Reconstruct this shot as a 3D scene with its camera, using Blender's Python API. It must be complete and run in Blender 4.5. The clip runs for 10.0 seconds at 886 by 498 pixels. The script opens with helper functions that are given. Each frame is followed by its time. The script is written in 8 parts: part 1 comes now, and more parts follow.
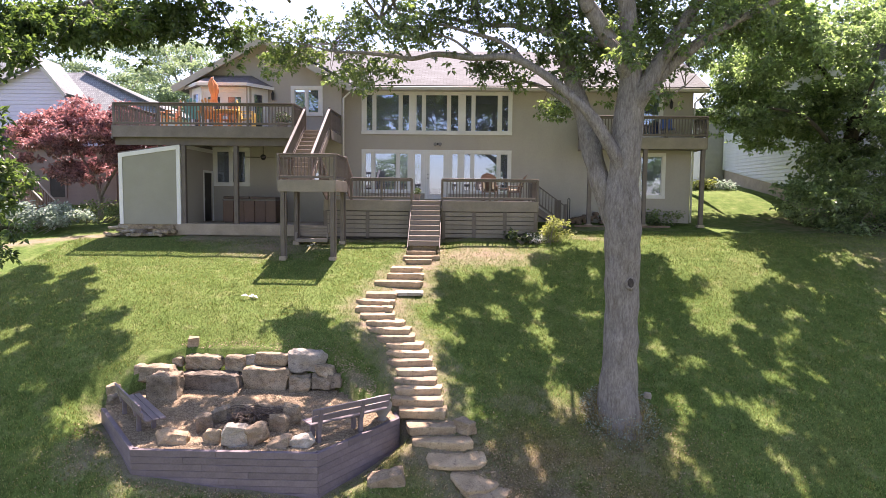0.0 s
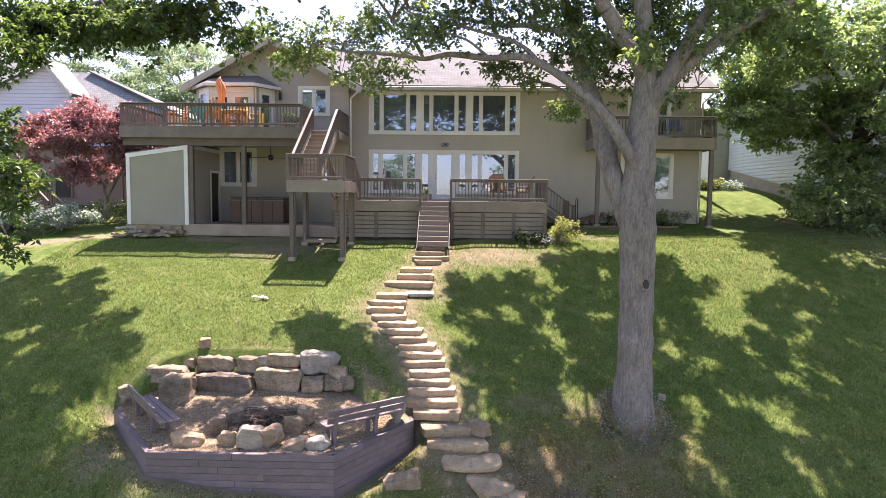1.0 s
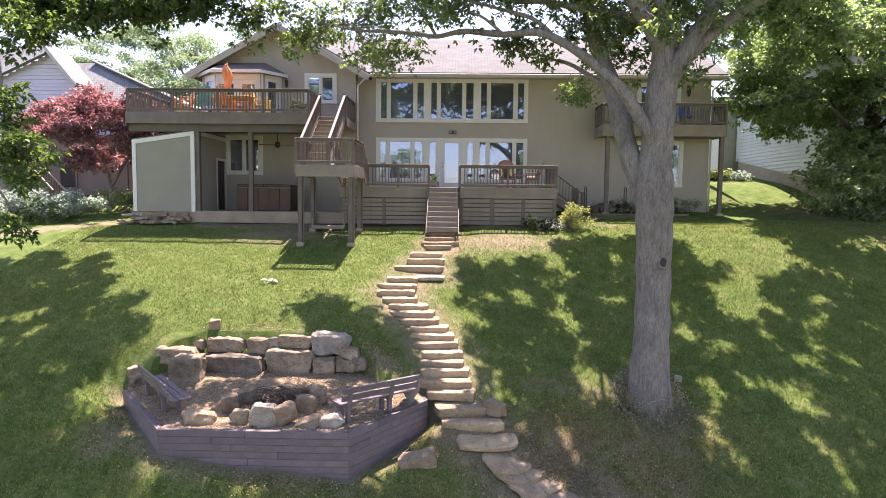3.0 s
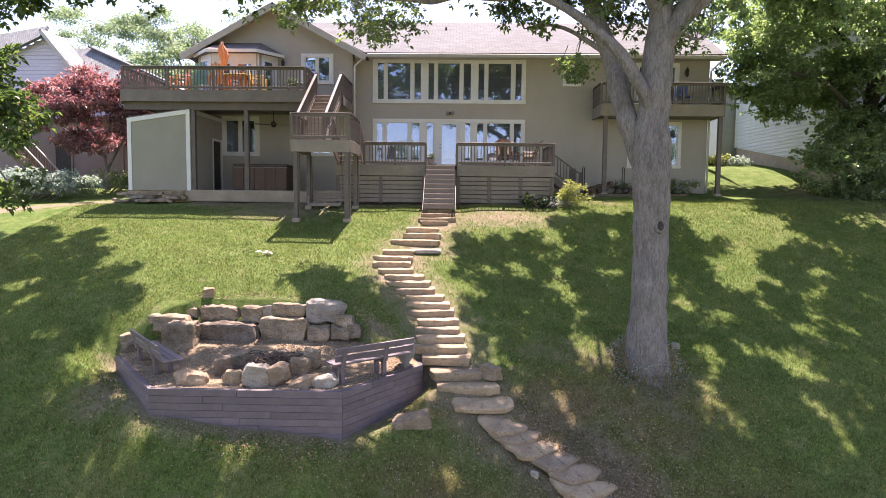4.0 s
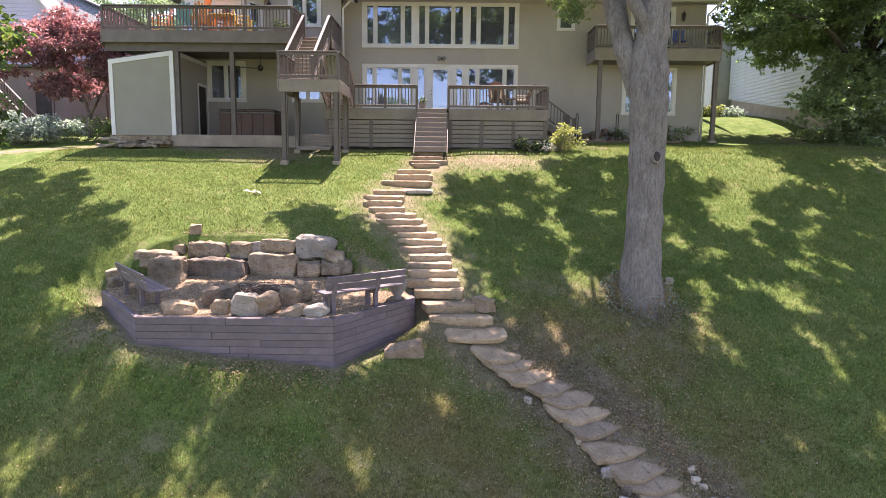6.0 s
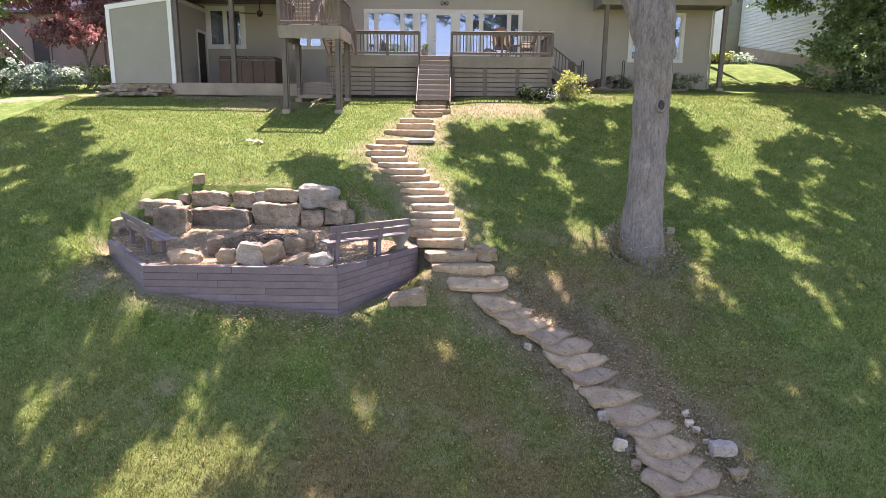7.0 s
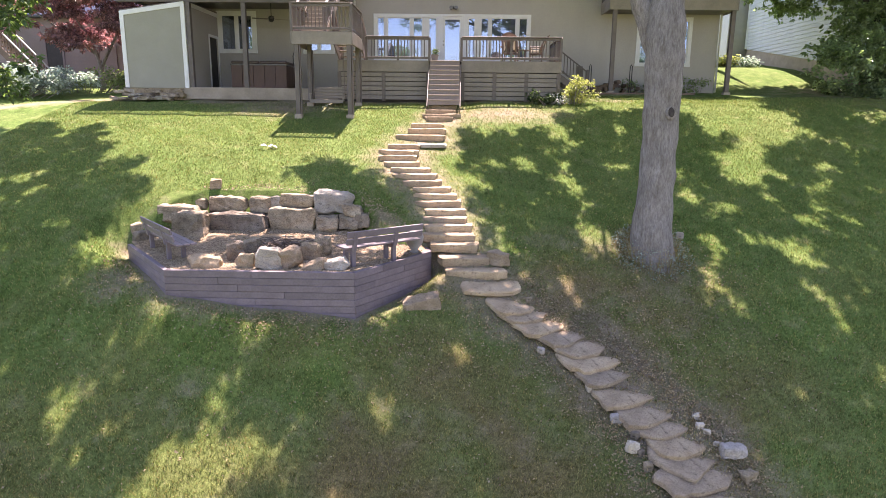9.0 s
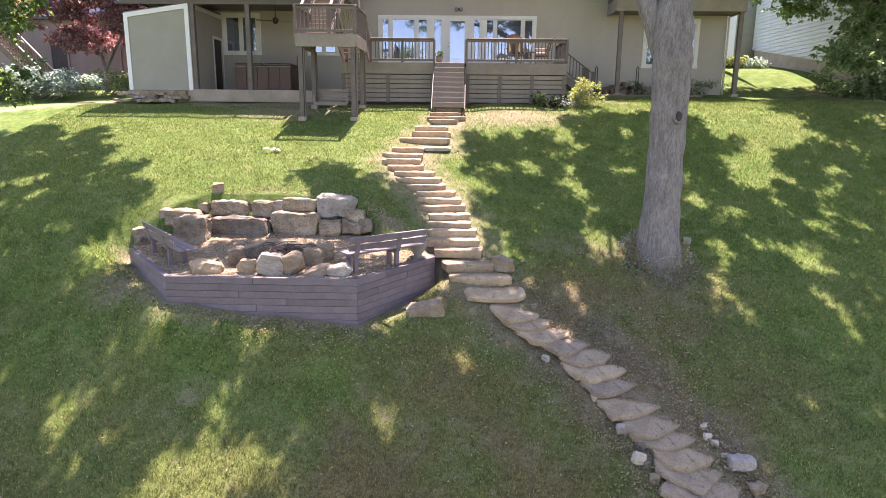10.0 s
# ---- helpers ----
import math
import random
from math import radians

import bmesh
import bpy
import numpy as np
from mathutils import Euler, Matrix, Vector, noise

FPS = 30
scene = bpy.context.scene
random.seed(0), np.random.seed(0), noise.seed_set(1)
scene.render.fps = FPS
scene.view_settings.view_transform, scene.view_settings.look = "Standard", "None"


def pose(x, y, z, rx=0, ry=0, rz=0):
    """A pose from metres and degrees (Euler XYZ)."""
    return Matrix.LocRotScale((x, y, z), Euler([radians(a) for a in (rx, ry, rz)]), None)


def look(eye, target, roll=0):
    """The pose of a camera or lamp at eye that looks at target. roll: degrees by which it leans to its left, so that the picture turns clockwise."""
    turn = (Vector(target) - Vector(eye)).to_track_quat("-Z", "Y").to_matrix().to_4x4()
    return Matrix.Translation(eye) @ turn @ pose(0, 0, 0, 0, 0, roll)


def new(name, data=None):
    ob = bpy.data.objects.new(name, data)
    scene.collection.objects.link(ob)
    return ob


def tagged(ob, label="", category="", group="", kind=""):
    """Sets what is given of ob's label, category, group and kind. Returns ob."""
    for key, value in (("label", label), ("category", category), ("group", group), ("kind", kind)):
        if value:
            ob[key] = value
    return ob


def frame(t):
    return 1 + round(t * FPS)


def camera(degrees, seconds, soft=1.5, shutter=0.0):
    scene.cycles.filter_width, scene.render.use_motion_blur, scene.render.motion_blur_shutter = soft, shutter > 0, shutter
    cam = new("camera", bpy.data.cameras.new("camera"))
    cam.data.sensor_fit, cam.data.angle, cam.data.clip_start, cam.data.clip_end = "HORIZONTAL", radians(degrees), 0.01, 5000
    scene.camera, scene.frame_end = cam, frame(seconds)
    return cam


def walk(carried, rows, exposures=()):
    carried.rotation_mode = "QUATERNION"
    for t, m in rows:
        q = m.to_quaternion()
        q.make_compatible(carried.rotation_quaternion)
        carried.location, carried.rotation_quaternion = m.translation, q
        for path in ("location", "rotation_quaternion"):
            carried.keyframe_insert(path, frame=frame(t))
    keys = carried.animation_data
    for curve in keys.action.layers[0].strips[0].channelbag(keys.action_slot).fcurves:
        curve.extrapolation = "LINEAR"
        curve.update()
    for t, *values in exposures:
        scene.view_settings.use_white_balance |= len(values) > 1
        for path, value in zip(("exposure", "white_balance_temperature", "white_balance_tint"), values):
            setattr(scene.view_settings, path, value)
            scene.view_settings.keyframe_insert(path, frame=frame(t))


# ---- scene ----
cam = camera(70.0, 10.0, 0.5)
PATH = [
    (0, (0.114, 0.128, 0.417), (-0.129, 10.095, -0.366), 0.61),
    (0.5, (-0.036, 0.127, 0.433), (-0.271, 10.094, -0.351), 0.61),
    (1, (-0.225, 0.188, 0.437), (-0.470, 10.155, -0.348), 0.61),
    (1.5, (-0.394, 0.237, 0.449), (-0.656, 10.203, -0.336), 0.61),
    (2, (-0.501, 0.277, 0.329), (-0.772, 10.242, -0.454), 0.61),
    (2.5, (-0.550, 0.317, 0.167), (-0.812, 10.283, -0.617), 0.61),
    (4, (-0.441, 0.432, -0.960), (-0.686, 10.398, -1.743), 0.61),
    (4.5, (-0.387, 0.486, -1.414), (-0.555, 10.454, -2.197), 0.61),
    (5, (-0.424, 0.569, -1.668), (-0.497, 10.539, -2.450), 0.61),
    (5.5, (-0.481, 0.638, -1.757), (-0.554, 10.599, -2.639), 0.61),
    (5.7, (-0.478, 0.635, -1.775), (-0.556, 10.582, -2.803), 0.61),
    (6.8, (-0.447, 0.535, -1.772), (-0.584, 10.328, -3.791), 0.61),
    (7, (-0.440, 0.505, -1.766), (-0.581, 10.283, -3.854), 0.61),
    (7.5, (-0.431, 0.402, -1.744), (-0.574, 10.181, -3.831), 0.61),
    (8, (-0.514, 0.337, -1.708), (-0.675, 10.116, -3.796), 0.61),
    (8.5, (-0.607, 0.300, -1.660), (-0.798, 10.077, -3.748), 0.61),
    (9, (-0.661, 0.267, -1.608), (-0.860, 10.044, -3.697), 0.61),
    (9.5, (-0.651, 0.393, -1.571), (-0.898, 10.170, -3.659), 0.61),
    (10, (-0.630, 0.456, -1.521), (-0.914, 10.231, -3.610), 0.61),
]
walk(cam, [(t, look(eye, target, roll)) for t, eye, target, roll in PATH], [(0, 1.57, 6930, 36), (2.5, 1.57, 6930, 36), (4, 1.5, 6930, 36), (5, 1.5, 6930, 36), (5.5, 1.56, 6930, 36), (7, 1.87, 6930, 36), (8, 1.93, 6930, 36), (10, 1.94, 6930, 36)])

# ---- daylight ----
SUN_X, SUN_Y = 0.05, 0.5
SUN_TO = Vector((SUN_X, SUN_Y, 1.0)).normalized()
world = bpy.data.worlds.new("sky")
scene.world = world
world.use_nodes = True
wn = world.node_tree.nodes
sky = wn.new("ShaderNodeTexSky")
sky.sky_type = "NISHITA"
sky.sun_disc = False
sky.sun_elevation = math.asin(SUN_TO.z)
sky.sun_rotation = math.atan2(SUN_TO.x, SUN_TO.y)
sky.air_density, sky.dust_density, sky.ozone_density = 1.0, 0.7, 1.5
world.node_tree.links.new(sky.outputs[0], wn["Background"].inputs[0])
wn["Background"].inputs[1].default_value = 0.15
sun = new("sun", bpy.data.lights.new("sun", "SUN"))
sun.data.energy, sun.data.angle, sun.data.color = 6.3, radians(0.53), (1.0, 0.94, 0.84)
sun.matrix_world = look(SUN_TO * 60, (0, 0, 0))


# ---- materials ----
def nodes_of(name):
    m = bpy.data.materials.new(name)
    m.use_nodes = True
    return m, m.node_tree.nodes, m.node_tree.links, m.node_tree.nodes["Principled BSDF"]


def noise_node(n, l, scale, detail=4.0, rough=0.6, stretch=None, coord="Object"):
    tc = n.new("ShaderNodeTexCoord")
    t = n.new("ShaderNodeTexNoise")
    t.inputs["Scale"].default_value, t.inputs["Detail"].default_value, t.inputs["Roughness"].default_value = scale, detail, rough
    if stretch:
        mp = n.new("ShaderNodeMapping")
        mp.inputs["Scale"].default_value = stretch
        l.new(tc.outputs[coord], mp.inputs[0])
        l.new(mp.outputs[0], t.inputs["Vector"])
    else:
        l.new(tc.outputs[coord], t.inputs["Vector"])
    return t


def ramp_node(n, l, src, stops):
    r = n.new("ShaderNodeValToRGB")
    while len(r.color_ramp.elements) < len(stops):
        r.color_ramp.elements.new(0.5)
    for e, (p, c) in zip(r.color_ramp.elements, stops):
        e.position, e.color = p, (*c, 1) if len(c) == 3 else c
    l.new(src, r.inputs[0])
    return r


def mix_node(n, l, kind, fac, a, b):
    m = n.new("ShaderNodeMix")
    m.data_type, m.blend_type = "RGBA", kind
    for sock, v in ((m.inputs[0], fac), (m.inputs[6], a), (m.inputs[7], b)):
        if isinstance(v, bpy.types.NodeSocket):
            l.new(v, sock)
        elif isinstance(v, tuple):
            sock.default_value = (*v, 1)
        else:
            sock.default_value = v
    return m.outputs[2]


def bump_on(n, l, bsdf, height, strength=0.4, dist=0.02):
    b = n.new("ShaderNodeBump")
    b.inputs["Strength"].default_value, b.inputs["Distance"].default_value = strength, dist
    l.new(height, b.inputs["Height"])
    l.new(b.outputs[0], bsdf.inputs["Normal"])


def plain_mat(name, c, rough=0.7, var=0.18, scale=3.0, fine=40.0, bump=0.25, metal=0.0, stretch=None, per_object=0.0, dist=0.01):
    """Paint, wood or stone: one base colour with stains at a large scale and grain at a small one."""
    m, n, l, b = nodes_of(name)
    big = noise_node(n, l, scale, 5, 0.62, stretch)
    small = noise_node(n, l, fine, 3, 0.6, stretch)
    lo = tuple(v * (1 - var) for v in c)
    hi = tuple(min(1, v * (1 + var)) for v in c)
    r1 = ramp_node(n, l, big.outputs[0], [(0.3, lo), (0.7, hi)])
    r2 = ramp_node(n, l, small.outputs[0], [(0.25, (1 - var,) * 3), (0.75, (1 + var * 0.4,) * 3)])
    col = mix_node(n, l, "MULTIPLY", 0.8, r1.outputs[0], r2.outputs[0])
    if per_object:
        oi = n.new("ShaderNodeObjectInfo")
        r3 = ramp_node(n, l, oi.outputs["Random"], [(0, (1 - per_object,) * 3), (1, (1 + per_object * 0.5,) * 3)])
        col = mix_node(n, l, "MULTIPLY", 1.0, col, r3.outputs[0])
    l.new(col, b.inputs["Base Color"])
    b.inputs["Roughness"].default_value, b.inputs["Metallic"].default_value = rough, metal
    if bump:
        bump_on(n, l, b, small.outputs[0], bump, dist)
    return m


def leaf_mat(name, dark, light, glow, rough=0.5, gloss=0.35, through_=0.45):
    """Leaves: colour varies leaf by leaf; part of the light passes through."""
    m, n, l, b = nodes_of(name)
    g = n.new("ShaderNodeNewGeometry")
    r = ramp_node(n, l, g.outputs["Random Per Island"], [(0, dark), (1, light)])
    big = noise_node(n, l, 0.5, 3)
    r2 = ramp_node(n, l, big.outputs[0], [(0.3, (0.72, 0.75, 0.8)), (0.7, (1.15, 1.12, 1.0))])
    col = mix_node(n, l, "MULTIPLY", 1.0, r.outputs[0], r2.outputs[0])
    l.new(col, b.inputs["Base Color"])
    b.inputs["Roughness"].default_value = rough
    b.inputs["Specular IOR Level"].default_value = gloss
    tr = n.new("ShaderNodeBsdfTranslucent")
    tcol = mix_node(n, l, "MULTIPLY", 1.0, col, glow)
    l.new(tcol, tr.inputs[0])
    ms = n.new("ShaderNodeMixShader")
    ms.inputs[0].default_value = through_
    l.new(b.outputs[0], ms.inputs[1])
    l.new(tr.outputs[0], ms.inputs[2])
    l.new(ms.outputs[0], n["Material Output"].inputs[0])
    return m


def grass_mat(name, dark, light, dry):
    """Blades that vary one by one and fade to straw where the lawn is parched."""
    m = leaf_mat(name, dark, light, (1.2, 1.25, 0.5), 0.8, 0.1, 0.2)
    n, l = m.node_tree.nodes, m.node_tree.links
    at = n.new("ShaderNodeAttribute")
    at.attribute_name = "dry"
    g = n.new("ShaderNodeNewGeometry")
    r = ramp_node(n, l, g.outputs["Random Per Island"], [(0, tuple(v * 0.4 for v in dry)), (1, tuple(v * 1.5 for v in dry))])
    b = n["Principled BSDF"]
    was = b.inputs["Base Color"].links[0].from_socket
    patch = noise_node(n, l, 11, 6, 0.8)
    tone = ramp_node(n, l, patch.outputs[0], [(0.34, (0.34, 0.37, 0.34)), (0.5, (1.02, 1.0, 0.98)), (0.66, (1.85, 1.75, 1.85))])
    l.new(mix_node(n, l, "MULTIPLY", 1.0, mix_node(n, l, "MIX", at.outputs["Fac"], was, r.outputs[0]), tone.outputs[0]), b.inputs["Base Color"])
    return m


def glass_mat(name, ior=2.7, tint=(0.75, 0.8, 0.82)):
    m, n, l, b = nodes_of(name)
    fr = n.new("ShaderNodeFresnel")
    fr.inputs[0].default_value = ior
    t, g = n.new("ShaderNodeBsdfTransparent"), n.new("ShaderNodeBsdfGlossy")
    t.inputs[0].default_value = (*tint, 1)
    g.inputs["Roughness"].default_value = 0.01
    # blue tint stands in for a bluer sky in the reflections
    g.inputs["Color"].default_value = (0.66, 0.78, 1.0, 1)
    wob = noise_node(n, l, 0.8, 1)
    bp = n.new("ShaderNodeBump")
    bp.inputs["Strength"].default_value, bp.inputs["Distance"].default_value = 0.05, 0.02
    l.new(wob.outputs[0], bp.inputs["Height"])
    l.new(bp.outputs[0], g.inputs["Normal"])
    ms = n.new("ShaderNodeMixShader")
    l.new(fr.outputs[0], ms.inputs[0])
    l.new(t.outputs[0], ms.inputs[1])
    l.new(g.outputs[0], ms.inputs[2])
    # grey diffuse share lifts dark panes like hazy reflected light
    veil = n.new("ShaderNodeBsdfDiffuse")
    veil.inputs[0].default_value = (0.36, 0.39, 0.42, 1)
    veil_mix = n.new("ShaderNodeMixShader")
    veil_mix.inputs[0].default_value = 0.13
    l.new(ms.outputs[0], veil_mix.inputs[1])
    l.new(veil.outputs[0], veil_mix.inputs[2])
    l.new(veil_mix.outputs[0], n["Material Output"].inputs[0])
    return m


def siding_mat(name, c, step, var=0.08, relief=0.012):
    """Lap siding: horizontal boards with a shadowed lower edge."""
    m, n, l, b = nodes_of(name)
    tc = n.new("ShaderNodeTexCoord")
    sp = n.new("ShaderNodeSeparateXYZ")
    l.new(tc.outputs["Object"], sp.inputs[0])
    d = n.new("ShaderNodeMath")
    d.operation = "DIVIDE"
    d.inputs[1].default_value = step
    l.new(sp.outputs[2], d.inputs[0])
    f = n.new("ShaderNodeMath")
    f.operation = "FRACT"
    l.new(d.outputs[0], f.inputs[0])
    r = ramp_node(n, l, f.outputs[0], [(0.0, (0, 0, 0)), (0.12, (1, 1, 1)), (1.0, (0.75, 0.75, 0.75))])
    big = noise_node(n, l, 1.2, 5, 0.6, (1, 1, 0.4))
    r2 = ramp_node(n, l, big.outputs[0], [(0.3, tuple(v * (1 - var) for v in c)), (0.7, tuple(v * (1 + var) for v in c))])
    grain = noise_node(n, l, 25, 3)
    r3 = ramp_node(n, l, grain.outputs[0], [(0.3, (0.93,) * 3), (0.7, (1.03,) * 3)])
    l.new(mix_node(n, l, "MULTIPLY", 1.0, r2.outputs[0], r3.outputs[0]), b.inputs["Base Color"])
    b.inputs["Roughness"].default_value = 0.75
    bump_on(n, l, b, r.outputs[0], 0.5, relief)
    return m


def shingle_mat(name, c, row=0.14, wide=0.3, var=0.3):
    m, n, l, b = nodes_of(name)
    tc = n.new("ShaderNodeTexCoord")
    br = n.new("ShaderNodeTexBrick")
    br.inputs["Scale"].default_value = 1.0
    br.inputs["Brick Width"].default_value, br.inputs["Row Height"].default_value = wide, row
    br.inputs["Mortar Size"].default_value = 0.012
    br.inputs["Color1"].default_value = (*[v * (1 - var) for v in c], 1)
    br.inputs["Color2"].default_value = (*[v * (1 + var) for v in c], 1)
    br.inputs["Mortar"].default_value = (*[v * 0.45 for v in c], 1)
    l.new(tc.outputs["UV"], br.inputs["Vector"])
    big = noise_node(n, l, 0.7, 6, 0.65)
    r2 = ramp_node(n, l, big.outputs[0], [(0.3, (0.82,) * 3), (0.7, (1.1,) * 3)])
    l.new(mix_node(n, l, "MULTIPLY", 1.0, br.outputs[0], r2.outputs[0]), b.inputs["Base Color"])
    b.inputs["Roughness"].default_value = 0.9
    bump_on(n, l, b, br.outputs[0], 0.5, 0.02)
    return m


def ground_mat():
    m, n, l, b = nodes_of("lawn_ground")
    at = n.new("ShaderNodeAttribute")
    at.attribute_name = "soil"
    big = noise_node(n, l, 0.35, 5, 0.6)
    mid = noise_node(n, l, 2.2, 5, 0.65)
    fine = noise_node(n, l, 52, 5, 0.78)
    g1 = ramp_node(n, l, mid.outputs[0], [(0.25, (0.058, 0.1, 0.023)), (0.5, (0.1, 0.161, 0.044)), (0.78, (0.168, 0.22, 0.072))])
    g2 = ramp_node(n, l, big.outputs[0], [(0.35, (0.85, 0.9, 0.8)), (0.68, (1.12, 1.08, 1.15))])
    g3 = ramp_node(n, l, fine.outputs[0], [(0.3, (0.32, 0.32, 0.28)), (0.68, (1.42, 1.4, 1.34))])
    tuft = noise_node(n, l, 15, 6, 0.8)
    g4 = ramp_node(n, l, tuft.outputs[0], [(0.34, (0.58, 0.58, 0.5)), (0.5, (1.08, 1.06, 1.04)), (0.66, (1.5, 1.45, 1.5))])
    dr = n.new("ShaderNodeAttribute")
    dr.attribute_name = "dry"
    live = mix_node(n, l, "MIX", dr.outputs["Fac"], g1.outputs[0], (0.16, 0.134, 0.064))
    grass = mix_node(n, l, "MULTIPLY", 1.0, mix_node(n, l, "MULTIPLY", 1.0, mix_node(n, l, "MULTIPLY", 1.0, live, g2.outputs[0]), g3.outputs[0]), g4.outputs[0])
    s1 = ramp_node(n, l, fine.outputs[0], [(0.25, (0.085, 0.063, 0.044)), (0.5, (0.22, 0.175, 0.126)), (0.75, (0.43, 0.36, 0.275))])
    worn = n.new("ShaderNodeMath")
    worn.operation = "MULTIPLY_ADD"
    worn.inputs[1].default_value, worn.inputs[2].default_value = 1.9, -1.06
    l.new(mid.outputs[0], worn.inputs[0])
    add = n.new("ShaderNodeMath")
    add.operation = "ADD"
    l.new(at.outputs["Fac"], add.inputs[0])
    l.new(worn.outputs[0], add.inputs[1])
    cl = n.new("ShaderNodeClamp")
    l.new(add.outputs[0], cl.inputs[0])
    l.new(mix_node(n, l, "MIX", cl.outputs[0], grass, s1.outputs[0]), b.inputs["Base Color"])
    b.inputs["Roughness"].default_value = 0.95
    b.inputs["Specular IOR Level"].default_value = 0.1
    bump_on(n, l, b, fine.outputs[0], 0.8, 0.03)
    return m


def stone_mat(name, c, c2, scale=2.5, per_object=0.22, grain=1.0):
    """Weathered stone: broad tone changes, darker lichen spots, fine grain and per-stone tone."""
    m, n, l, b = nodes_of(name)
    a = noise_node(n, l, scale, 5, 0.6)
    f = noise_node(n, l, 38, 6, 0.75)
    g = noise_node(n, l, 6.5, 7, 0.72, (1, 1, 2.2))
    oi = n.new("ShaderNodeObjectInfo")
    base = ramp_node(n, l, a.outputs[0], [(0.3, c), (0.5, tuple((p + q) / 2 for p, q in zip(c, c2))), (0.66, c2)])
    lo = 1 - 0.42 * grain
    r2 = ramp_node(n, l, f.outputs[0], [(0.32, (lo,) * 3), (0.5, (0.97,) * 3), (0.72, (1 + 0.22 * grain, 1 + 0.21 * grain, 1 + 0.18 * grain))])
    r4 = ramp_node(n, l, g.outputs[0], [(0.34, (1 - 0.55 * grain, 1 - 0.55 * grain, 1 - 0.53 * grain)), (0.44, (0.96,) * 3), (0.62, (1.0,) * 3), (0.76, (1.2, 1.19, 1.17))])
    r3 = ramp_node(n, l, oi.outputs["Random"], [(0, (1 - per_object, 1 - per_object, 1 - per_object * 0.8)), (0.5, (1, 0.97, 0.93)), (1, (1 + per_object, 1 + per_object * 0.85, 1 + per_object * 0.6))])
    col = mix_node(n, l, "MULTIPLY", 1.0, mix_node(n, l, "MULTIPLY", 1.0, mix_node(n, l, "MULTIPLY", 1.0, base.outputs[0], r2.outputs[0]), r4.outputs[0]), r3.outputs[0])
    l.new(col, b.inputs["Base Color"])
    b.inputs["Roughness"].default_value = 0.92
    b.inputs["Specular IOR Level"].default_value = 0.2
    bump_on(n, l, b, g.outputs[0], 0.7 * grain, 0.05)
    return m


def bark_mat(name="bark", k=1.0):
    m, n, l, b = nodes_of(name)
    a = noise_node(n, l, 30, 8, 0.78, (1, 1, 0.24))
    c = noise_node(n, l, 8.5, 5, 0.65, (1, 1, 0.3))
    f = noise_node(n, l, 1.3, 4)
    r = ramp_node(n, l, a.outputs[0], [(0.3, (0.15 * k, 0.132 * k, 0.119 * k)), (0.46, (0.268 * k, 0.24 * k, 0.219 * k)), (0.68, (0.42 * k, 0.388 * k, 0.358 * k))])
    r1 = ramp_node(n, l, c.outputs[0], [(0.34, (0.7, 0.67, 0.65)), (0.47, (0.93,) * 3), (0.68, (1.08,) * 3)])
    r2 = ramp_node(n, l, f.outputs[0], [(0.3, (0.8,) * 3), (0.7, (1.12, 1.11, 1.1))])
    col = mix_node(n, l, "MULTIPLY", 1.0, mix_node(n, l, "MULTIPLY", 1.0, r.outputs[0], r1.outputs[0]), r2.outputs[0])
    l.new(col, b.inputs["Base Color"])
    b.inputs["Roughness"].default_value = 0.95
    b.inputs["Specular IOR Level"].default_value = 0.15
    bump_on(n, l, b, mix_node(n, l, "ADD", 0.8, a.outputs[0], c.outputs[0]), 1.0, 0.07)
    return m


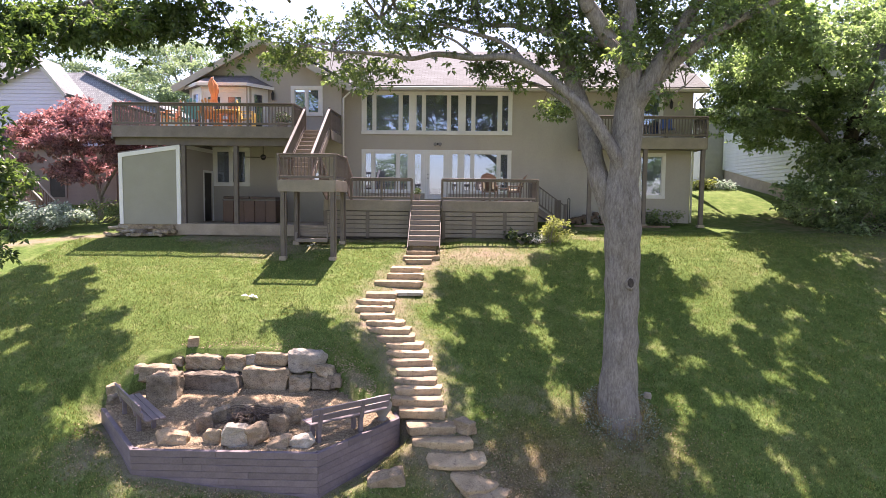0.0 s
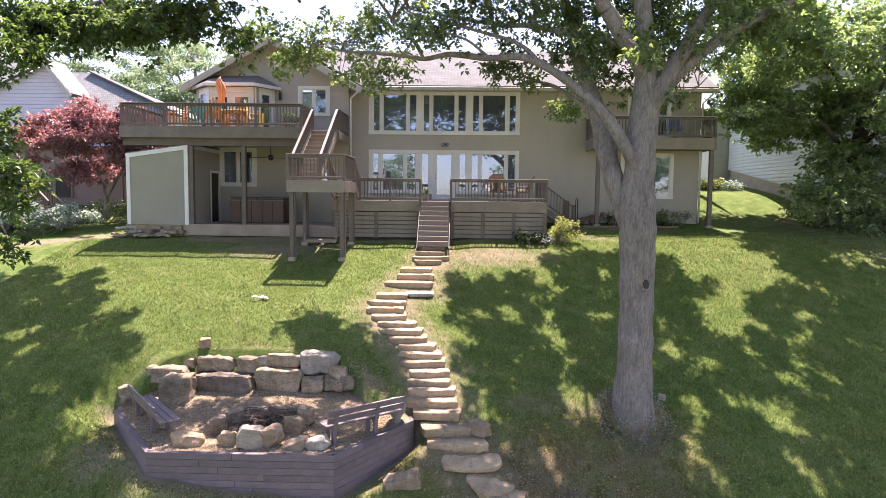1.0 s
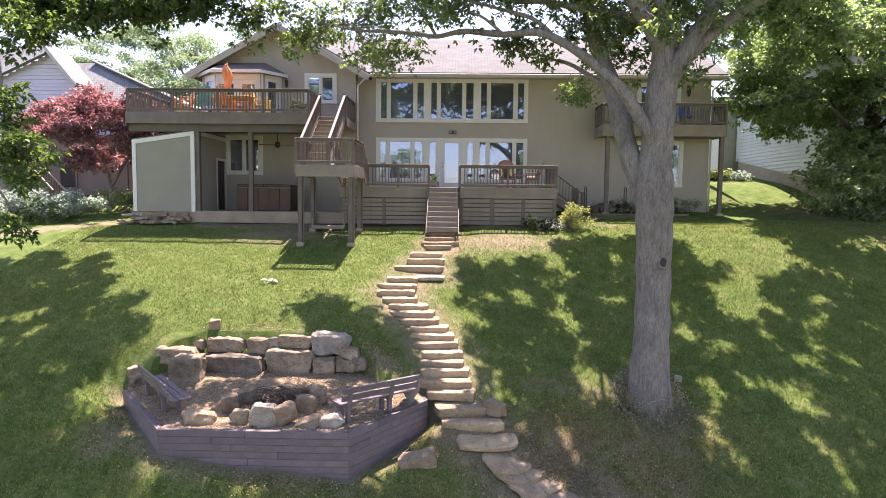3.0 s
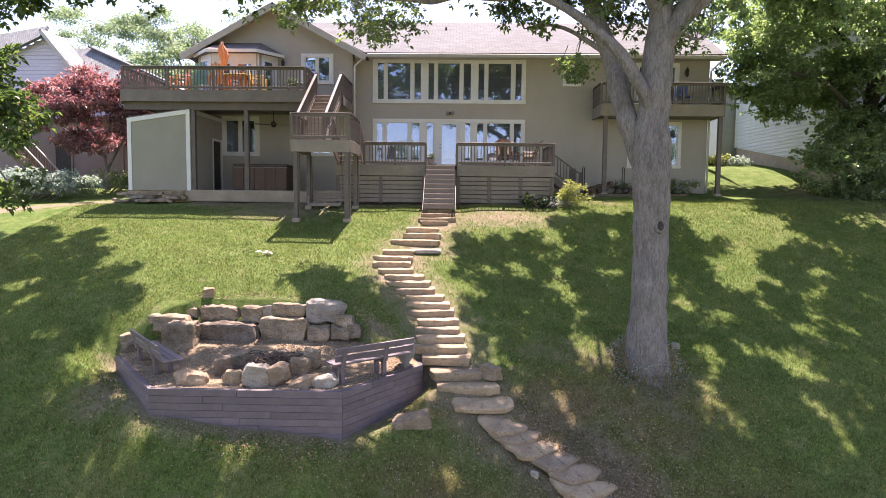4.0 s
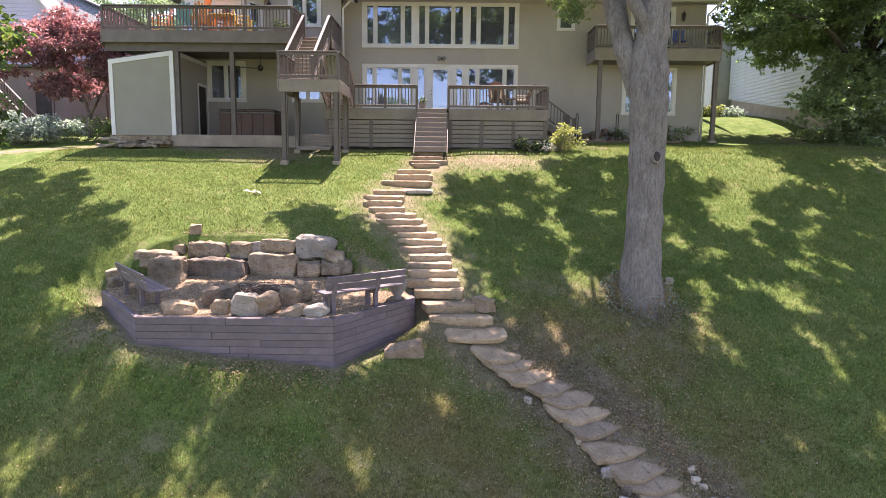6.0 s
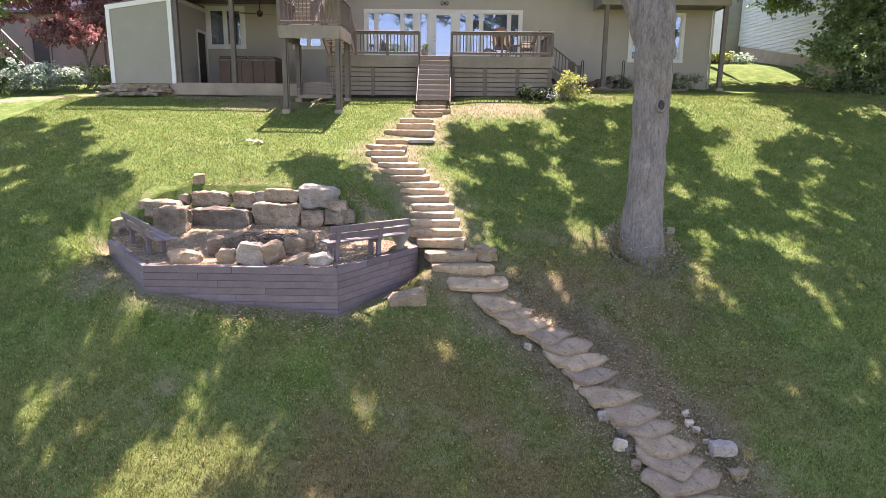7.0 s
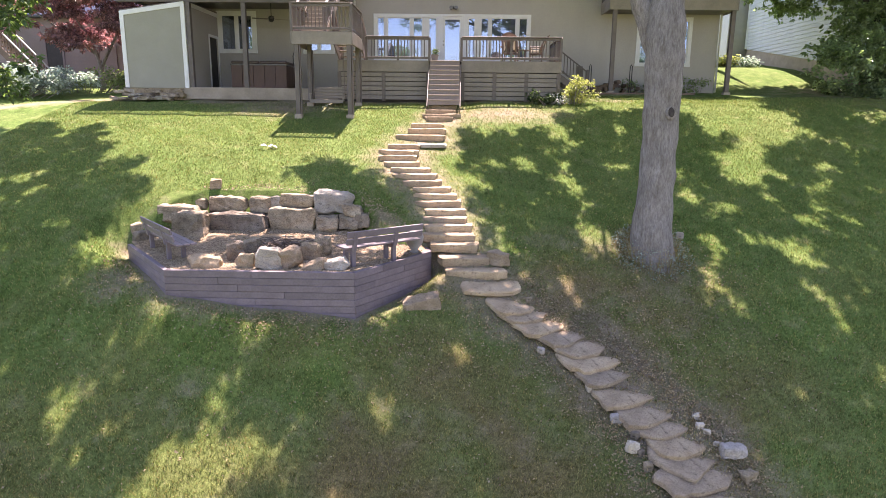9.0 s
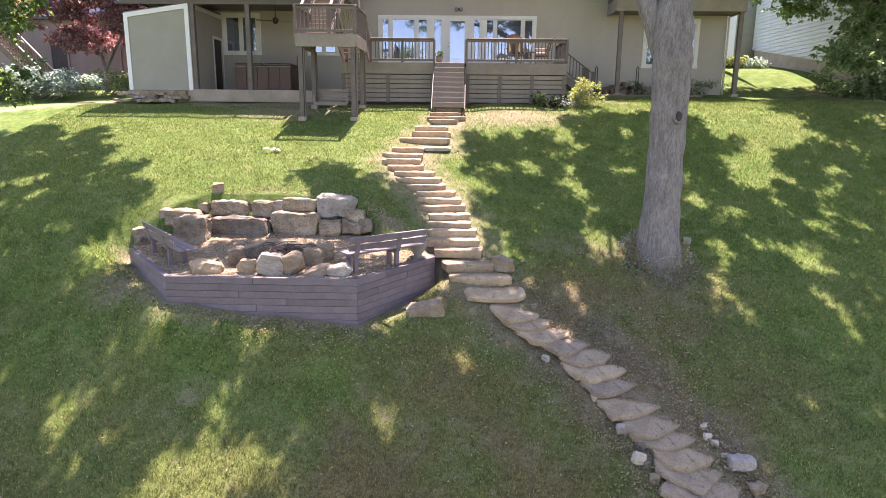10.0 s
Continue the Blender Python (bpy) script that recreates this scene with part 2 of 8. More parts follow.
M = {
    "wall": siding_mat("grey_stucco_siding", (0.39, 0.368, 0.335), 0.2, 0.05, 0.003),
    "panel": plain_mat("smooth_grey_panel", (0.285, 0.28, 0.23), 0.7, 0.06, 1.2, 30, 0.1),
    "trim": plain_mat("white_trim", (0.7, 0.71, 0.71), 0.5, 0.06, 2, 30, 0.05),
    "fascia": plain_mat("greige_fascia", (0.42, 0.4, 0.36), 0.55, 0.08),
    "deck": plain_mat("grey_brown_deck_paint", (0.19, 0.162, 0.148), 0.6, 0.22, 1.4, 28, 0.3, 0, (1, 1, 1), 0.12),
    "fascia_b": plain_mat("taupe_board_paint", (0.235, 0.205, 0.175), 0.6, 0.18, 1.5, 28, 0.25, 0, None, 0.08),
    "tread": plain_mat("worn_tread_paint", (0.27, 0.225, 0.18), 0.7, 0.22, 2, 28, 0.3, 0, None, 0.15),
    "rail": plain_mat("taupe_rail_paint", (0.13, 0.108, 0.096), 0.55, 0.2, 2, 30, 0.2, 0, None, 0.1),
    "rail_gloss": plain_mat("glossy_handrail_paint", (0.24, 0.215, 0.195), 0.27, 0.12, 2, 30, 0.08),
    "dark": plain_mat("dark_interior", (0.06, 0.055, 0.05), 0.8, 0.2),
    "inner": plain_mat("interior_plaster", (0.3, 0.27, 0.23), 0.9, 0.1),
    "glass": glass_mat("window_glass"),
    "roof": shingle_mat("asphalt_shingles", (0.098, 0.112, 0.113), 0.14, 0.3, 0.22),
    "cedar": shingle_mat("cedar_shakes", (0.215, 0.237, 0.228), 0.2, 0.12, 0.24),
    "siding_l": siding_mat("lavender_grey_siding", (0.56, 0.53, 0.64), 0.2, 0.06, 0.004),
    "siding_r": siding_mat("white_siding", (0.62, 0.63, 0.68), 0.2, 0.06, 0.004),
    "concrete": plain_mat("concrete", (0.32, 0.27, 0.21), 0.9, 0.2, 1.5, 25, 0.4),
    "timber": plain_mat("purple_grey_timber", (0.165, 0.131, 0.142), 0.62, 0.28, 1.2, 22, 0.4, 0, None, 0.18),
    "bench": plain_mat("grey_bench_paint", (0.16, 0.13, 0.14), 0.5, 0.2, 2, 30, 0.25, 0, None, 0.1),
    "boulder": stone_mat("limestone", (0.165, 0.134, 0.096), (0.37, 0.312, 0.23), 2.4, 0.3, 1.25),
    "grey_rock": stone_mat("grey_limestone", (0.26, 0.24, 0.205), (0.42, 0.395, 0.345), 3.0),
    "slab": stone_mat("sandstone_slab", (0.265, 0.2, 0.133), (0.425, 0.34, 0.235), 2.2, 0.22, 1.0),
    "white_rock": stone_mat("white_rock", (0.34, 0.3, 0.245), (0.58, 0.53, 0.455)),
    "gravel": plain_mat("tan_gravel", (0.25, 0.182, 0.108), 0.9, 0.4, 6, 45, 0.8, 0, None, 0.35),
    "bark": bark_mat(),
    # same bark at 0.36 tone: crown shade on the maples, put into the colour
    "bark_shaded": bark_mat("shaded_bark", 0.36),
    "leaf": leaf_mat("oak_leaves", (0.085, 0.122, 0.085), (0.19, 0.245, 0.14), (1.8, 2.05, 0.75), 0.34, 0.9, 0.5),
    "leaf_r": leaf_mat("maple_leaves_green", (0.12, 0.17, 0.12), (0.29, 0.365, 0.245), (1.5, 1.75, 0.8), 0.33, 1.0, 0.52),
    "leaf_elm": leaf_mat("elm_leaves", (0.05, 0.082, 0.05), (0.135, 0.185, 0.095), (1.7, 2.0, 0.7), 0.5, 0.4, 0.48),
    "leaf_low": leaf_mat("dark_pot_leaves", (0.035, 0.055, 0.035), (0.1, 0.14, 0.08), (1.3, 1.5, 0.7)),
    # pale green leaves of the far trees, distance haze mixed into their colour
    "leaf_hazed": leaf_mat("pale_hazed_leaves", (0.13, 0.185, 0.14), (0.27, 0.34, 0.27), (1.5, 1.65, 1.0)),
    "leaf_red": leaf_mat("red_maple_leaves", (0.14, 0.085, 0.095), (0.5, 0.33, 0.34), (1.3, 0.85, 0.8), 0.4, 0.55),
    "leaf_silver": leaf_mat("silvery_shrub_leaves", (0.19, 0.245, 0.21), (0.48, 0.55, 0.51), (1.1, 1.25, 1.0)),
    "leaf_gold": leaf_mat("golden_shrub_leaves", (0.16, 0.2, 0.08), (0.42, 0.44, 0.23), (1.3, 1.35, 0.6)),
    "leaf_dry": leaf_mat("dry_leaves", (0.19, 0.14, 0.092), (0.5, 0.41, 0.29), (1, 0.9, 0.7), 0.8),
    "grass": grass_mat("grass_blades", (0.034, 0.062, 0.011), (0.262, 0.352, 0.128), (0.158, 0.134, 0.067)),
    "straw": leaf_mat("straw_blades", (0.2, 0.16, 0.065), (0.5, 0.42, 0.2), (1.2, 1.1, 0.7), 0.9, 0.1, 0.3),
    "ground": ground_mat(),
    "tub": plain_mat("stained_tub_wood", (0.1, 0.052, 0.038), 0.5, 0.25, 3, 30, 0.2, 0, (1, 1, 0.2), 0.1),
    "tub_top": plain_mat("brown_vinyl_cover", (0.09, 0.06, 0.05), 0.5, 0.12),
    "orange": plain_mat("orange_paint", (0.64, 0.29, 0.11), 0.5, 0.1),
    "orange_cloth": plain_mat("orange_canvas", (0.82, 0.3, 0.13), 0.8, 0.12, 3, 60, 0.3),
    "teal": plain_mat("teal_paint", (0.13, 0.36, 0.38), 0.5, 0.1),
    "yellow": plain_mat("yellow_paint", (0.7, 0.5, 0.17), 0.5, 0.1),
    "wicker": plain_mat("redbrown_wicker", (0.18, 0.13, 0.105), 0.6, 0.3, 8, 60, 0.5),
    "cushion": plain_mat("cream_cushion", (0.7, 0.62, 0.5), 0.9, 0.08),
    "black": plain_mat("black_metal", (0.02, 0.02, 0.02), 0.45, 0.1),
    "steel": plain_mat("brushed_steel", (0.45, 0.45, 0.45), 0.35, 0.08, 3, 40, 0.05, 0.9),
    "pot": plain_mat("grey_urn_clay", (0.2, 0.19, 0.18), 0.8, 0.2),
    "fence": plain_mat("brown_fence_wood", (0.2, 0.135, 0.1), 0.8, 0.25, 2, 25, 0.4, 0, (1, 1, 0.2), 0.15),
    "curtain": plain_mat("cream_curtain", (0.62, 0.58, 0.52), 0.9, 0.1, 4, 20, 0.2),
    "sticks": plain_mat("charred_sticks", (0.105, 0.078, 0.06), 0.9, 0.4, 5, 30, 0.3),
    "log": plain_mat("split_log", (0.17, 0.12, 0.085), 0.9, 0.35, 6, 30, 0.4, 0, None, 0.3),
    "block": plain_mat("tan_foundation", (0.42, 0.34, 0.26), 0.9, 0.15),
    # the lavender siding in brown shade, with that shade put into the colour
    "taupe": siding_mat("shaded_lavender_siding", (0.24, 0.19, 0.17), 0.2),
    "blue": plain_mat("blue_cloth", (0.05, 0.12, 0.42), 0.8, 0.1),
}


# ---- building blocks ----
def world_of(ob):
    return world_of(ob.parent) @ ob.matrix_parent_inverse @ ob.matrix_basis if ob.parent else ob.matrix_basis.copy()


def thing(name, loc, label, category, group="", kind="", turn=0.0):
    ob = new(name)
    ob.empty_display_size = 0.2
    ob.matrix_basis = pose(*loc, 0, 0, turn)
    return tagged(ob, label, category, group, kind)


def under(ob, parent):
    if parent is not None:
        ob.parent = parent
        ob.matrix_parent_inverse = world_of(parent).inverted()
    return ob


def mesh_from(name, verts, faces, material, smooth=False):
    me = bpy.data.meshes.new(name)
    me.from_pydata(verts, [], faces)
    me.materials.append(material)
    if smooth:
        me.polygons.foreach_set("use_smooth", [True] * len(me.polygons))
    return me


def part(name, bm, material, parent, label="", smooth=False):
    me = bpy.data.meshes.new(name)
    bm.normal_update()
    bm.to_mesh(me)
    bm.free()
    me.materials.append(material)
    if smooth:
        me.polygons.foreach_set("use_smooth", [True] * len(me.polygons))
    ob = under(new(name, me), parent)
    if label:
        ob["label"] = label
    return ob


BOXES = {}


def box_mesh(dx, dy, dz, material, bevel):
    key = (round(dx, 3), round(dy, 3), round(dz, 3), material.name, bevel)
    if key not in BOXES:
        bm = bmesh.new()
        bmesh.ops.create_cube(bm, size=1.0, matrix=Matrix.Diagonal((dx, dy, dz, 1)))
        if bevel:
            bmesh.ops.bevel(bm, geom=bm.edges[:], offset=min(bevel, dx * 0.3, dy * 0.3, dz * 0.3), segments=1, affect="EDGES")
        me = bpy.data.meshes.new("box")
        bm.to_mesh(me)
        bm.free()
        me.materials.append(material)
        BOXES[key] = me
    return BOXES[key]


def box(name, lo, hi, material, parent=None, bevel=0.006, label="", turn=None):
    """A bevelled board, post or slab from corner to corner, as a part."""
    d = [hi[i] - lo[i] for i in range(3)]
    ob = new(name, box_mesh(*d, material, bevel))
    c = [(hi[i] + lo[i]) / 2 for i in range(3)]
    ob.matrix_basis = pose(*c) @ (turn or Matrix())
    under(ob, parent)
    if label:
        ob["label"] = label
    return ob


def beam(name, a, b, w, h, material, parent=None, bevel=0.006, up=(0, 0, 1), label=""):
    """A board from a to b, w across and h deep."""
    a, b = Vector(a), Vector(b)
    ax = (b - a).normalized()
    side = Vector(up).cross(ax)
    side = side.normalized() if side.length > 1e-4 else Vector((1, 0, 0))
    top = ax.cross(side)
    ob = new(name, box_mesh((b - a).length, w, h, material, bevel))
    ob.matrix_basis = Matrix.Translation((a + b) / 2) @ Matrix((ax, side, top)).transposed().to_4x4()
    under(ob, parent)
    if label:
        ob["label"] = label
    return ob


def tube(bm, pts, radii, sides=8, wobble=0.0, seed=0):
    """A tapered limb along points."""
    rings = []
    pts = [Vector(p) for p in pts]
    for i, p in enumerate(pts):
        d = (pts[min(i + 1, len(pts) - 1)] - pts[max(i - 1, 0)]).normalized()
        s = d.cross(Vector((0.3, 1, 0.1))).normalized()
        u = d.cross(s)
        ring = []
        for k in range(sides):
            a = 2 * math.pi * k / sides
            q = s * math.cos(a) + u * math.sin(a)
            r = radii[i] * (1 + wobble * noise.noise((p + q * radii[i]) * 2.2 + Vector((seed, 0, 0))))
            ring.append(bm.verts.new(p + q * r))
        rings.append(ring)
    for a, b in zip(rings, rings[1:]):
        for k in range(sides):
            bm.faces.new((a[k], a[(k + 1) % sides], b[(k + 1) % sides], b[k]))
    bm.faces.new(rings[0][::-1])
    bm.faces.new(rings[-1])


def lathe(bm, profile, sides=20, at=(0, 0, 0)):
    rings = [[bm.verts.new((at[0] + r * math.cos(2 * math.pi * k / sides), at[1] + r * math.sin(2 * math.pi * k / sides), at[2] + z)) for k in range(sides)] for r, z in profile]
    for a, b in zip(rings, rings[1:]):
        for k in range(sides):
            bm.faces.new((a[k], a[(k + 1) % sides], b[(k + 1) % sides], b[k]))
    bm.faces.new(rings[0][::-1])
    bm.faces.new(rings[-1])


def smooth_path(pts, n=4):
    """Catmull-Rom points through a list of (point, radius)."""
    out = []
    P = [Vector((*p, r)) for p, r in pts]
    P = [P[0] * 2 - P[1]] + P + [P[-1] * 2 - P[-2]]
    for i in range(1, len(P) - 2):
        a, b, c, d = P[i - 1:i + 3]
        for k in range(n):
            t = k / n
            out.append(0.5 * ((2 * b) + (c - a) * t + (2 * a - 5 * b + 4 * c - d) * t * t + (3 * b - a - 3 * c + d) * t ** 3))
    out.append(P[-2])
    return [tuple(v[:3]) for v in out], [max(0.008, v[3]) for v in out]


def boulder(name, at, size, material, label, category="rock", group="", seed=0, turn=0.0, blocky=0.5, kind="", lean=0.0):
    """A broken block of stone standing on at: the hull of a jittered block, its edges worn and its faces uneven."""
    rs = random.Random(seed * 13 + 5)
    sx, sy, sz = size
    bm = bmesh.new()
    j = 0.1 + 0.1 * (1 - blocky)
    for ax in (-1, 1):
        for ay in (-1, 1):
            for az in (-1, 1):
                k = 1 - (1 - blocky) * rs.uniform(0.12, 0.5)
                bm.verts.new([v * 0.5 * k * (1 - rs.random() * j * 2) for v in (ax, ay, az)])
    for _ in range(9):
        d = Vector((rs.gauss(0, 1), rs.gauss(0, 1), rs.gauss(0, 1))).normalized()
        k = 0.5 / max(abs(c) for c in d)
        bm.verts.new(d * (blocky * k * 0.97 + (1 - blocky) * 0.56))
    bmesh.ops.convex_hull(bm, input=bm.verts[:])
    for v in [v for v in bm.verts if not v.link_faces]:
        bm.verts.remove(v)
    bmesh.ops.dissolve_limit(bm, angle_limit=radians(9), verts=bm.verts[:], edges=bm.edges[:])
    bmesh.ops.remove_doubles(bm, verts=bm.verts[:], dist=0.1)
    lo = [min(v.co[i] for v in bm.verts) for i in range(3)]
    hi = [max(v.co[i] for v in bm.verts) for i in range(3)]
    for v in bm.verts:
        u = [(v.co[i] - lo[i]) / (hi[i] - lo[i]) for i in range(3)]
        v.co = Vector(((u[0] - 0.5) * sx, (u[1] - 0.5) * sy, u[2] * sz))
    m = min(size)
    bmesh.ops.bevel(bm, geom=bm.edges[:], offset=0.06 * m, segments=2, profile=0.6, affect="EDGES", clamp_overlap=True)
    bmesh.ops.triangulate(bm, faces=bm.faces[:])
    for _ in range(3):
        long = [e for e in bm.edges if e.calc_length() > 0.1 * max(size)]
        if long:
            bmesh.ops.subdivide_edges(bm, edges=long, cuts=1)
            bmesh.ops.triangulate(bm, faces=[f for f in bm.faces if len(f.verts) > 3])
    off = Vector((seed * 7.31, seed * 3.17, seed * 1.7))
    bm.normal_update()
    for v in bm.verts:
        p = v.co / m
        v.co += v.normal * m * (0.15 * (1.3 - blocky) * noise.noise(p * 1.3 + off) + 0.07 * noise.noise(p * 3.1 + off) + 0.045 * noise.noise(p * 7 + off) + 0.02 * noise.noise(p * 15 + off))
    me = bpy.data.meshes.new(name)
    bm.normal_update()
    bm.to_mesh(me)
    bm.free()
    me.materials.append(material)
    me.polygons.foreach_set("use_smooth", [True] * len(me.polygons))
    me.set_sharp_from_angle(angle=radians(32))
    ob = new(name, me)
    ob.matrix_basis = pose(*at, 0, 0, turn) @ pose(0, 0, 0, 0, lean, 0)
    return tagged(ob, label, category, group, kind)


def leaf_cloud(name, centres, radii, count, size, material, parent=None, seed=1, flat=0.75, droop=0.3, wide=0.55, rosette=0):
    """One mesh of folded leaves: count of them round each centre, each leaf a small bent blade of its own."""
    rng = np.random.default_rng(seed)
    C = np.repeat(np.asarray(centres, float), count, axis=0)
    R = np.repeat(np.asarray(radii, float), count)
    n = len(C)
    d = rng.normal(size=(n, 3))
    d /= np.linalg.norm(d, axis=1)[:, None]
    rr = rng.random(n) ** 0.45
    if rosette:
        # leaves fan out from twig tips, rosette of them to each
        k = np.arange(n) // rosette * rosette
        P = C + d[k] * (R * rr)[k][:, None] * np.array([1, 1, flat]) + d * size * 0.12
        ax = d + d[k] * 0.4
        ax[:, 2] = ax[:, 2] * 0.7 - 0.25
    else:
        P = C + d * (R * rr)[:, None] * np.array([1, 1, flat])
        ax = rng.normal(size=(n, 3)) + d * 0.6
        ax[:, 2] = ax[:, 2] * 0.6 - droop
    ax /= np.linalg.norm(ax, axis=1)[:, None]
    nz = rng.normal(size=(n, 3)) * 0.55 + np.array([0, 0, 1.0])
    sd = np.cross(ax, nz)
    sd /= np.linalg.norm(sd, axis=1)[:, None] + 1e-9
    up = np.cross(sd, ax)
    L = size * (0.65 + 0.7 * rng.random(n))[:, None]
    W = L * wide
    fold = (0.1 + 0.15 * rng.random(n))[:, None] * L
    # stem, left shoulder, tip, right shoulder and the midrib
    V = np.stack([P, P + ax * L * 0.45 - sd * W * 0.5 + up * fold, P + ax * L - up * fold * 0.6, P + ax * L * 0.45 + sd * W * 0.5 + up * fold], 1).reshape(-1, 3)
    b = np.arange(n) * 4
    F = np.stack([b, b + 1, b + 2, b, b + 2, b + 3], 1).reshape(-1)
    me = bpy.data.meshes.new(name)
    me.vertices.add(len(V))
    me.vertices.foreach_set("co", V.ravel())
    me.loops.add(len(F))
    me.loops.foreach_set("vertex_index", F.astype(np.int32))
    me.polygons.add(len(F) // 3)
    me.polygons.foreach_set("loop_start", np.arange(0, len(F), 3, dtype=np.int32))
    me.update(calc_edges=True)
    me.materials.append(material)
    ob = new(name, me)
    if parent is not None:
        under(ob, parent)
    return ob


# ---- the slope ----
LEFT = ((-400, -14), (-40, -14), (-12, -13.4), (0, -12), (8, -8.1), (10, -7.05), (11.9, -6.05), (14.35, -4.62), (15.5, -4.1), (17.5, -3.2), (19.4, -2.58), (22.5, -1.78), (24, -1.4), (26.2, -1.12), (28, -0.95), (31, -0.7), (34, 0.1), (40, 0.5), (60, 1.0), (900, 3))
RIGHT = ((-400, -14), (-40, -14), (-12, -13.6), (0, -12.4), (8, -8.6), (10, -7.6), (12.8, -6.2), (14.1, -5.55), (16, -4.72), (19, -3.55), (20, -3.1), (22.5, -1.85), (24, -1.25), (26, -0.9), (28, -0.72), (30, -0.6), (32, 0.0), (34.5, 0.75), (38, 1.22), (41, 1.7), (60, 2.6), (900, 4))
LY, LZ = np.array(LEFT).T
RY, RZ = np.array(RIGHT).T
STEPS_TOP = ((-1.2, 23.61, 1.03), (-1.25, 23.05, 1.04), (-1.21, 22.58, 1.37), (-1.31, 22.29, 0.97), (-1.67, 21.59, 1.03), (-1.66, 21.12, 1.26), (-1.82, 20.53, 1.51), (-2.28, 19.61, 1.0), (-2.4, 19.14, 1.17), (-2.4, 18.73, 1.07), (-2.24, 18.33, 1.0), (-1.97, 18.01, 1.04), (-1.82, 17.68, 1.17), (-1.61, 17.36, 1.09), (-1.34, 17.07, 1.0), (-1.21, 16.76, 1.11), (-1.13, 16.45, 1.19), (-0.97, 16.11, 0.99), (-0.96, 15.77, 1.07), (-0.88, 15.47, 1.15), (-0.82, 15.12, 1.22), (-0.71, 14.79, 1.14), (-0.47, 14.36, 1.08), (-0.22, 14.0, 1.3))
STEPS_LOW = ((0.08, 13.62, 1.22), (0.5, 13.17, 0.92), (0.75, 12.94, 0.86), (1.08, 12.69, 1.0), (1.45, 12.48, 0.86), (1.78, 12.27, 0.9), (1.98, 11.99, 1.06), (2.22, 11.7, 1.0), (2.53, 11.26, 1.16), (2.82, 10.94, 1.05), (3.0, 10.69, 1.03), (3.22, 10.41, 0.95), (3.3, 10.11, 1.15), (3.43, 9.82, 1.31), (3.5, 9.4, 1.2))
PIT = (-4.9, 14.7)
TREE = (4.15, 15.6)
# foot of the timber wall: plan points, ground height and how far the levelled strip reaches
PIT_FOOT = ((-8.55, 15.05, -5.06, 0.7), (-6.5, 12.5, -5.27, 0.75), (-4.6, 12.5, -5.48, 0.75), (-2.7, 12.5, -5.74, 0.75), (-1.25, 14.7, -5.46, 0.42))


def slope_z(x, y):
    """Height of the open slope; takes arrays."""
    s = np.clip((np.asarray(x, float) + 6) / 12, 0, 1)
    s = s * s * (3 - 2 * s)
    a = sum(w * np.interp(np.asarray(y) + d, LY, LZ) for d, w in ((-0.8, 0.25), (0, 0.5), (0.8, 0.25)))
    b = sum(w * np.interp(np.asarray(y) + d, RY, RZ) for d, w in ((-0.8, 0.25), (0, 0.5), (0.8, 0.25)))
    return (1 - s) * a + s * b


def gz(x, y):
    """Height of the lawn: the slope, levelled along the foot of the timber wall; takes arrays."""
    z = slope_z(x, y)
    x, y = np.asarray(x, float), np.asarray(y, float)
    near = np.full(np.broadcast(x, y).shape, 99.0)
    foot, reach = np.zeros(near.shape), np.ones(near.shape)
    for (ax, ay, az, ar), (bx, by, bz, br) in zip(PIT_FOOT, PIT_FOOT[1:]):
        t = np.clip(((x - ax) * (bx - ax) + (y - ay) * (by - ay)) / ((bx - ax) ** 2 + (by - ay) ** 2), 0, 1)
        d = np.hypot(x - ax - t * (bx - ax), y - ay - t * (by - ay))
        foot, reach = np.where(d < near, az + t * (bz - az), foot), np.where(d < near, ar + t * (br - ar), reach)
        near = np.minimum(near, d)
    return z + (foot - z) * np.exp(-(near / reach) ** 2)


def in_pit(x, y, grow=0.0, poly=None):
    """Inside the fire pit's terrace."""
    poly = poly or [(-8.5, 15.0), (-6.5, 12.5), (-2.7, 12.5), (-1.25, 14.65), (-2.7, 16.1), (-5.0, 16.7), (-7.9, 16.4), (-8.6, 15.5)]
    inside = np.zeros(np.shape(x), bool)
    cx, cy = PIT
    g = 1 + grow / 2.5
    X, Y = (x - cx) / g + cx, (y - cy) / g + cy
    for (x0, y0), (x1, y1) in zip(poly, poly[1:] + poly[:1]):
        cross = ((y0 > Y) != (y1 > Y)) & (X < (x1 - x0) * (Y - y0) / (y1 - y0 + 1e-12) + x0)
        inside ^= cross
    return inside


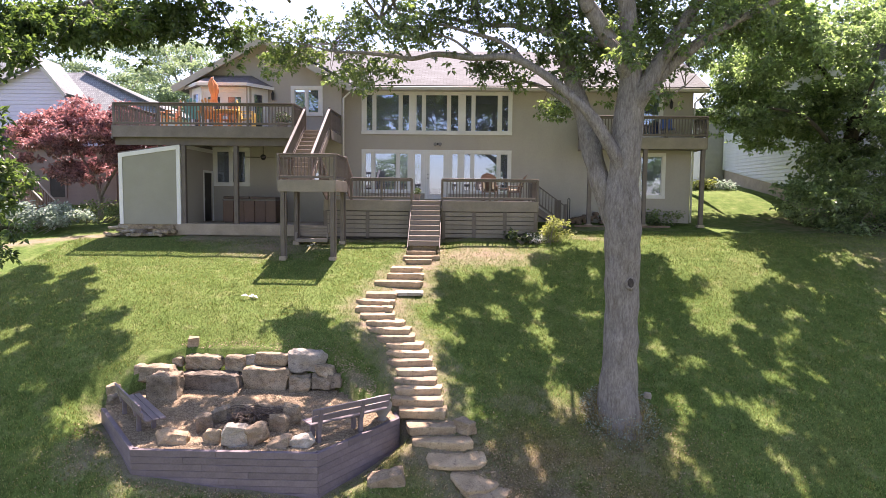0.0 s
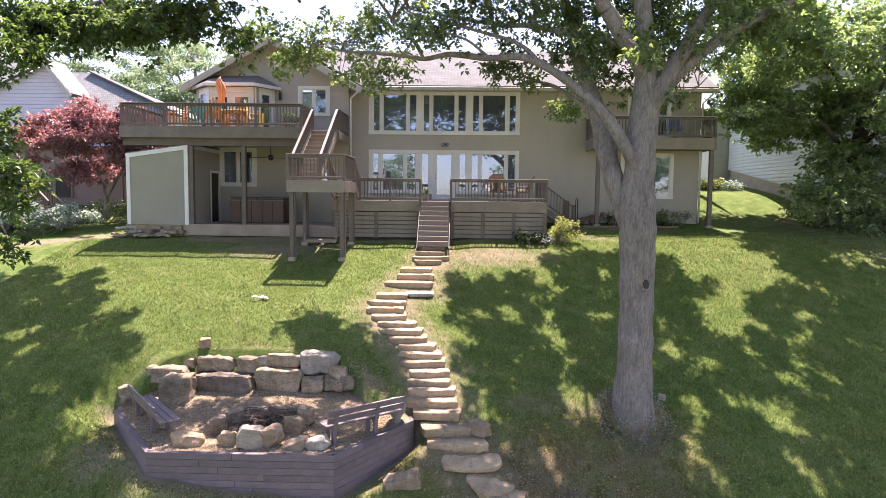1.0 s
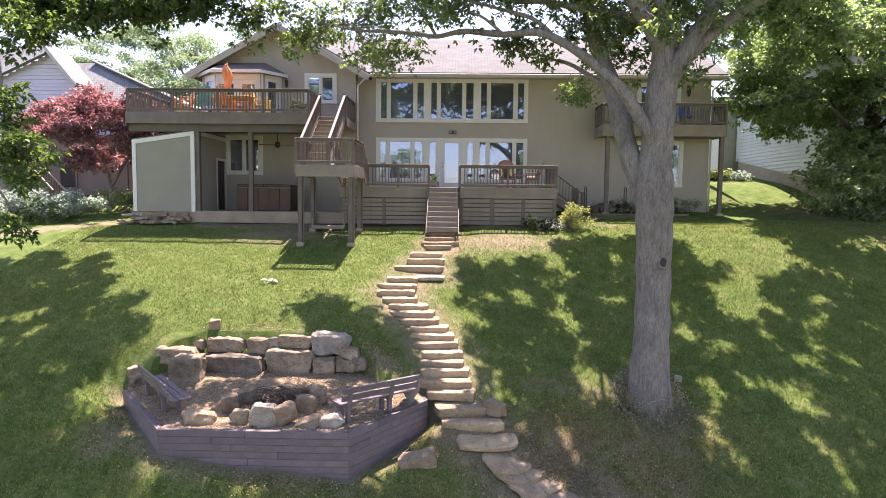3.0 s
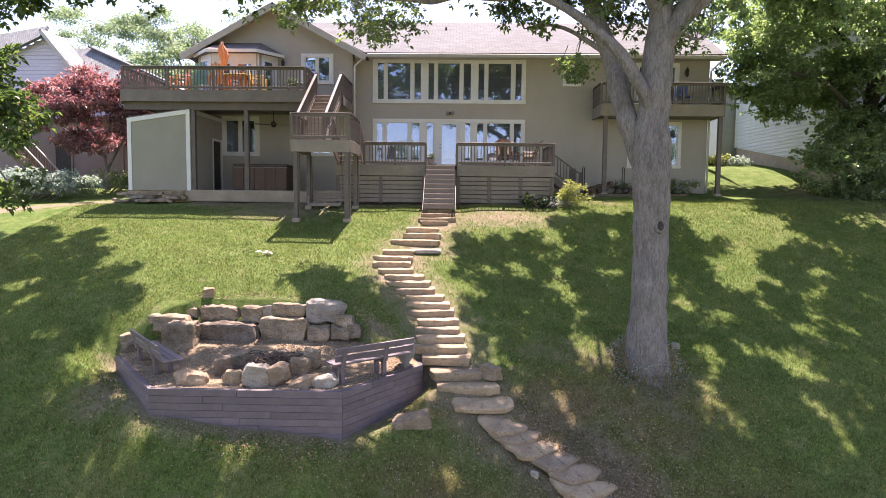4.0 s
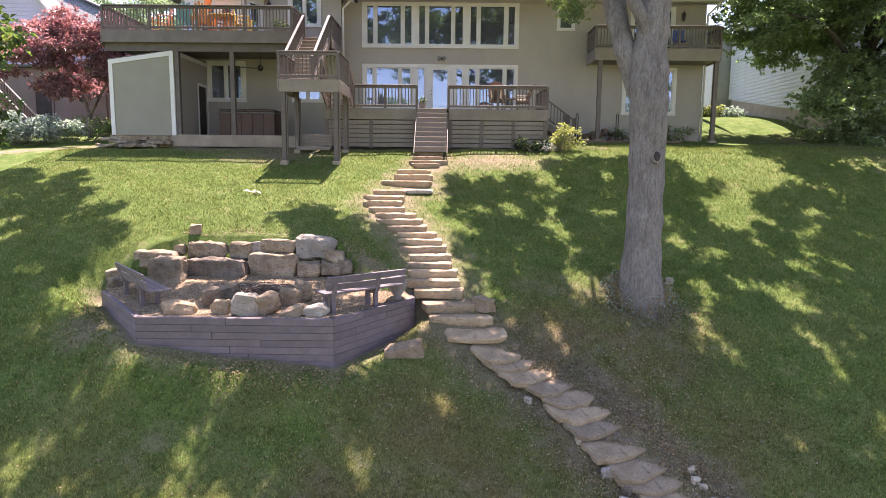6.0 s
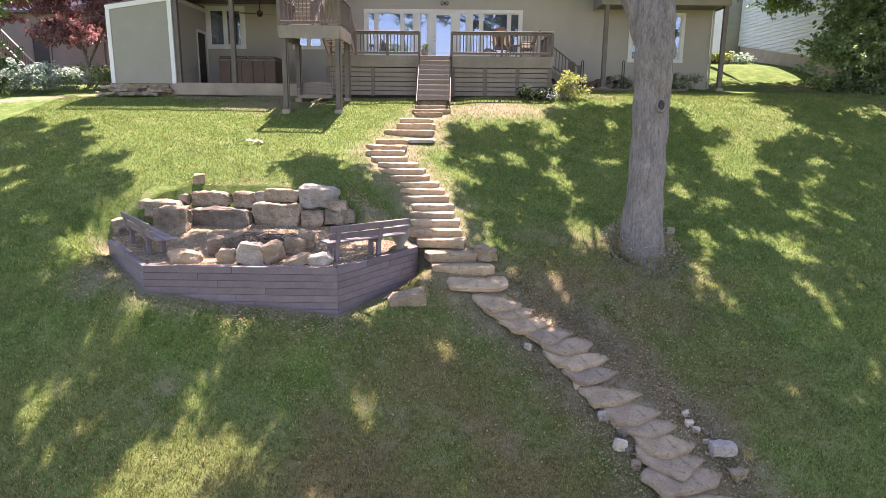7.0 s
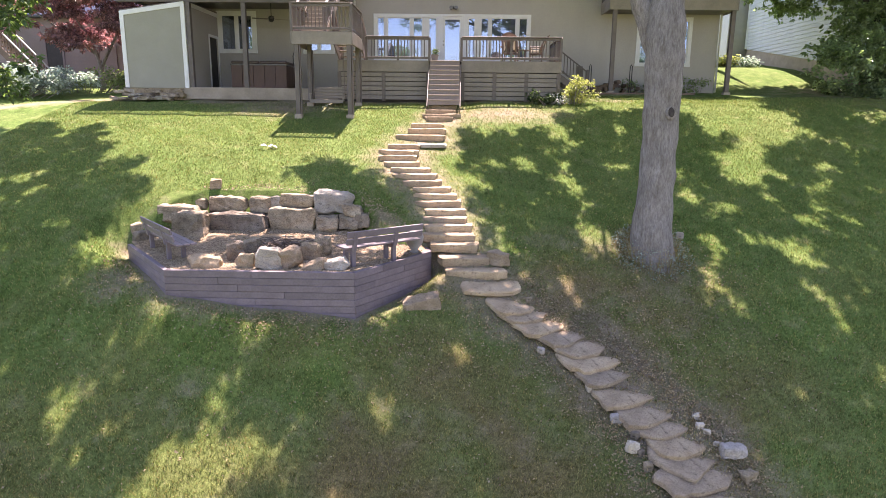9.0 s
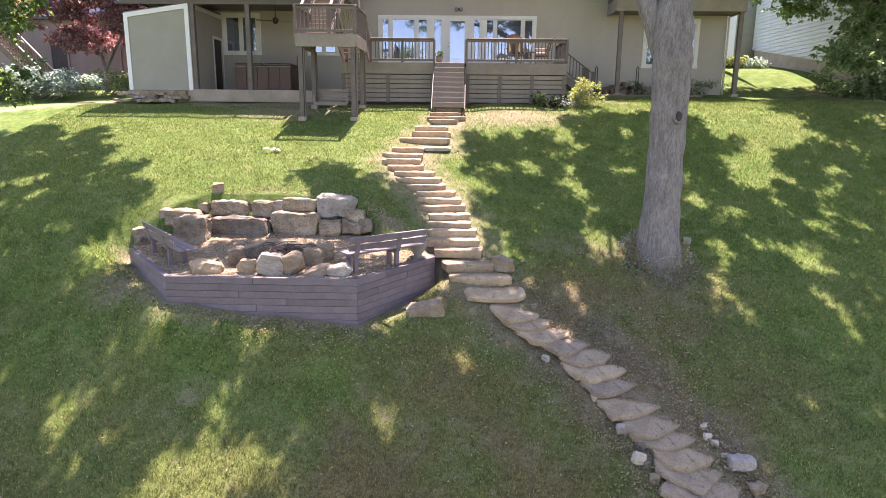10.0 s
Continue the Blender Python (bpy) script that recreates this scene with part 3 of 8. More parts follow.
def soil_amount(x, y):
    """Bare, worn ground: along the stone steps, round the tree's foot, below the pit's wall and under the deck."""
    s = np.zeros(np.shape(x))
    for px, py, w in STEPS_TOP + STEPS_LOW:
        s = np.maximum(s, 1.25 - np.hypot(x - px - 0.1, (y - py) * 1.1) / (w * 0.5 + 0.6))
    s = np.maximum(s, 0.85 - np.hypot(x - TREE[0], (y - TREE[1] + 0.5) * 0.8) / 1.6)
    s = np.maximum(s, 1.05 - np.hypot(x - 2.5 - (12.8 - y) * 0.75, (y - 11.9) * 0.3) / 1.1)
    s = np.maximum(s, 0.5 - np.hypot((x - 3.0) * 0.45, y - 13.7) / 2.3)
    s = np.maximum(s, 0.42 - np.hypot((x - 2.4) * 0.4, y - 15.6) / 2.4)
    s = np.maximum(s, 0.22 - np.hypot((x + 1.0) * 0.16, y - 10.6) / 4.5)
    for (ax, ay, az, ar), (bx, by, bz, br) in zip(PIT_FOOT, PIT_FOOT[1:]):
        t = np.clip(((x - ax) * (bx - ax) + (y - ay) * (by - ay)) / ((bx - ax) ** 2 + (by - ay) ** 2), 0, 1)
        s = np.maximum(s, 1.0 - np.hypot(x - ax - t * (bx - ax), y - ay - t * (by - ay)) / 0.62)
    s = np.maximum(s, 0.55 - np.hypot((x + 5.6) * 0.8, y - 10.9) / 0.9)
    s = np.maximum(s, 0.9 - np.hypot((x + 7.9) * 0.9, (y - 13.4) * 0.8) / 0.95)
    s = np.maximum(s, 1.15 - np.hypot((x - 1.0) * 0.42, y - 23.2) / 1.15)
    s = np.maximum(s, 0.9 - np.hypot((x - 6.5) * 0.3, y - 27.6) / 1.2)
    s = np.maximum(s, 0.8 - np.hypot((x - 5.2) * 0.55, y - 25.3) / 0.95)
    s = np.maximum(s, np.where((y > 24.6) & (y < 30.5) & (x > -11) & (x < 3.3), 0.8, 0))
    s = np.maximum(s, 1.1 - np.hypot((x + 6.9) * 0.42, (y - 23.9) * 0.75) / 1.35)
    s = np.maximum(s, 0.9 - np.hypot((x + 8.6) * 0.35, y - 24.9) / 1.1)
    t = np.clip(((x + 13.9) * -3.4 + (y - 25.9) * -2.4) / (3.4 ** 2 + 2.4 ** 2), 0, 1)
    s = np.maximum(s, 1.1 - np.hypot(x + 13.9 + 3.4 * t, y - 25.9 + 2.4 * t) / 0.75)
    s = np.maximum(s, 0.8 - np.hypot((x + 2.0) * 0.7, y - 20.1) / 0.9)
    s = np.maximum(s, 0.7 - np.hypot((x + 2.5) * 0.9, y - 15.8) / 0.8)
    s = np.maximum(s, 0.3 - np.hypot((x + 5.2) * 0.16, y - 16.8) / 0.42)
    s = np.maximum(s, np.where((x > 12.5) & (y < 31), 0.5 * np.clip((x - 12.5) / 3, 0, 1), 0))
    return np.clip(s, 0, 1)


gx = np.concatenate([[-900, -300, -120, -60, -40, -30, -25], np.arange(-22, -11.9, 0.28), np.arange(-11.8, 12, 0.14), np.arange(12.2, 22.01, 0.28), [25, 30, 40, 60, 120, 300, 900]])
gy = np.concatenate([[-900, -300, -120, -60, -30, -15, -6, 0, 4], np.arange(6, 8, 0.28), np.arange(8.1, 17.3, 0.13), np.arange(17.5, 42.01, 0.28), [46, 52, 60, 90, 150, 300, 900]])
GX, GY = np.meshgrid(gx, gy)
GZ = gz(GX, GY)
lump = np.array([noise.fractal(Vector((x * 0.5, y * 0.5, 0)), 1.0, 2.0, 3) for x, y in zip(GX.ravel(), GY.ravel())]).reshape(GX.shape)
GZ = GZ + lump * 0.05
GZ = np.where(in_pit(GX, GY, 0, [(-8.2, 14.95), (-6.35, 12.7), (-2.8, 12.7), (-1.5, 14.5), (-2.45, 15.5), (-3.0, 16.1), (-3.5, 16.4), (-7.2, 16.5), (-8.05, 15.8)]), np.minimum(GZ, -5.2), GZ)
GZ = np.where((GY > 25.2) & (GY < 30) & (GX > -13.8) & (GX < 3), np.minimum(GZ, -0.98), GZ)
nx, ny = len(gx), len(gy)


def ground_at(x, y):
    """Height of the lawn's sheet itself, lumps included; takes arrays."""
    i = np.clip(np.searchsorted(gx, x) - 1, 0, nx - 2)
    j = np.clip(np.searchsorted(gy, y) - 1, 0, ny - 2)
    u, v = (x - gx[i]) / (gx[i + 1] - gx[i]), (y - gy[j]) / (gy[j + 1] - gy[j])
    return (GZ[j, i] * (1 - u) + GZ[j, i + 1] * u) * (1 - v) + (GZ[j + 1, i] * (1 - u) + GZ[j + 1, i + 1] * u) * v


def dryness(x, y):
    """How parched the grass is: more towards the foot of the slope, in drifting patches."""
    p = np.sin(1.1 * x + 2 * np.sin(0.7 * y)) * np.sin(1.3 * y + 1.7 * np.sin(0.9 * x))
    q = np.sin(2.3 * x + 1.5 * np.sin(2.9 * y)) * np.sin(2.7 * y + 1.5 * np.sin(2.1 * x))
    fresh = 1 - 0.65 * np.exp(-((x + 4.7) ** 2 + 0.5 * (y - 10.8) ** 2) / 1.6)
    fresh = fresh * (1 - 0.75 * np.clip((x - 4.6) / 2.2, 0, 1)) * (1 - 0.65 * np.clip((-3.0 - x) / 2.5, 0, 1))
    return np.clip(fresh * np.clip((16.5 - y) / 6.0, 0, 1) * (0.6 + 0.32 * p + 0.24 * q) + 0.1 * p + (0.5 + 0.3 * q) * np.exp(-(x - 2.6) ** 2 / 3 - (y - 14.3) ** 2 / 2.5), 0, 1)


idx = np.arange(nx * ny).reshape(ny, nx)
quads = np.stack([idx[:-1, :-1], idx[:-1, 1:], idx[1:, 1:], idx[1:, :-1]], -1).reshape(-1, 4)
gm = mesh_from("ground", np.stack([GX, GY, GZ], -1).reshape(-1, 3).tolist(), quads.tolist(), M["ground"], True)
attr = gm.attributes.new("soil", "FLOAT", "POINT")
attr.data.foreach_set("value", soil_amount(GX, GY).ravel().astype(np.float32))
attr = gm.attributes.new("dry", "FLOAT", "POINT")
attr.data.foreach_set("value", dryness(GX, GY).ravel().astype(np.float32))
tagged(new("ground", gm), "sloping green lawn with worn bare patches", "lawn", kind="structure")


# ---- the house ----
F0, F1 = 29.78, 29.3      # fronts of the main part and of the gabled wing
house = thing("house", (2, 30, -0.7), "two-storey grey house with white-trimmed windows and gabled wing", "house")


def wall_grid(name, u0, u1, z0, z1, openings, front, thick, material, parent, axis="x", out=-1):
    """A wall with openings (u0, u1, z0, z1) cut through it, along x or y."""
    us = sorted({u0, u1, *[o[0] for o in openings], *[o[1] for o in openings]})
    zs = sorted({z0, z1, *[o[2] for o in openings], *[o[3] for o in openings]})
    solid = [[not any(o[0] - 1e-6 <= a and b <= o[1] + 1e-6 and o[2] - 1e-6 <= c and d <= o[3] + 1e-6 for o in openings) for c, d in zip(zs, zs[1:])] for a, b in zip(us, us[1:])]
    bm = bmesh.new()
    grid = {}

    def at(i, k, side):
        if (i, k, side) not in grid:
            w = front - out * thick * side
            grid[i, k, side] = bm.verts.new((us[i], w, zs[k]) if axis == "x" else (w, us[i], zs[k]))
        return grid[i, k, side]

    def filled(i, k):
        return 0 <= i < len(solid) and 0 <= k < len(zs) - 1 and solid[i][k]
    for i in range(len(us) - 1):
        for k in range(len(zs) - 1):
            if not solid[i][k]:
                continue
            for side in (0, 1):
                bm.faces.new([at(i + p, k + q, side) for p, q in ((0, 0), (1, 0), (1, 1), (0, 1))])
            for (di, dk), (p0, q0), (p1, q1) in (((-1, 0), (0, 0), (0, 1)), ((1, 0), (1, 0), (1, 1)), ((0, -1), (0, 0), (1, 0)), ((0, 1), (0, 1), (1, 1))):
                if not filled(i + di, k + dk):
                    bm.faces.new([at(i + p0, k + q0, 0), at(i + p1, k + q1, 0), at(i + p1, k + q1, 1), at(i + p0, k + q0, 1)])
    bmesh.ops.recalc_face_normals(bm, faces=bm.faces[:])
    return part(name, bm, material, parent)


def window(x0, x1, z0, z1, front, lights, parent, trim=0.15, label="white-framed window", name="window"):
    """A window in a front wall: outer casing, sashes with panes between mullions. lights: edges of the panes."""
    w = under(new(name), parent)
    w.matrix_basis = pose((x0 + x1) / 2, front, z0)
    w.empty_display_size = 0.2
    w["label"] = label
    f = front - 0.045
    box("casing", (x0, f, z1 - trim), (x1, front + 0.06, z1), M["trim"], w)
    box("casing", (x0, f, z0 + trim * 0.9), (x0 + trim, front + 0.06, z1 - trim), M["trim"], w)
    box("casing", (x1 - trim, f, z0 + trim * 0.9), (x1, front + 0.06, z1 - trim), M["trim"], w)
    box("sill", (x0 - 0.01, f - 0.025, z0), (x1 + 0.01, front + 0.06, z0 + trim * 0.9), M["trim"], w)
    last = x0 + trim
    for a, b in lights:
        if a - last > 0.005:
            box("mullion", (last, f + 0.015, z0 + trim * 0.9), (a, front + 0.08, z1 - trim), M["trim"], w)
        s = 0.035
        for lo, hi in (((a, z0 + trim * 0.9), (a + s, z1 - trim)), ((b - s, z0 + trim * 0.9), (b, z1 - trim)), ((a + s, z1 - trim - s), (b - s, z1 - trim)), ((a + s, z0 + trim * 0.9), (b - s, z0 + trim * 0.9 + s))):
            box("sash", (lo[0], front - 0.005, lo[1]), (hi[0], front + 0.045, hi[1]), M["trim"], w, 0.004)
        g = box("pane", (a + s, front + 0.018, z0 + trim * 0.9 + s), (b - s, front + 0.026, z1 - trim - s), M["glass"], w, 0)
        g.visible_shadow = False
        last = b
    if x1 - trim - last > 0.005:
        box("mullion", (last, f + 0.015, z0 + trim * 0.9), (x1 - trim, front + 0.08, z1 - trim), M["trim"], w)
    return w


def door(x0, x1, z0, z1, front, parent, label="white door with full glass pane"):
    d = under(new("door"), parent)
    d.matrix_basis = pose((x0 + x1) / 2, front, z0)
    d["label"] = label
    t = 0.1
    box("casing", (x0, front - 0.04, z0), (x0 + t, front + 0.06, z1), M["trim"], d)
    box("casing", (x1 - t, front - 0.04, z0), (x1, front + 0.06, z1), M["trim"], d)
    box("casing", (x0 + t, front - 0.04, z1 - t), (x1 - t, front + 0.06, z1), M["trim"], d)
    a, b, s = x0 + t, x1 - t, 0.13
    y0, y1 = front - 0.01, front + 0.035
    box("stile", (a, y0, z0), (a + s, y1, z1 - t), M["trim"], d)
    box("stile", (b - s, y0, z0), (b, y1, z1 - t), M["trim"], d)
    box("door_rail", (a + s, y0, z1 - t - s), (b - s, y1, z1 - t), M["trim"], d)
    box("door_rail", (a + s, y0, z0), (b - s, y1, z0 + 0.24), M["trim"], d)
    g = box("pane", (a + s, front + 0.008, z0 + 0.24), (b - s, front + 0.016, z1 - t - s), M["glass"], d, 0)
    box("blind", (a + s * 0.8, front + 0.05, z0 + 0.5), (b - s * 0.8, front + 0.06, z1 - t - s * 0.8), M["curtain"], d, 0.002, "cream door blind")
    g.visible_shadow = False
    k = box("door_knob", (a + 0.03, y0 - 0.05, z0 + 0.95), (a + 0.08, y0, z0 + 1.0), M["black"], d, 0.012, "dark round knob")
    box("deadbolt", (a + 0.035, y0 - 0.025, z0 + 1.12), (a + 0.075, y0, z0 + 1.16), M["black"], d, 0.01)
    return d


# main part: lower openings, upper openings
LOW_Z, UP_Z = (0.68, 2.7), (3.4, 5.41)
holes = [(-4.45, 2.52, UP_Z[0], UP_Z[1]), (-4.45, -1.5, LOW_Z[0], LOW_Z[1]), (-1.5, -0.4, 0.42, LOW_Z[1]), (-0.4, 2.52, LOW_Z[0], LOW_Z[1]), (7.2, 9.62, 0.55, 2.64), (4.2, 5.0, 4.2, 5.15), (7.45, 9.42, 3.28, 5.26)]
wall_grid("wall", -5.3, 10.78, -1.1, 5.62, holes, F0, 0.2, M["wall"], house)
UP = [(-4.25, -3.92), (-3.8, -2.7), (-2.58, -2.22), (-1.94, -1.62), (-1.5, -0.46), (-0.34, 0.06), (0.34, 0.67), (0.79, 1.88), (2.02, 2.36)]
window(-4.45, 2.52, *UP_Z, F0, UP, house, 0.17, "white-framed bank of nine tall fixed and sliding panes")
window(-4.45, -1.5, *LOW_Z, F0, [(-4.28, -3.97), (-3.84, -2.82), (-2.7, -2.27), (-2.0, -1.65)], house, 0.15, "white-framed window beside the patio door")
window(-0.4, 2.52, *LOW_Z, F0, [(-0.25, 0.06), (0.31, 0.65), (0.77, 1.87), (1.99, 2.37)], house, 0.15, "white-framed window beside the patio door")
door(-1.5, -0.4, 0.42, LOW_Z[1], F0, house)
window(7.2, 9.62, 0.55, 2.64, F0, [(7.36, 8.36), (8.48, 9.46)], house, 0.15, "white-framed double window")
window(4.2, 5.0, 4.2, 5.15, F0, [(4.32, 4.88)], house, 0.11, "small square white-framed window")
window(7.45, 9.42, 3.28, 5.26, F0, [(7.62, 8.36), (8.5, 9.25)], house, 0.15, "white-framed sliding glass door to the balcony", "door")
wall_grid("wall", 29.98, 37.5, -1.1, 5.62, [], 10.78, 0.2, M["wall"], house, "y", 1)
# gable end at the far side of the main part
GX1, RIDGE_Y, RIDGE_Z, EAVE_Y, EAVE_Z = 11.25, 34.4, 8.1, 29.15, 5.38
bm = bmesh.new()
v = [bm.verts.new(p) for p in ((10.68, 29.8, 5.62), (10.68, 38.9, 5.62), (10.68, 34.4, 7.95), (10.58, 29.8, 5.62), (10.58, 38.9, 5.62), (10.58, 34.4, 7.95))]
for f in ((0, 1, 2), (5, 4, 3), (0, 3, 4, 1), (1, 4, 5, 2), (2, 5, 3, 0)):
    bm.faces.new([v[i] for i in f])
part("gable_wall", bm, M["wall"], house)
# rooms behind the panes
def room(x0, x1, y0, y1, z0, z1, name="room_shell"):
    bm = bmesh.new()
    t = 0.08
    for lo, hi in (((x0, y0, z0 - t), (x1, y1, z0)), ((x0, y0, z1), (x1, y1, z1 + t)), ((x0, y1, z0), (x1, y1 + t, z1)), ((x0 - t, y0, z0), (x0, y1, z1)), ((x1, y0, z0), (x1 + t, y1, z1))):
        m = Matrix.Translation([(a + b) / 2 for a, b in zip(lo, hi)]) @ Matrix.Diagonal([b - a for a, b in zip(lo, hi)] + [1])
        bmesh.ops.create_cube(bm, size=1.0, matrix=m)
    return part(name, bm, M["inner"], house)


room(-4.9, 4.05, 29.99, 34.5, 3.2, 5.5)
room(-4.9, 4.05, 29.99, 34.5, 0.35, 2.9)
room(4.2, 10.5, 29.99, 34.5, 3.2, 5.5)
room(4.2, 10.5, 29.99, 34.5, 0.1, 2.9)

# gabled wing
WX0, WX1 = -12.2, -5.3
wing_holes = [(-7.62, -6.16, 4.15, 5.5), (-11.3, -9.55, 0.92, 2.7), (-11.7, -9.0, 3.35, 5.2), (-7.5, -6.12, 0.93, 1.75)]
wall_grid("wall", WX0, WX1, -1.1, 5.25, [(*o[:3], min(o[3], 5.25)) for o in wing_holes], F1, 0.2, M["wall"], house)
wall_grid("wall", F1 + 0.2, 37, -1.1, 5.25, [], WX0, 0.2, M["wall"], house, "y", -1)
wall_grid("wall", F1 + 0.2, F0 + 0.0, -1.1, 5.25, [], WX1, 0.2, M["wall"], house, "y", 1)
bm = bmesh.new()
AP = (-8.75, 7.42)
prof = [(WX0, 5.25), (-7.62, 5.25), (-7.62, 5.5), (-6.16, 5.5), (-6.16, 5.25), (WX1, 5.25), (WX1, 5.62), AP, (WX0, 5.58)]
fr = [bm.verts.new((x, F1, z)) for x, z in prof]
bk = [bm.verts.new((x, F1 + 0.2, z)) for x, z in prof]
bm.faces.new(fr)
bm.faces.new(bk[::-1])
for i in range(len(prof)):
    j = (i + 1) % len(prof)
    bm.faces.new((fr[i], bk[i], bk[j], fr[j]))
bmesh.ops.recalc_face_normals(bm, faces=bm.faces[:])
part("gable_wall", bm, M["wall"], house)
window(-7.62, -6.16, 4.15, 5.5, F1, [(-7.45, -6.95), (-6.85, -6.33)], house, 0.15, "white-framed sliding window")
window(-11.3, -9.55, 0.92, 2.7, F1, [(-11.1, -10.5), (-10.38, -9.75)], house, 0.17, "white-framed window under the deck")
window(-7.5, -6.12, 0.93, 1.75, F1, [(-7.36, -6.86), (-6.76, -6.26)], house, 0.14, "white-framed low window")
room(-12.0, -5.5, F1 + 0.21, 34.5, 3.2, 5.2)
room(-12.0, -5.5, F1 + 0.21, 34.5, -0.6, 2.9)
for cx in (-11.0, -9.85):
    box("curtain", (cx - 0.16, F1 + 0.25, 1.05), (cx + 0.16, F1 + 0.29, 2.55), M["curtain"], house, 0.01)


def slab_roof(name, corners, thick, material, parent):
    """A roof plane from four corners (eave a, eave b, ridge b, ridge a), thick downwards, with shingle coordinates."""
    a, b, c, d = [Vector(p) for p in corners]
    n = (b - a).cross(d - a).normalized()
    if n.z < 0:
        n = -n
    vs = [a, b, c, d] + [p - n * thick for p in (a, b, c, d)]
    me = mesh_from(name, [tuple(p) for p in vs], [(0, 1, 2, 3), (7, 6, 5, 4), (0, 4, 5, 1), (1, 5, 6, 2), (2, 6, 7, 3), (3, 7, 4, 0)], material)
    uv = me.uv_layers.new(name="UVMap")
    ex = (b - a).normalized()
    ey = ((d - a) - ex * (d - a).dot(ex)).normalized()
    for lp in me.loops:
        p = vs[lp.vertex_index] - a
        uv.data[lp.index].uv = (p.dot(ex), p.dot(ey))
    return under(new(name, me), parent)


slab_roof("roof", ((-4.72, EAVE_Y, EAVE_Z + 0.16), (GX1, EAVE_Y, EAVE_Z + 0.16), (GX1, RIDGE_Y, RIDGE_Z + 0.16), (-8.6, RIDGE_Y, RIDGE_Z + 0.16)), 0.1, M["roof"], house)
slab_roof("roof", ((-8.6, RIDGE_Y * 2 - EAVE_Y, EAVE_Z + 0.16), (GX1, RIDGE_Y * 2 - EAVE_Y, EAVE_Z + 0.16), (GX1, RIDGE_Y, RIDGE_Z + 0.16), (-8.6, RIDGE_Y, RIDGE_Z + 0.16)), 0.1, M["roof"], house)
G0 = 28.75
for ex, ez in ((-12.85, 5.25), (-4.62, 5.25)):
    slab_roof("roof", ((ex, G0, ez + 0.12), (ex, 38, ez + 0.12), (AP[0], 38, 7.6), (AP[0], G0, 7.6)), 0.1, M["roof"], house)
    beam("rake_board", (ex, G0 - 0.02, ez - 0.04), (AP[0], G0 - 0.02, 7.44), 0.04, 0.28, M["fascia"], house)
    d = 0.1 if ex < -9 else -0.1
    sb = bmesh.new()
    q = [sb.verts.new(p) for p in ((ex + d, G0, ez), (ex + d, F1, ez), (AP[0], F1, 7.46), (AP[0], G0, 7.46))]
    sb.faces.new(q)
    ext = bmesh.ops.extrude_face_region(sb, geom=sb.faces[:])
    bmesh.ops.translate(sb, vec=(0, 0, -0.03), verts=[k for k in ext["geom"] if isinstance(k, bmesh.types.BMVert)])
    bmesh.ops.recalc_face_normals(sb, faces=sb.faces[:])
    part("rake_soffit", sb, M["fascia"], house)
# eaves: soffit, fascia, gutter and downspouts
box("soffit", (-4.6, EAVE_Y + 0.05, 5.36), (GX1 - 0.05, F0, 5.4), M["fascia"], house)
box("gutter", (-4.62, EAVE_Y - 0.1, 5.31), (GX1, EAVE_Y + 0.03, 5.48), M["fascia"], house, 0.02)
box("frieze_board", (-5.28, F0 - 0.025, 5.415), (GX1 - 0.5, F0 - 0.003, 5.6), M["trim"], house)
def downspout(x, y, z0, z1, kick, eave_y):
    b = bmesh.new()
    tube(b, [(x + kick, eave_y, z1), (x + kick * 0.8, eave_y + 0.05, z1 - 0.12), (x, y, z1 - 0.45), (x, y, z0)], [0.045] * 4, 8)
    part("downspout", b, M["trim"], house, "white metal downspout", True)


downspout(-5.2, F1 - 0.06, -0.9, 5.4, 0.45, EAVE_Y - 0.03)
downspout(10.82, F0 - 0.07, -0.55, 5.36, 0.3, EAVE_Y)
for vx, vy, vz, h in ((3.63, 31.2, 6.5, 0.32), (-1.2, 33.0, 7.4, 0.25)):
    b = bmesh.new()
    bmesh.ops.create_cone(b, cap_ends=True, segments=12, radius1=0.05, radius2=0.05, depth=h, matrix=Matrix.Translation((vx, vy, vz + h / 2)))
    part("vent_pipe", b, M["black"], house)

# bay on the upper deck
bay = under(new("bay"), house)
bay.matrix_basis = pose(-10.2, 29, 3.3)
bay["label"] = "three-sided bay with glazed doors and hip roof"
BL, BR, BY = -11.33, -9.38, 28.4
OL, OR = -12.25, -8.7
box("bay_post", (BL - 0.08, BY, 3.3), (BL + 0.1, BY + 0.12, 5.3), M["trim"], bay)
box("bay_post", (BR - 0.1, BY, 3.3), (BR + 0.12, BY + 0.12, 5.3), M["trim"], bay)
box("bay_header", (BL + 0.1, BY, 5.05), (BR - 0.1, BY + 0.12, 5.3), M["trim"], bay)
box("astragal", (-10.42, BY + 0.03, 3.32), (-10.34, BY + 0.09, 5.05), M["trim"], bay)
for a, b2 in ((BL + 0.1, -10.42), (-10.34, BR - 0.1)):
    box("stile", (a, BY + 0.02, 3.32), (a + 0.14, BY + 0.08, 5.05), M["trim"], bay)
    box("stile", (b2 - 0.14, BY + 0.02, 3.32), (b2, BY + 0.08, 5.05), M["trim"], bay)
    box("door_rail", (a + 0.14, BY + 0.02, 4.85), (b2 - 0.14, BY + 0.08, 5.05), M["trim"], bay)
    box("door_rail", (a + 0.14, BY + 0.02, 3.32), (b2 - 0.14, BY + 0.08, 3.6), M["trim"], bay)
    box("pane", (a + 0.14, BY + 0.04, 3.6), (b2 - 0.14, BY + 0.05, 4.85), M["glass"], bay, 0)
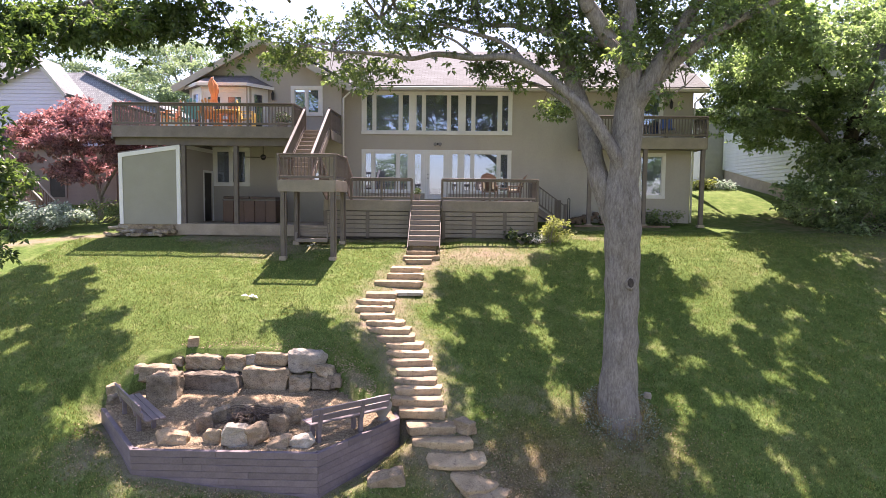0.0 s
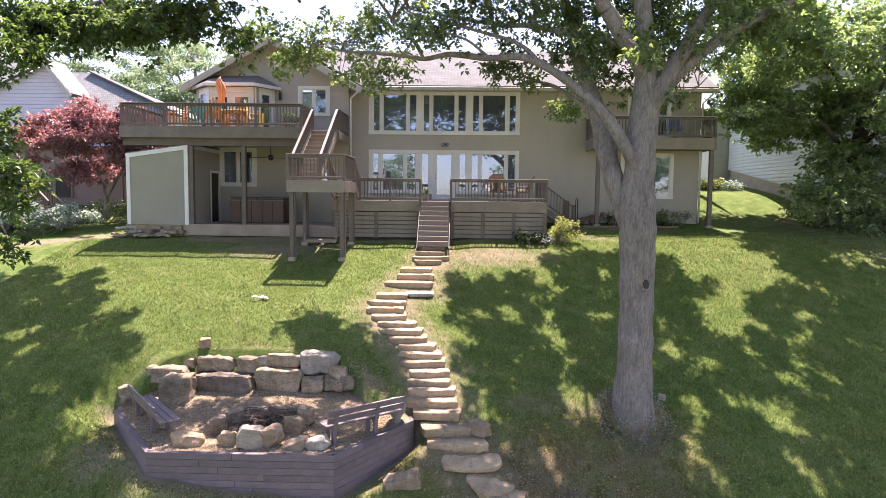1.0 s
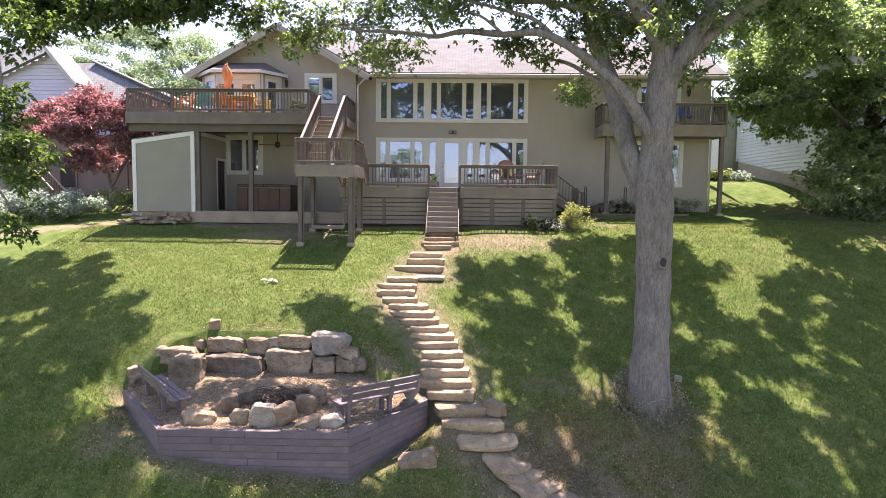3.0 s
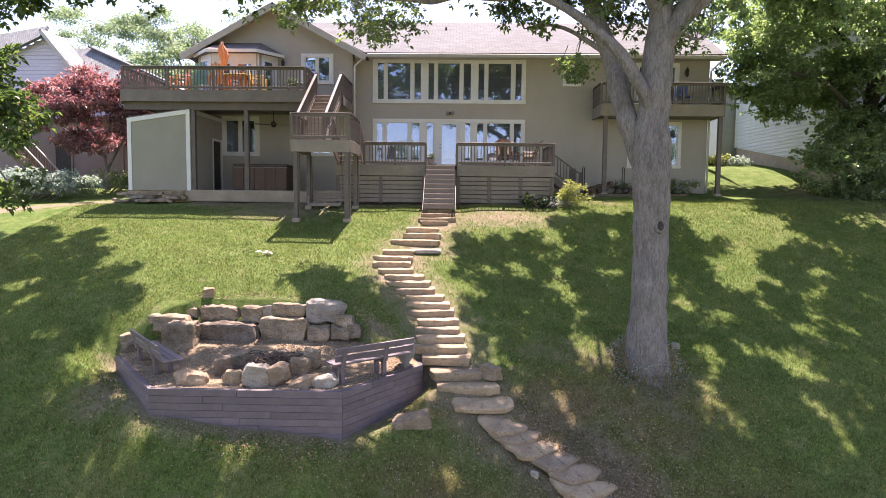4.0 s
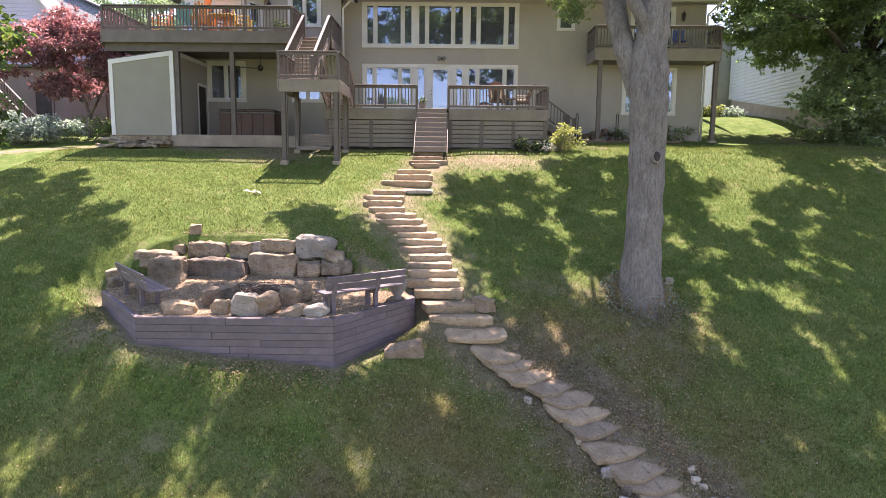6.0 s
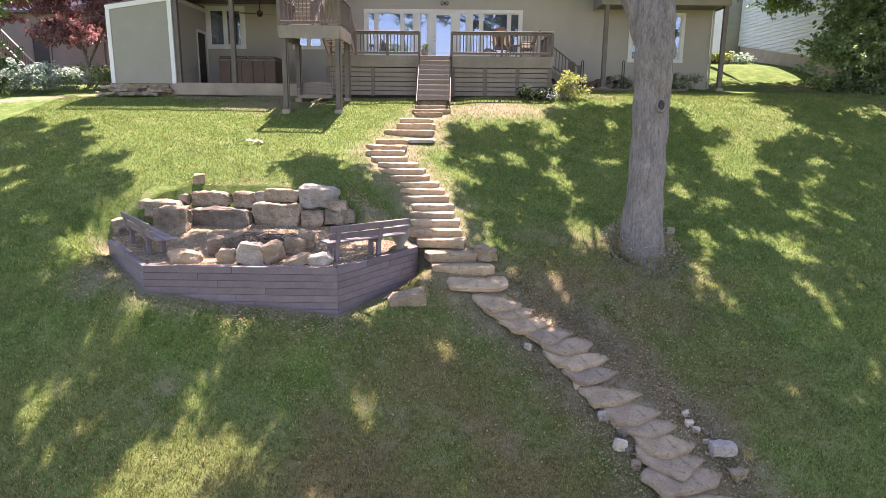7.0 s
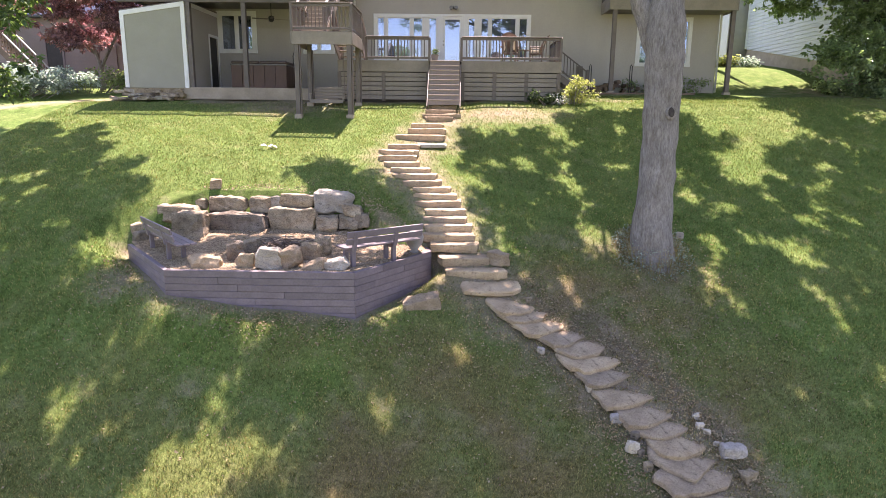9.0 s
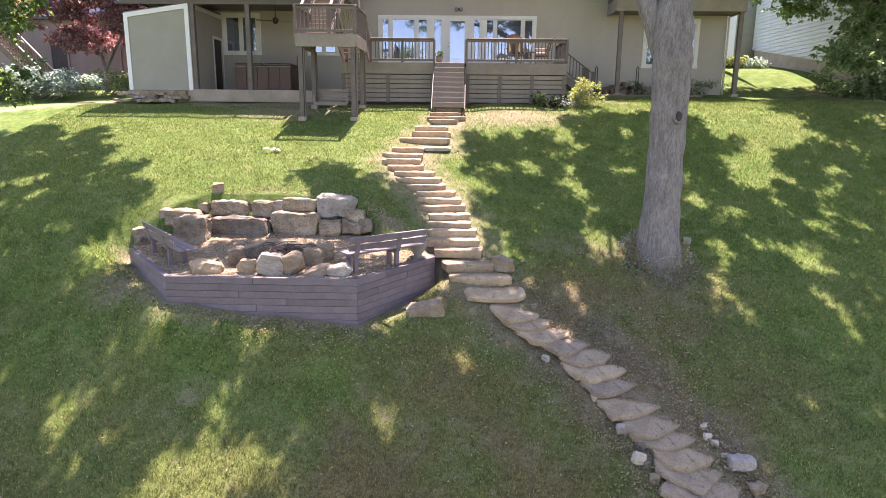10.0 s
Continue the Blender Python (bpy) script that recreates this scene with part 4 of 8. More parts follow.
for (xa, ya), (xb, yb) in (((OL, F1), (BL, BY)), ((BR, BY), (OR, F1))):
    A, B = Vector((xa, ya, 0)), Vector((xb, yb, 0))
    d = (B - A).normalized()
    Ln = (B - A).length
    wa, wb = A + d * Ln * 0.22, A + d * Ln * 0.86
    beam("bay_wall", (xa, ya, 4.3), (*wa.xy, 4.3), 0.1, 2.0, M["wall"], bay)
    beam("bay_wall", (*wb.xy, 4.3), (xb, yb, 4.3), 0.1, 2.0, M["trim"], bay)
    beam("bay_wall", (*wa.xy, 5.16), (*wb.xy, 5.16), 0.1, 0.28, M["trim"], bay)
    beam("casing", (*wa.xy, 4.26), (*(wa + d * 0.14).xy, 4.26), 0.13, 1.52, M["trim"], bay)
    beam("casing", (*(wb - d * 0.14).xy, 4.26), (*wb.xy, 4.26), 0.13, 1.52, M["trim"], bay)
    beam("bay_wall", (*wa.xy, 3.4), (*wb.xy, 3.4), 0.1, 0.2, M["trim"], bay)
    beam("pane", (*(wa + d * 0.14).xy, 4.26), (*(wb - d * 0.14).xy, 4.26), 0.01, 1.52, M["glass"], bay, 0)
bm = bmesh.new()
e = [(-12.5, F1), (-11.5, 28.1), (-9.26, 28.1), (-8.38, F1)]
lowv = [bm.verts.new((x, y, 5.3)) for x, y in e]
eav = [bm.verts.new((x, y, 5.42)) for x, y in e]
topv = [bm.verts.new((x, F1, 5.95)) for x in (-11.35, -9.42)]
bm.faces.new(lowv)
for i in range(3):
    bm.faces.new((lowv[i], lowv[i + 1], eav[i + 1], eav[i]))
bm.faces.new((eav[0], eav[1], topv[0]))
bm.faces.new((eav[1], eav[2], topv[1], topv[0]))
bm.faces.new((eav[2], eav[3], topv[1]))
bm.faces.new((eav[0], topv[0], topv[1], eav[3], lowv[3], lowv[0]))
bmesh.ops.recalc_face_normals(bm, faces=bm.faces[:])
part("bay_roof", bm, plain_mat("bay_shingles", (0.17, 0.15, 0.15), 0.9, 0.25, 4, 30, 0.5), bay)
for (xa, ya), (xb, yb) in zip(e, e[1:]):
    beam("bay_fascia", (xa, ya - 0.01, 5.36), (xb, yb - 0.01, 5.36), 0.03, 0.14, M["trim"], bay)


def lantern(at, name="wall_lantern", lab="black wall lantern beside the door"):
    t = thing(name, at, lab, "lamp", "wall lanterns")
    b = bmesh.new()
    lathe(b, [(0.02, -0.22), (0.06, -0.16), (0.075, 0.05), (0.09, 0.06), (0.03, 0.16), (0.015, 0.22)], 10, (at[0], at[1] - 0.12, at[2]))
    part("lamp_cage", b, M["black"], t)
    box("wall_plate", (at[0] - 0.04, at[1] - 0.03, at[2] - 0.1), (at[0] + 0.04, at[1] - 0.002, at[2] + 0.1), M["black"], t)
    beam("arm", (at[0], at[1] - 0.02, at[2] + 0.05), (at[0], at[1] - 0.12, at[2] + 0.2), 0.02, 0.02, M["black"], t)


lantern((-8.42, F1, 5.05))
lantern((9.75, F0, 4.85))
sec = thing("security_light", (-0.9, F0, 2.95), "twin-headed security floodlight over the door", "lamp")
box("mount", (-0.98, F0 - 0.05, 2.92), (-0.82, F0 - 0.002, 3.02), M["black"], sec)
for dx in (-0.11, 0.11):
    b = bmesh.new()
    bmesh.ops.create_cone(b, cap_ends=True, segments=14, radius1=0.05, radius2=0.085, depth=0.13, matrix=pose(-0.9 + dx, F0 - 0.13, 2.93, 65, 0, 0))
    part("lamp_head", b, M["pot"], sec, "grey lamp head")

# closed shed wing under the deck: front wall, side wall, white corner boards
shed = thing("shed", (-12.8, 27, -0.72), "grey lean-to store under the deck with white corner boards", "shed")
SX0, SX1, SY = -13.74, -11.26, 25.75
bm = bmesh.new()
prof = [(SX0, -0.72), (SX1, -0.72), (SX1, 2.42), (SX0, 2.08)]
fr = [bm.verts.new((x, SY, z)) for x, z in prof]
bk = [bm.verts.new((x, SY + 0.14, z)) for x, z in prof]
bm.faces.new(fr)
bm.faces.new(bk[::-1])
for i in range(4):
    bm.faces.new((fr[i], bk[i], bk[(i + 1) % 4], fr[(i + 1) % 4]))
bmesh.ops.recalc_face_normals(bm, faces=bm.faces[:])
part("front_wall", bm, M["panel"], shed)
box("foundation", (SX0 + 0.04, SY + 0.03, -1.5), (SX1 - 0.02, SY + 0.2, -0.723), M["boulder"], shed, 0.01, "rough stone footing")
wall_grid("side_wall", SY + 0.14, F1, -0.72, 2.55, [(28.2, 29.15, -0.7, 1.5)], SX1 - 0.0, 0.14, M["wall"], shed, "y", 1)
wall_grid("side_wall", SY + 0.14, F1, -0.72, 2.1, [], SX0, 0.14, M["wall"], shed, "y", -1)
box("corner_board", (SX0 - 0.03, SY - 0.03, -0.72), (SX0 + 0.13, SY - 0.003, 2.06), M["trim"], shed)
box("corner_board", (SX1 - 0.13, SY - 0.03, -0.72), (SX1 + 0.03, SY - 0.003, 2.4), M["trim"], shed)
box("corner_board", (SX1 + 0.003, SY - 0.0, -0.72), (SX1 + 0.03, SY + 0.14, 2.5), M["trim"], shed)
beam("top_board", (SX0 - 0.03, SY - 0.018, 2.06), (SX1 + 0.03, SY - 0.018, 2.43), 0.03, 0.17, M["trim"], shed)
box("top_board", (SX1 + 0.003, SY + 0.14, 2.4), (SX1 + 0.03, F1, 2.56), M["trim"], shed)
dr = under(new("door"), shed)
dr.matrix_basis = pose(SX1, 28.6, -0.7)
dr["label"] = "dark door leaf in a white frame"
box("casing", (SX1 + 0.003, 28.1, -0.7), (SX1 + 0.03, 28.2, 1.6), M["trim"], dr)
box("casing", (SX1 + 0.003, 29.15, -0.7), (SX1 + 0.03, 29.25, 1.6), M["trim"], dr)
box("casing", (SX1 + 0.003, 28.2, 1.5), (SX1 + 0.03, 29.15, 1.6), M["trim"], dr)
box("leaf", (SX1 - 0.1, 28.2, -0.68), (SX1 - 0.05, 29.15, 1.5), M["dark"], dr)
box("door_knob", (SX1 - 0.05, 28.28, 0.28), (SX1 + 0.0, 28.34, 0.34), M["steel"], dr, 0.012, "dull metal knob")
bm = bmesh.new()
v = [bm.verts.new(p) for p in ((SX0 - 0.02, SY + 0.01, 2.14), (SX1, SY + 0.01, 2.48), (SX1, F1, 2.58), (SX0 - 0.02, F1, 2.24))]
bm.faces.new(v)
r = bmesh.ops.extrude_face_region(bm, geom=bm.faces[:])
bmesh.ops.translate(bm, vec=(0, 0, 0.06), verts=[q for q in r["geom"] if isinstance(q, bmesh.types.BMVert)])
bmesh.ops.recalc_face_normals(bm, faces=bm.faces[:])
part("shed_roof", bm, M["deck"], shed)

# patio slab
tagged(box("patio", (-11.45, 25.72, -1.15), (-5.2, F1, -0.68), M["concrete"], None, 0.02), "poured concrete patio slab under the deck", "patio", kind="structure")


# ---- decks, rails and stairs ----
def railing(parent, a, b, floor, posts=2, height=0.92, gap=0.125, end_posts=(True, True)):
    """Posts, top and bottom rails and square balusters from a to b (plan points)."""
    a, b = Vector((*a, 0)), Vector((*b, 0))
    d = (b - a).normalized()
    Ln = (b - a).length
    n = Vector((-d.y, d.x, 0))
    ang = math.degrees(math.atan2(d.y, d.x))
    Z = Vector((0, 0, 1))
    beam("top_rail", a + Z * (floor + height - 0.02), b + Z * (floor + height - 0.02), 0.13, 0.045, M["rail"], parent)
    beam("under_rail", a + Z * (floor + height - 0.09), b + Z * (floor + height - 0.09), 0.04, 0.085, M["rail"], parent)
    beam("bottom_rail", a + Z * (floor + 0.1), b + Z * (floor + 0.1), 0.04, 0.085, M["rail"], parent)
    me = box_mesh(0.092, 0.092, height - 0.04, M["rail"], 0.006)
    for k in range(posts):
        if (k == 0 and not end_posts[0]) or (k == posts - 1 and not end_posts[1]):
            continue
        p = a + d * Ln * (k / (posts - 1))
        o = new("rail_post", me)
        o.matrix_basis = pose(p.x, p.y, floor + (height - 0.04) / 2, 0, 0, ang)
        under(o, parent)
    me = box_mesh(0.034, 0.034, height - 0.27, M["rail"], 0.004)
    m = int(Ln / gap)
    for k in range(m):
        p = a + d * (Ln * (k + 0.5) / m)
        if min(abs((p - a).length - Ln * j / (posts - 1)) for j in range(posts)) < 0.07:
            continue
        o = new("baluster", me)
        o.matrix_basis = pose(p.x, p.y, floor + 0.14 + (height - 0.27) / 2, 0, 0, ang)
        under(o, parent)


def planks(parent, x0, x1, y0, y1, z, wide=0.14, along="x", thick=0.035):
    n = int((y1 - y0) / wide) if along == "x" else int((x1 - x0) / wide)
    for k in range(n):
        if along == "x":
            ya = y0 + (y1 - y0) * k / n
            box("plank", (x0, ya, z - thick), (x1, ya + (y1 - y0) / n - 0.006, z), M["deck"], parent, 0.004)
        else:
            xa = x0 + (x1 - x0) * k / n
            box("plank", (xa, y0, z - thick), (xa + (x1 - x0) / n - 0.006, y1, z), M["deck"], parent, 0.004)


def leg_post(parent, x, y, z0, z1, s=0.14, name="post", foot=True):
    box(name, (x - s / 2, y - s / 2, z0), (x + s / 2, y + s / 2, z1), M["rail"], parent, 0.008)
    if foot:
        box("footing", (x - s * 0.85, y - s * 0.85, z0 - 0.25), (x + s * 0.85, y + s * 0.85, z0 + 0.1), M["concrete"], parent, 0.02)


# upper deck
DZ = 3.25
deck = thing("upper_deck", (-10.2, 25.7, -0.7), "raised taupe wooden deck on posts with square balusters", "deck")
DX0, DX1, DY = -13.87, -6.55, 25.6
planks(deck, DX0, DX1, DY, F1, DZ)
planks(deck, DX1, -5.32, 27.0, F1, DZ)
box("fascia", (DX0, DY - 0.045, DZ - 0.46), (DX1, DY - 0.003, DZ - 0.003), M["deck"], deck)
box("fascia", (DX1 + 0.003, DY - 0.045, DZ - 0.46), (DX1 + 0.045, 27.0, DZ - 0.003), M["deck"], deck)
box("fascia", (DX0 - 0.045, DY - 0.045, DZ - 0.55), (DX0 - 0.003, F1, DZ - 0.003), M["deck"], deck)
box("fascia", (-5.317, 26.9, DZ - 0.36), (-5.277, F1, DZ - 0.003), M["fascia_b"], deck)
box("beam", (DX0 - 0.02, 25.78, DZ - 0.76), (DX1 + 0.0, 25.93, DZ - 0.42), M["rail"], deck)
box("soffit", (DX0, DY, DZ - 0.42), (DX1, F1, DZ - 0.37), M["deck"], deck)
for k in range(22):
    ya = DY + 0.36 + k * 0.15
    box("soffit_board", (DX0, ya, DZ - 0.47), (DX1, ya + 0.142, DZ - 0.43), M["rail"], deck, 0.004)
for px in (-11.12, -8.97):
    box("post", (px - 0.085, 25.765, -0.68), (px + 0.085, 25.945, DZ - 0.765), M["rail"], deck, 0.008)
leg_post(deck, -13.4, 28.6, -0.7, DZ - 0.5)
railing(deck, (DX0 + 0.05, DY), (DX1 - 0.02, DY), DZ, 5)
railing(deck, (DX1 - 0.0, DY), (DX1 - 0.0, 27.3), DZ, 2, end_posts=(False, True))
railing(deck, (DX0 + 0.05, DY), (DX0 + 0.05, F1), DZ, 3, end_posts=(False, True))
railing(deck, (-5.36, 27.0), (-5.36, F1 - 0.05), DZ, 2)

# stair landing and upper flight
LZ0 = 1.05
landing = thing("stair_landing", (-5.3, 23.5, -1.7), "taupe wooden stair landing on four posts", "landing")
LX0, LX1, LY0, LY1 = -6.26, -4.26, 22.4, 24.55
planks(landing, LX0, LX1, LY0, LY1, LZ0)
box("fascia", (LX0, LY0 - 0.045, LZ0 - 0.42), (LX1, LY0 - 0.003, LZ0 - 0.003), M["fascia_b"], landing)
box("fascia", (LX1 + 0.003, LY0 - 0.045, LZ0 - 0.4), (LX1 + 0.045, LY1, LZ0 - 0.003), M["fascia_b"], landing)
box("fascia", (LX0 - 0.045, LY0 - 0.045, LZ0 - 0.4), (LX0 - 0.003, LY1, LZ0 - 0.003), M["fascia_b"], landing)
for px in (LX0 + 0.12, LX1 - 0.1):
    for py in (LY0 + 0.1, LY1 - 0.15):
        leg_post(landing, px, py, float(gz(px, py)) + 0.02, LZ0 - 0.04, 0.15)
        box("post_side", (px + 0.085, py - 0.03, float(gz(px, py)) - 0.1), (px + 0.125, py + 0.07, LZ0 - 0.42), M["rail"], landing)
railing(landing, (LX0, LY0), (LX1, LY0), LZ0, 2)
railing(landing, (LX1, LY0), (LX1, LY1), LZ0, 2, end_posts=(False, True))
railing(landing, (LX0, LY0), (LX0, LY1), LZ0, 2, end_posts=(False, True))


def stair(parent, x0, x1, y0, z0, y1, z1, n, material, rails=(True, True), risers=False, strings=0.05):
    """A straight flight along y from (y0, z0) up to (y1, z1)."""
    for k in range(n):
        t0, t1 = k / n, (k + 1) / n
        ya, yb = y0 + (y1 - y0) * t0, y0 + (y1 - y0) * t1
        zt = z0 + (z1 - z0) * (k + 1) / n
        lo, hi = min(ya, yb) - 0.02, max(ya, yb) + 0.02
        box("tread", (x0 + strings, lo, zt - 0.04), (x1 - strings, hi, zt - 0.001 * k), M["tread"], parent, 0.006)
        if risers:
            yr = ya + (0.0 if y1 > y0 else -0.02)
            box("riser", (x0 + strings, yr, zt - (z1 - z0) / n), (x1 - strings, yr + 0.02, zt - 0.042), material, parent, 0.003)
    for x, on in ((x0, rails[0]), (x1, rails[1])):
        beam("stringer", (x, y0, z0 - (0.02 if on else 0.12)), (x, y1, z1 - (0.08 if on else 0.2)), strings, 0.27 if on else 0.2, material, parent, 0.006)
        if on:
            beam("handrail", (x, y0, z0 + 0.92), (x, y1, z1 + 0.92), 0.1, 0.045, M["rail_gloss"], parent, 0.008)
            beam("lower_rail", (x, y0, z0 + 0.22), (x, y1, z1 + 0.2), 0.04, 0.07, M["rail"], parent, 0.005)
            m = max(4, int(abs(y1 - y0) / 0.125))
            me = box_mesh(0.034, 0.034, 0.7, M["rail"], 0.004)
            for k in range(m):
                t = (k + 0.5) / m
                o = new("baluster", me)
                o.matrix_basis = pose(x, y0 + (y1 - y0) * t, z0 + (z1 - z0) * t + 0.56)
                under(o, parent)
            for yy, zz in ((y0, z0), (y1, z1)):
                box("newel", (x - 0.05, yy - 0.05, zz - 0.2), (x + 0.05, yy + 0.05, zz + 0.97), M["rail"], parent, 0.008)


flight = thing("deck_staircase", (-6, 25, 1.05), "taupe wooden staircase from landing up to the deck", "stairs")
stair(flight, -6.42, -5.38, 23.62, LZ0 + 0.002, 26.98, DZ, 12, M["tread"], risers=True)
short = thing("deck_steps", (-4.8, 25, 0.4), "short wooden flight from landing down to the lower deck", "stairs")
stair(short, -5.25, -4.27, 26.0, 0.37, 24.57, LZ0, 4, M["deck"])

# lower deck
lower = thing("lower_deck", (-0.5, 26, -1.1), "low taupe wooden deck with slatted skirting", "deck")
Z1 = 0.36
PX0, PX1, PY = -5.25, 3.2, 25.2
planks(lower, PX0, PX1, PY, F0 - 0.01, Z1)
OP0, OP1 = -1.76, -0.55
for a, b in ((PX0, OP0), (OP1, PX1)):
    box("fascia", (a, PY - 0.045, Z1 - 0.42), (b, PY - 0.003, Z1 - 0.003), M["fascia_b"], lower)
    n = 6
    for k in range(n):
        zt = Z1 - 0.45 - k * 0.17
        box("skirt_board", (a, PY - 0.03, zt - 0.148), (b, PY - 0.008, zt), M["fascia_b"], lower, 0.004)
    m = max(2, int((b - a) / 1.2) + 1)
    for k in range(m):
        px = a + 0.06 + (b - a - 0.12) * k / (m - 1)
        box("skirt_post", (px - 0.07, PY - 0.05, Z1 - 1.5), (px + 0.07, PY - 0.033, Z1 - 0.43), M["rail"], lower, 0.004)
# near-black sheet added for the shade under the deck, seen between the boards
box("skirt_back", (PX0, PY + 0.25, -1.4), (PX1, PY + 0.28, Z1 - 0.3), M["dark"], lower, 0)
box("fascia", (PX1 + 0.003, PY - 0.045, Z1 - 0.42), (PX1 + 0.045, F0, Z1 - 0.003), M["fascia_b"], lower)
for k in range(6):
    zt = Z1 - 0.45 - k * 0.17
    box("skirt_board", (PX1 + 0.005, PY, zt - 0.148), (PX1 + 0.03, F0 - 0.02, zt), M["fascia_b"], lower, 0.004)
railing(lower, (-4.15, PY), (OP0, PY), Z1, 3, 0.88)
railing(lower, (OP1, PY), (PX1, PY), Z1, 3, 0.88)
railing(lower, (PX1, PY), (PX1, 28.2), Z1, 3, 0.88, end_posts=(False, True))
front = thing("front_steps", (-1.15, 23.4, -1.2), "grey wooden front steps from the deck to the lawn", "stairs")
stair(front, OP0 + 0.0, OP1 - 0.03, 23.35, -1.3, PY - 0.05, Z1, 9, M["deck"], (False, False), risers=True, strings=0.03)
side = thing("side_steps", (4.0, 28.6, -0.9), "wooden side steps with baluster handrail", "stairs")
for k in range(5):
    box("tread", (PX1 + 0.05 + k * 0.28, 27.9, Z1 - 0.2 * (k + 1) - 0.04), (PX1 + 0.35 + k * 0.28, 29.0, Z1 - 0.2 * (k + 1)), M["deck"], side)
for yy in (27.85, 29.05):
    beam("stringer", (PX1 + 0.06, yy, Z1 - 0.2), (PX1 + 1.6, yy, Z1 - 1.25), 0.05, 0.26, M["deck"], side)
beam("handrail", (PX1 + 0.1, 27.85, Z1 + 0.85), (PX1 + 1.55, 27.85, Z1 - 0.2), 0.08, 0.045, M["rail"], side)
beam("lower_rail", (PX1 + 0.1, 27.85, Z1 + 0.1), (PX1 + 1.55, 27.85, Z1 - 0.95), 0.04, 0.07, M["rail"], side)
for k in range(11):
    t = (k + 0.5) / 11
    box("baluster", (PX1 + 0.1 + 1.45 * t - 0.017, 27.833, Z1 + 0.1 - 1.05 * t), (PX1 + 0.1 + 1.45 * t + 0.017, 27.867, Z1 + 0.85 - 1.05 * t), M["rail"], side, 0.004)
box("newel", (PX1 + 1.5, 27.8, -0.9), (PX1 + 1.6, 27.9, Z1 - 0.1), M["rail"], side)

# balcony at the far end
balc = thing("balcony", (8.2, 28.5, -0.7), "taupe wooden balcony on tall posts", "balcony")
BX0, BX1, BY0, BZ = 5.62, 10.85, 28.2, 3.2
planks(balc, BX0, BX1, BY0, F0 - 0.01, BZ)
box("fascia", (BX0, BY0 - 0.045, BZ - 0.5), (BX1, BY0 - 0.003, BZ - 0.003), M["fascia_b"], balc)
box("fascia", (BX0 - 0.045, BY0 - 0.045, BZ - 0.5), (BX0 - 0.003, F0, BZ - 0.003), M["fascia_b"], balc)
box("fascia", (BX1 + 0.003, BY0 - 0.045, BZ - 0.5), (BX1 + 0.045, F0, BZ - 0.003), M["fascia_b"], balc)
box("soffit", (BX0, BY0, BZ - 0.44), (BX1, F0 - 0.01, BZ - 0.4), M["deck"], balc)
railing(balc, (BX0, BY0), (BX1, BY0), BZ, 4)
railing(balc, (BX0, BY0), (BX0, F0 - 0.05), BZ, 2, end_posts=(False, True))
railing(balc, (BX1, BY0), (BX1, F0 - 0.05), BZ, 2, end_posts=(False, True))
for px in (5.85, 8.25, 10.75):
    leg_post(balc, px, BY0 + 0.1, float(gz(px, BY0)) + 0.02, BZ - 0.45, 0.17)


# ---- things on the decks and patio ----
tub = thing("hot_tub", (-8.65, 27.9, -0.7), "square hot tub with stained wood cabinet and brown cover", "hot tub")
TX0, TX1, TY0, TY1 = -10.05, -7.75, 27.2, 28.9
box("base", (TX0 + 0.05, TY0 + 0.05, -0.698), (TX1 - 0.05, TY1 - 0.05, -0.62), M["black"], tub)
nb = 5
for k in range(nb):
    a = TX0 + (TX1 - TX0) * k / nb
    box("side_board", (a, TY0, -0.64), (a + (TX1 - TX0) / nb - 0.012, TY0 + 0.04, 0.27), M["tub"], tub)
box("side_panel", (TX0, TY0 + 0.04, -0.64), (TX0 + 0.04, TY1, 0.27), M["tub"], tub)
box("side_panel", (TX1 - 0.04, TY0 + 0.04, -0.64), (TX1, TY1, 0.27), M["tub"], tub)
box("rim", (TX0 - 0.03, TY0 - 0.03, 0.27), (TX1 + 0.03, TY1 + 0.03, 0.33), M["pot"], tub, 0.02)
box("cover", (TX0, TY0, 0.33), ((TX0 + TX1) / 2 - 0.01, TY1, 0.45), M["tub_top"], tub, 0.04, "brown vinyl cover half")
box("cover", ((TX0 + TX1) / 2 + 0.01, TY0, 0.33), (TX1, TY1, 0.45), M["tub_top"], tub, 0.04, "brown vinyl cover half")
b = bmesh.new()
tube(b, [(-7.75, 28.4, 0.4), (-7.75, 28.35, 0.75), (-7.7, 28.3, 0.88)], [0.02, 0.02, 0.015], 6)
part("grab_rail", b, M["black"], tub)

fan = thing("ceiling_fan", (-8.4, 27.6, 2.83), "dark ceiling fan hanging beneath the deck", "fan")
b = bmesh.new()
lathe(b, [(0.06, 0.0), (0.06, -0.05), (0.015, -0.06), (0.015, -0.55), (0.1, -0.58), (0.13, -0.66), (0.1, -0.75), (0.05, -0.8)], 14, (-8.4, 27.6, 2.83))
part("motor", b, M["black"], fan, "", True)
for k in range(4):
    a = math.radians(20 + 90 * k)
    o = box("blade", (-0.31, -0.065, -0.006), (0.31, 0.065, 0.006), M["rail"], None, 0.003)
    o.matrix_basis = pose(-8.4 + 0.45 * math.cos(a), 27.6 + 0.45 * math.sin(a), 2.14, 8, 0, 20 + 90 * k)
    under(o, fan)


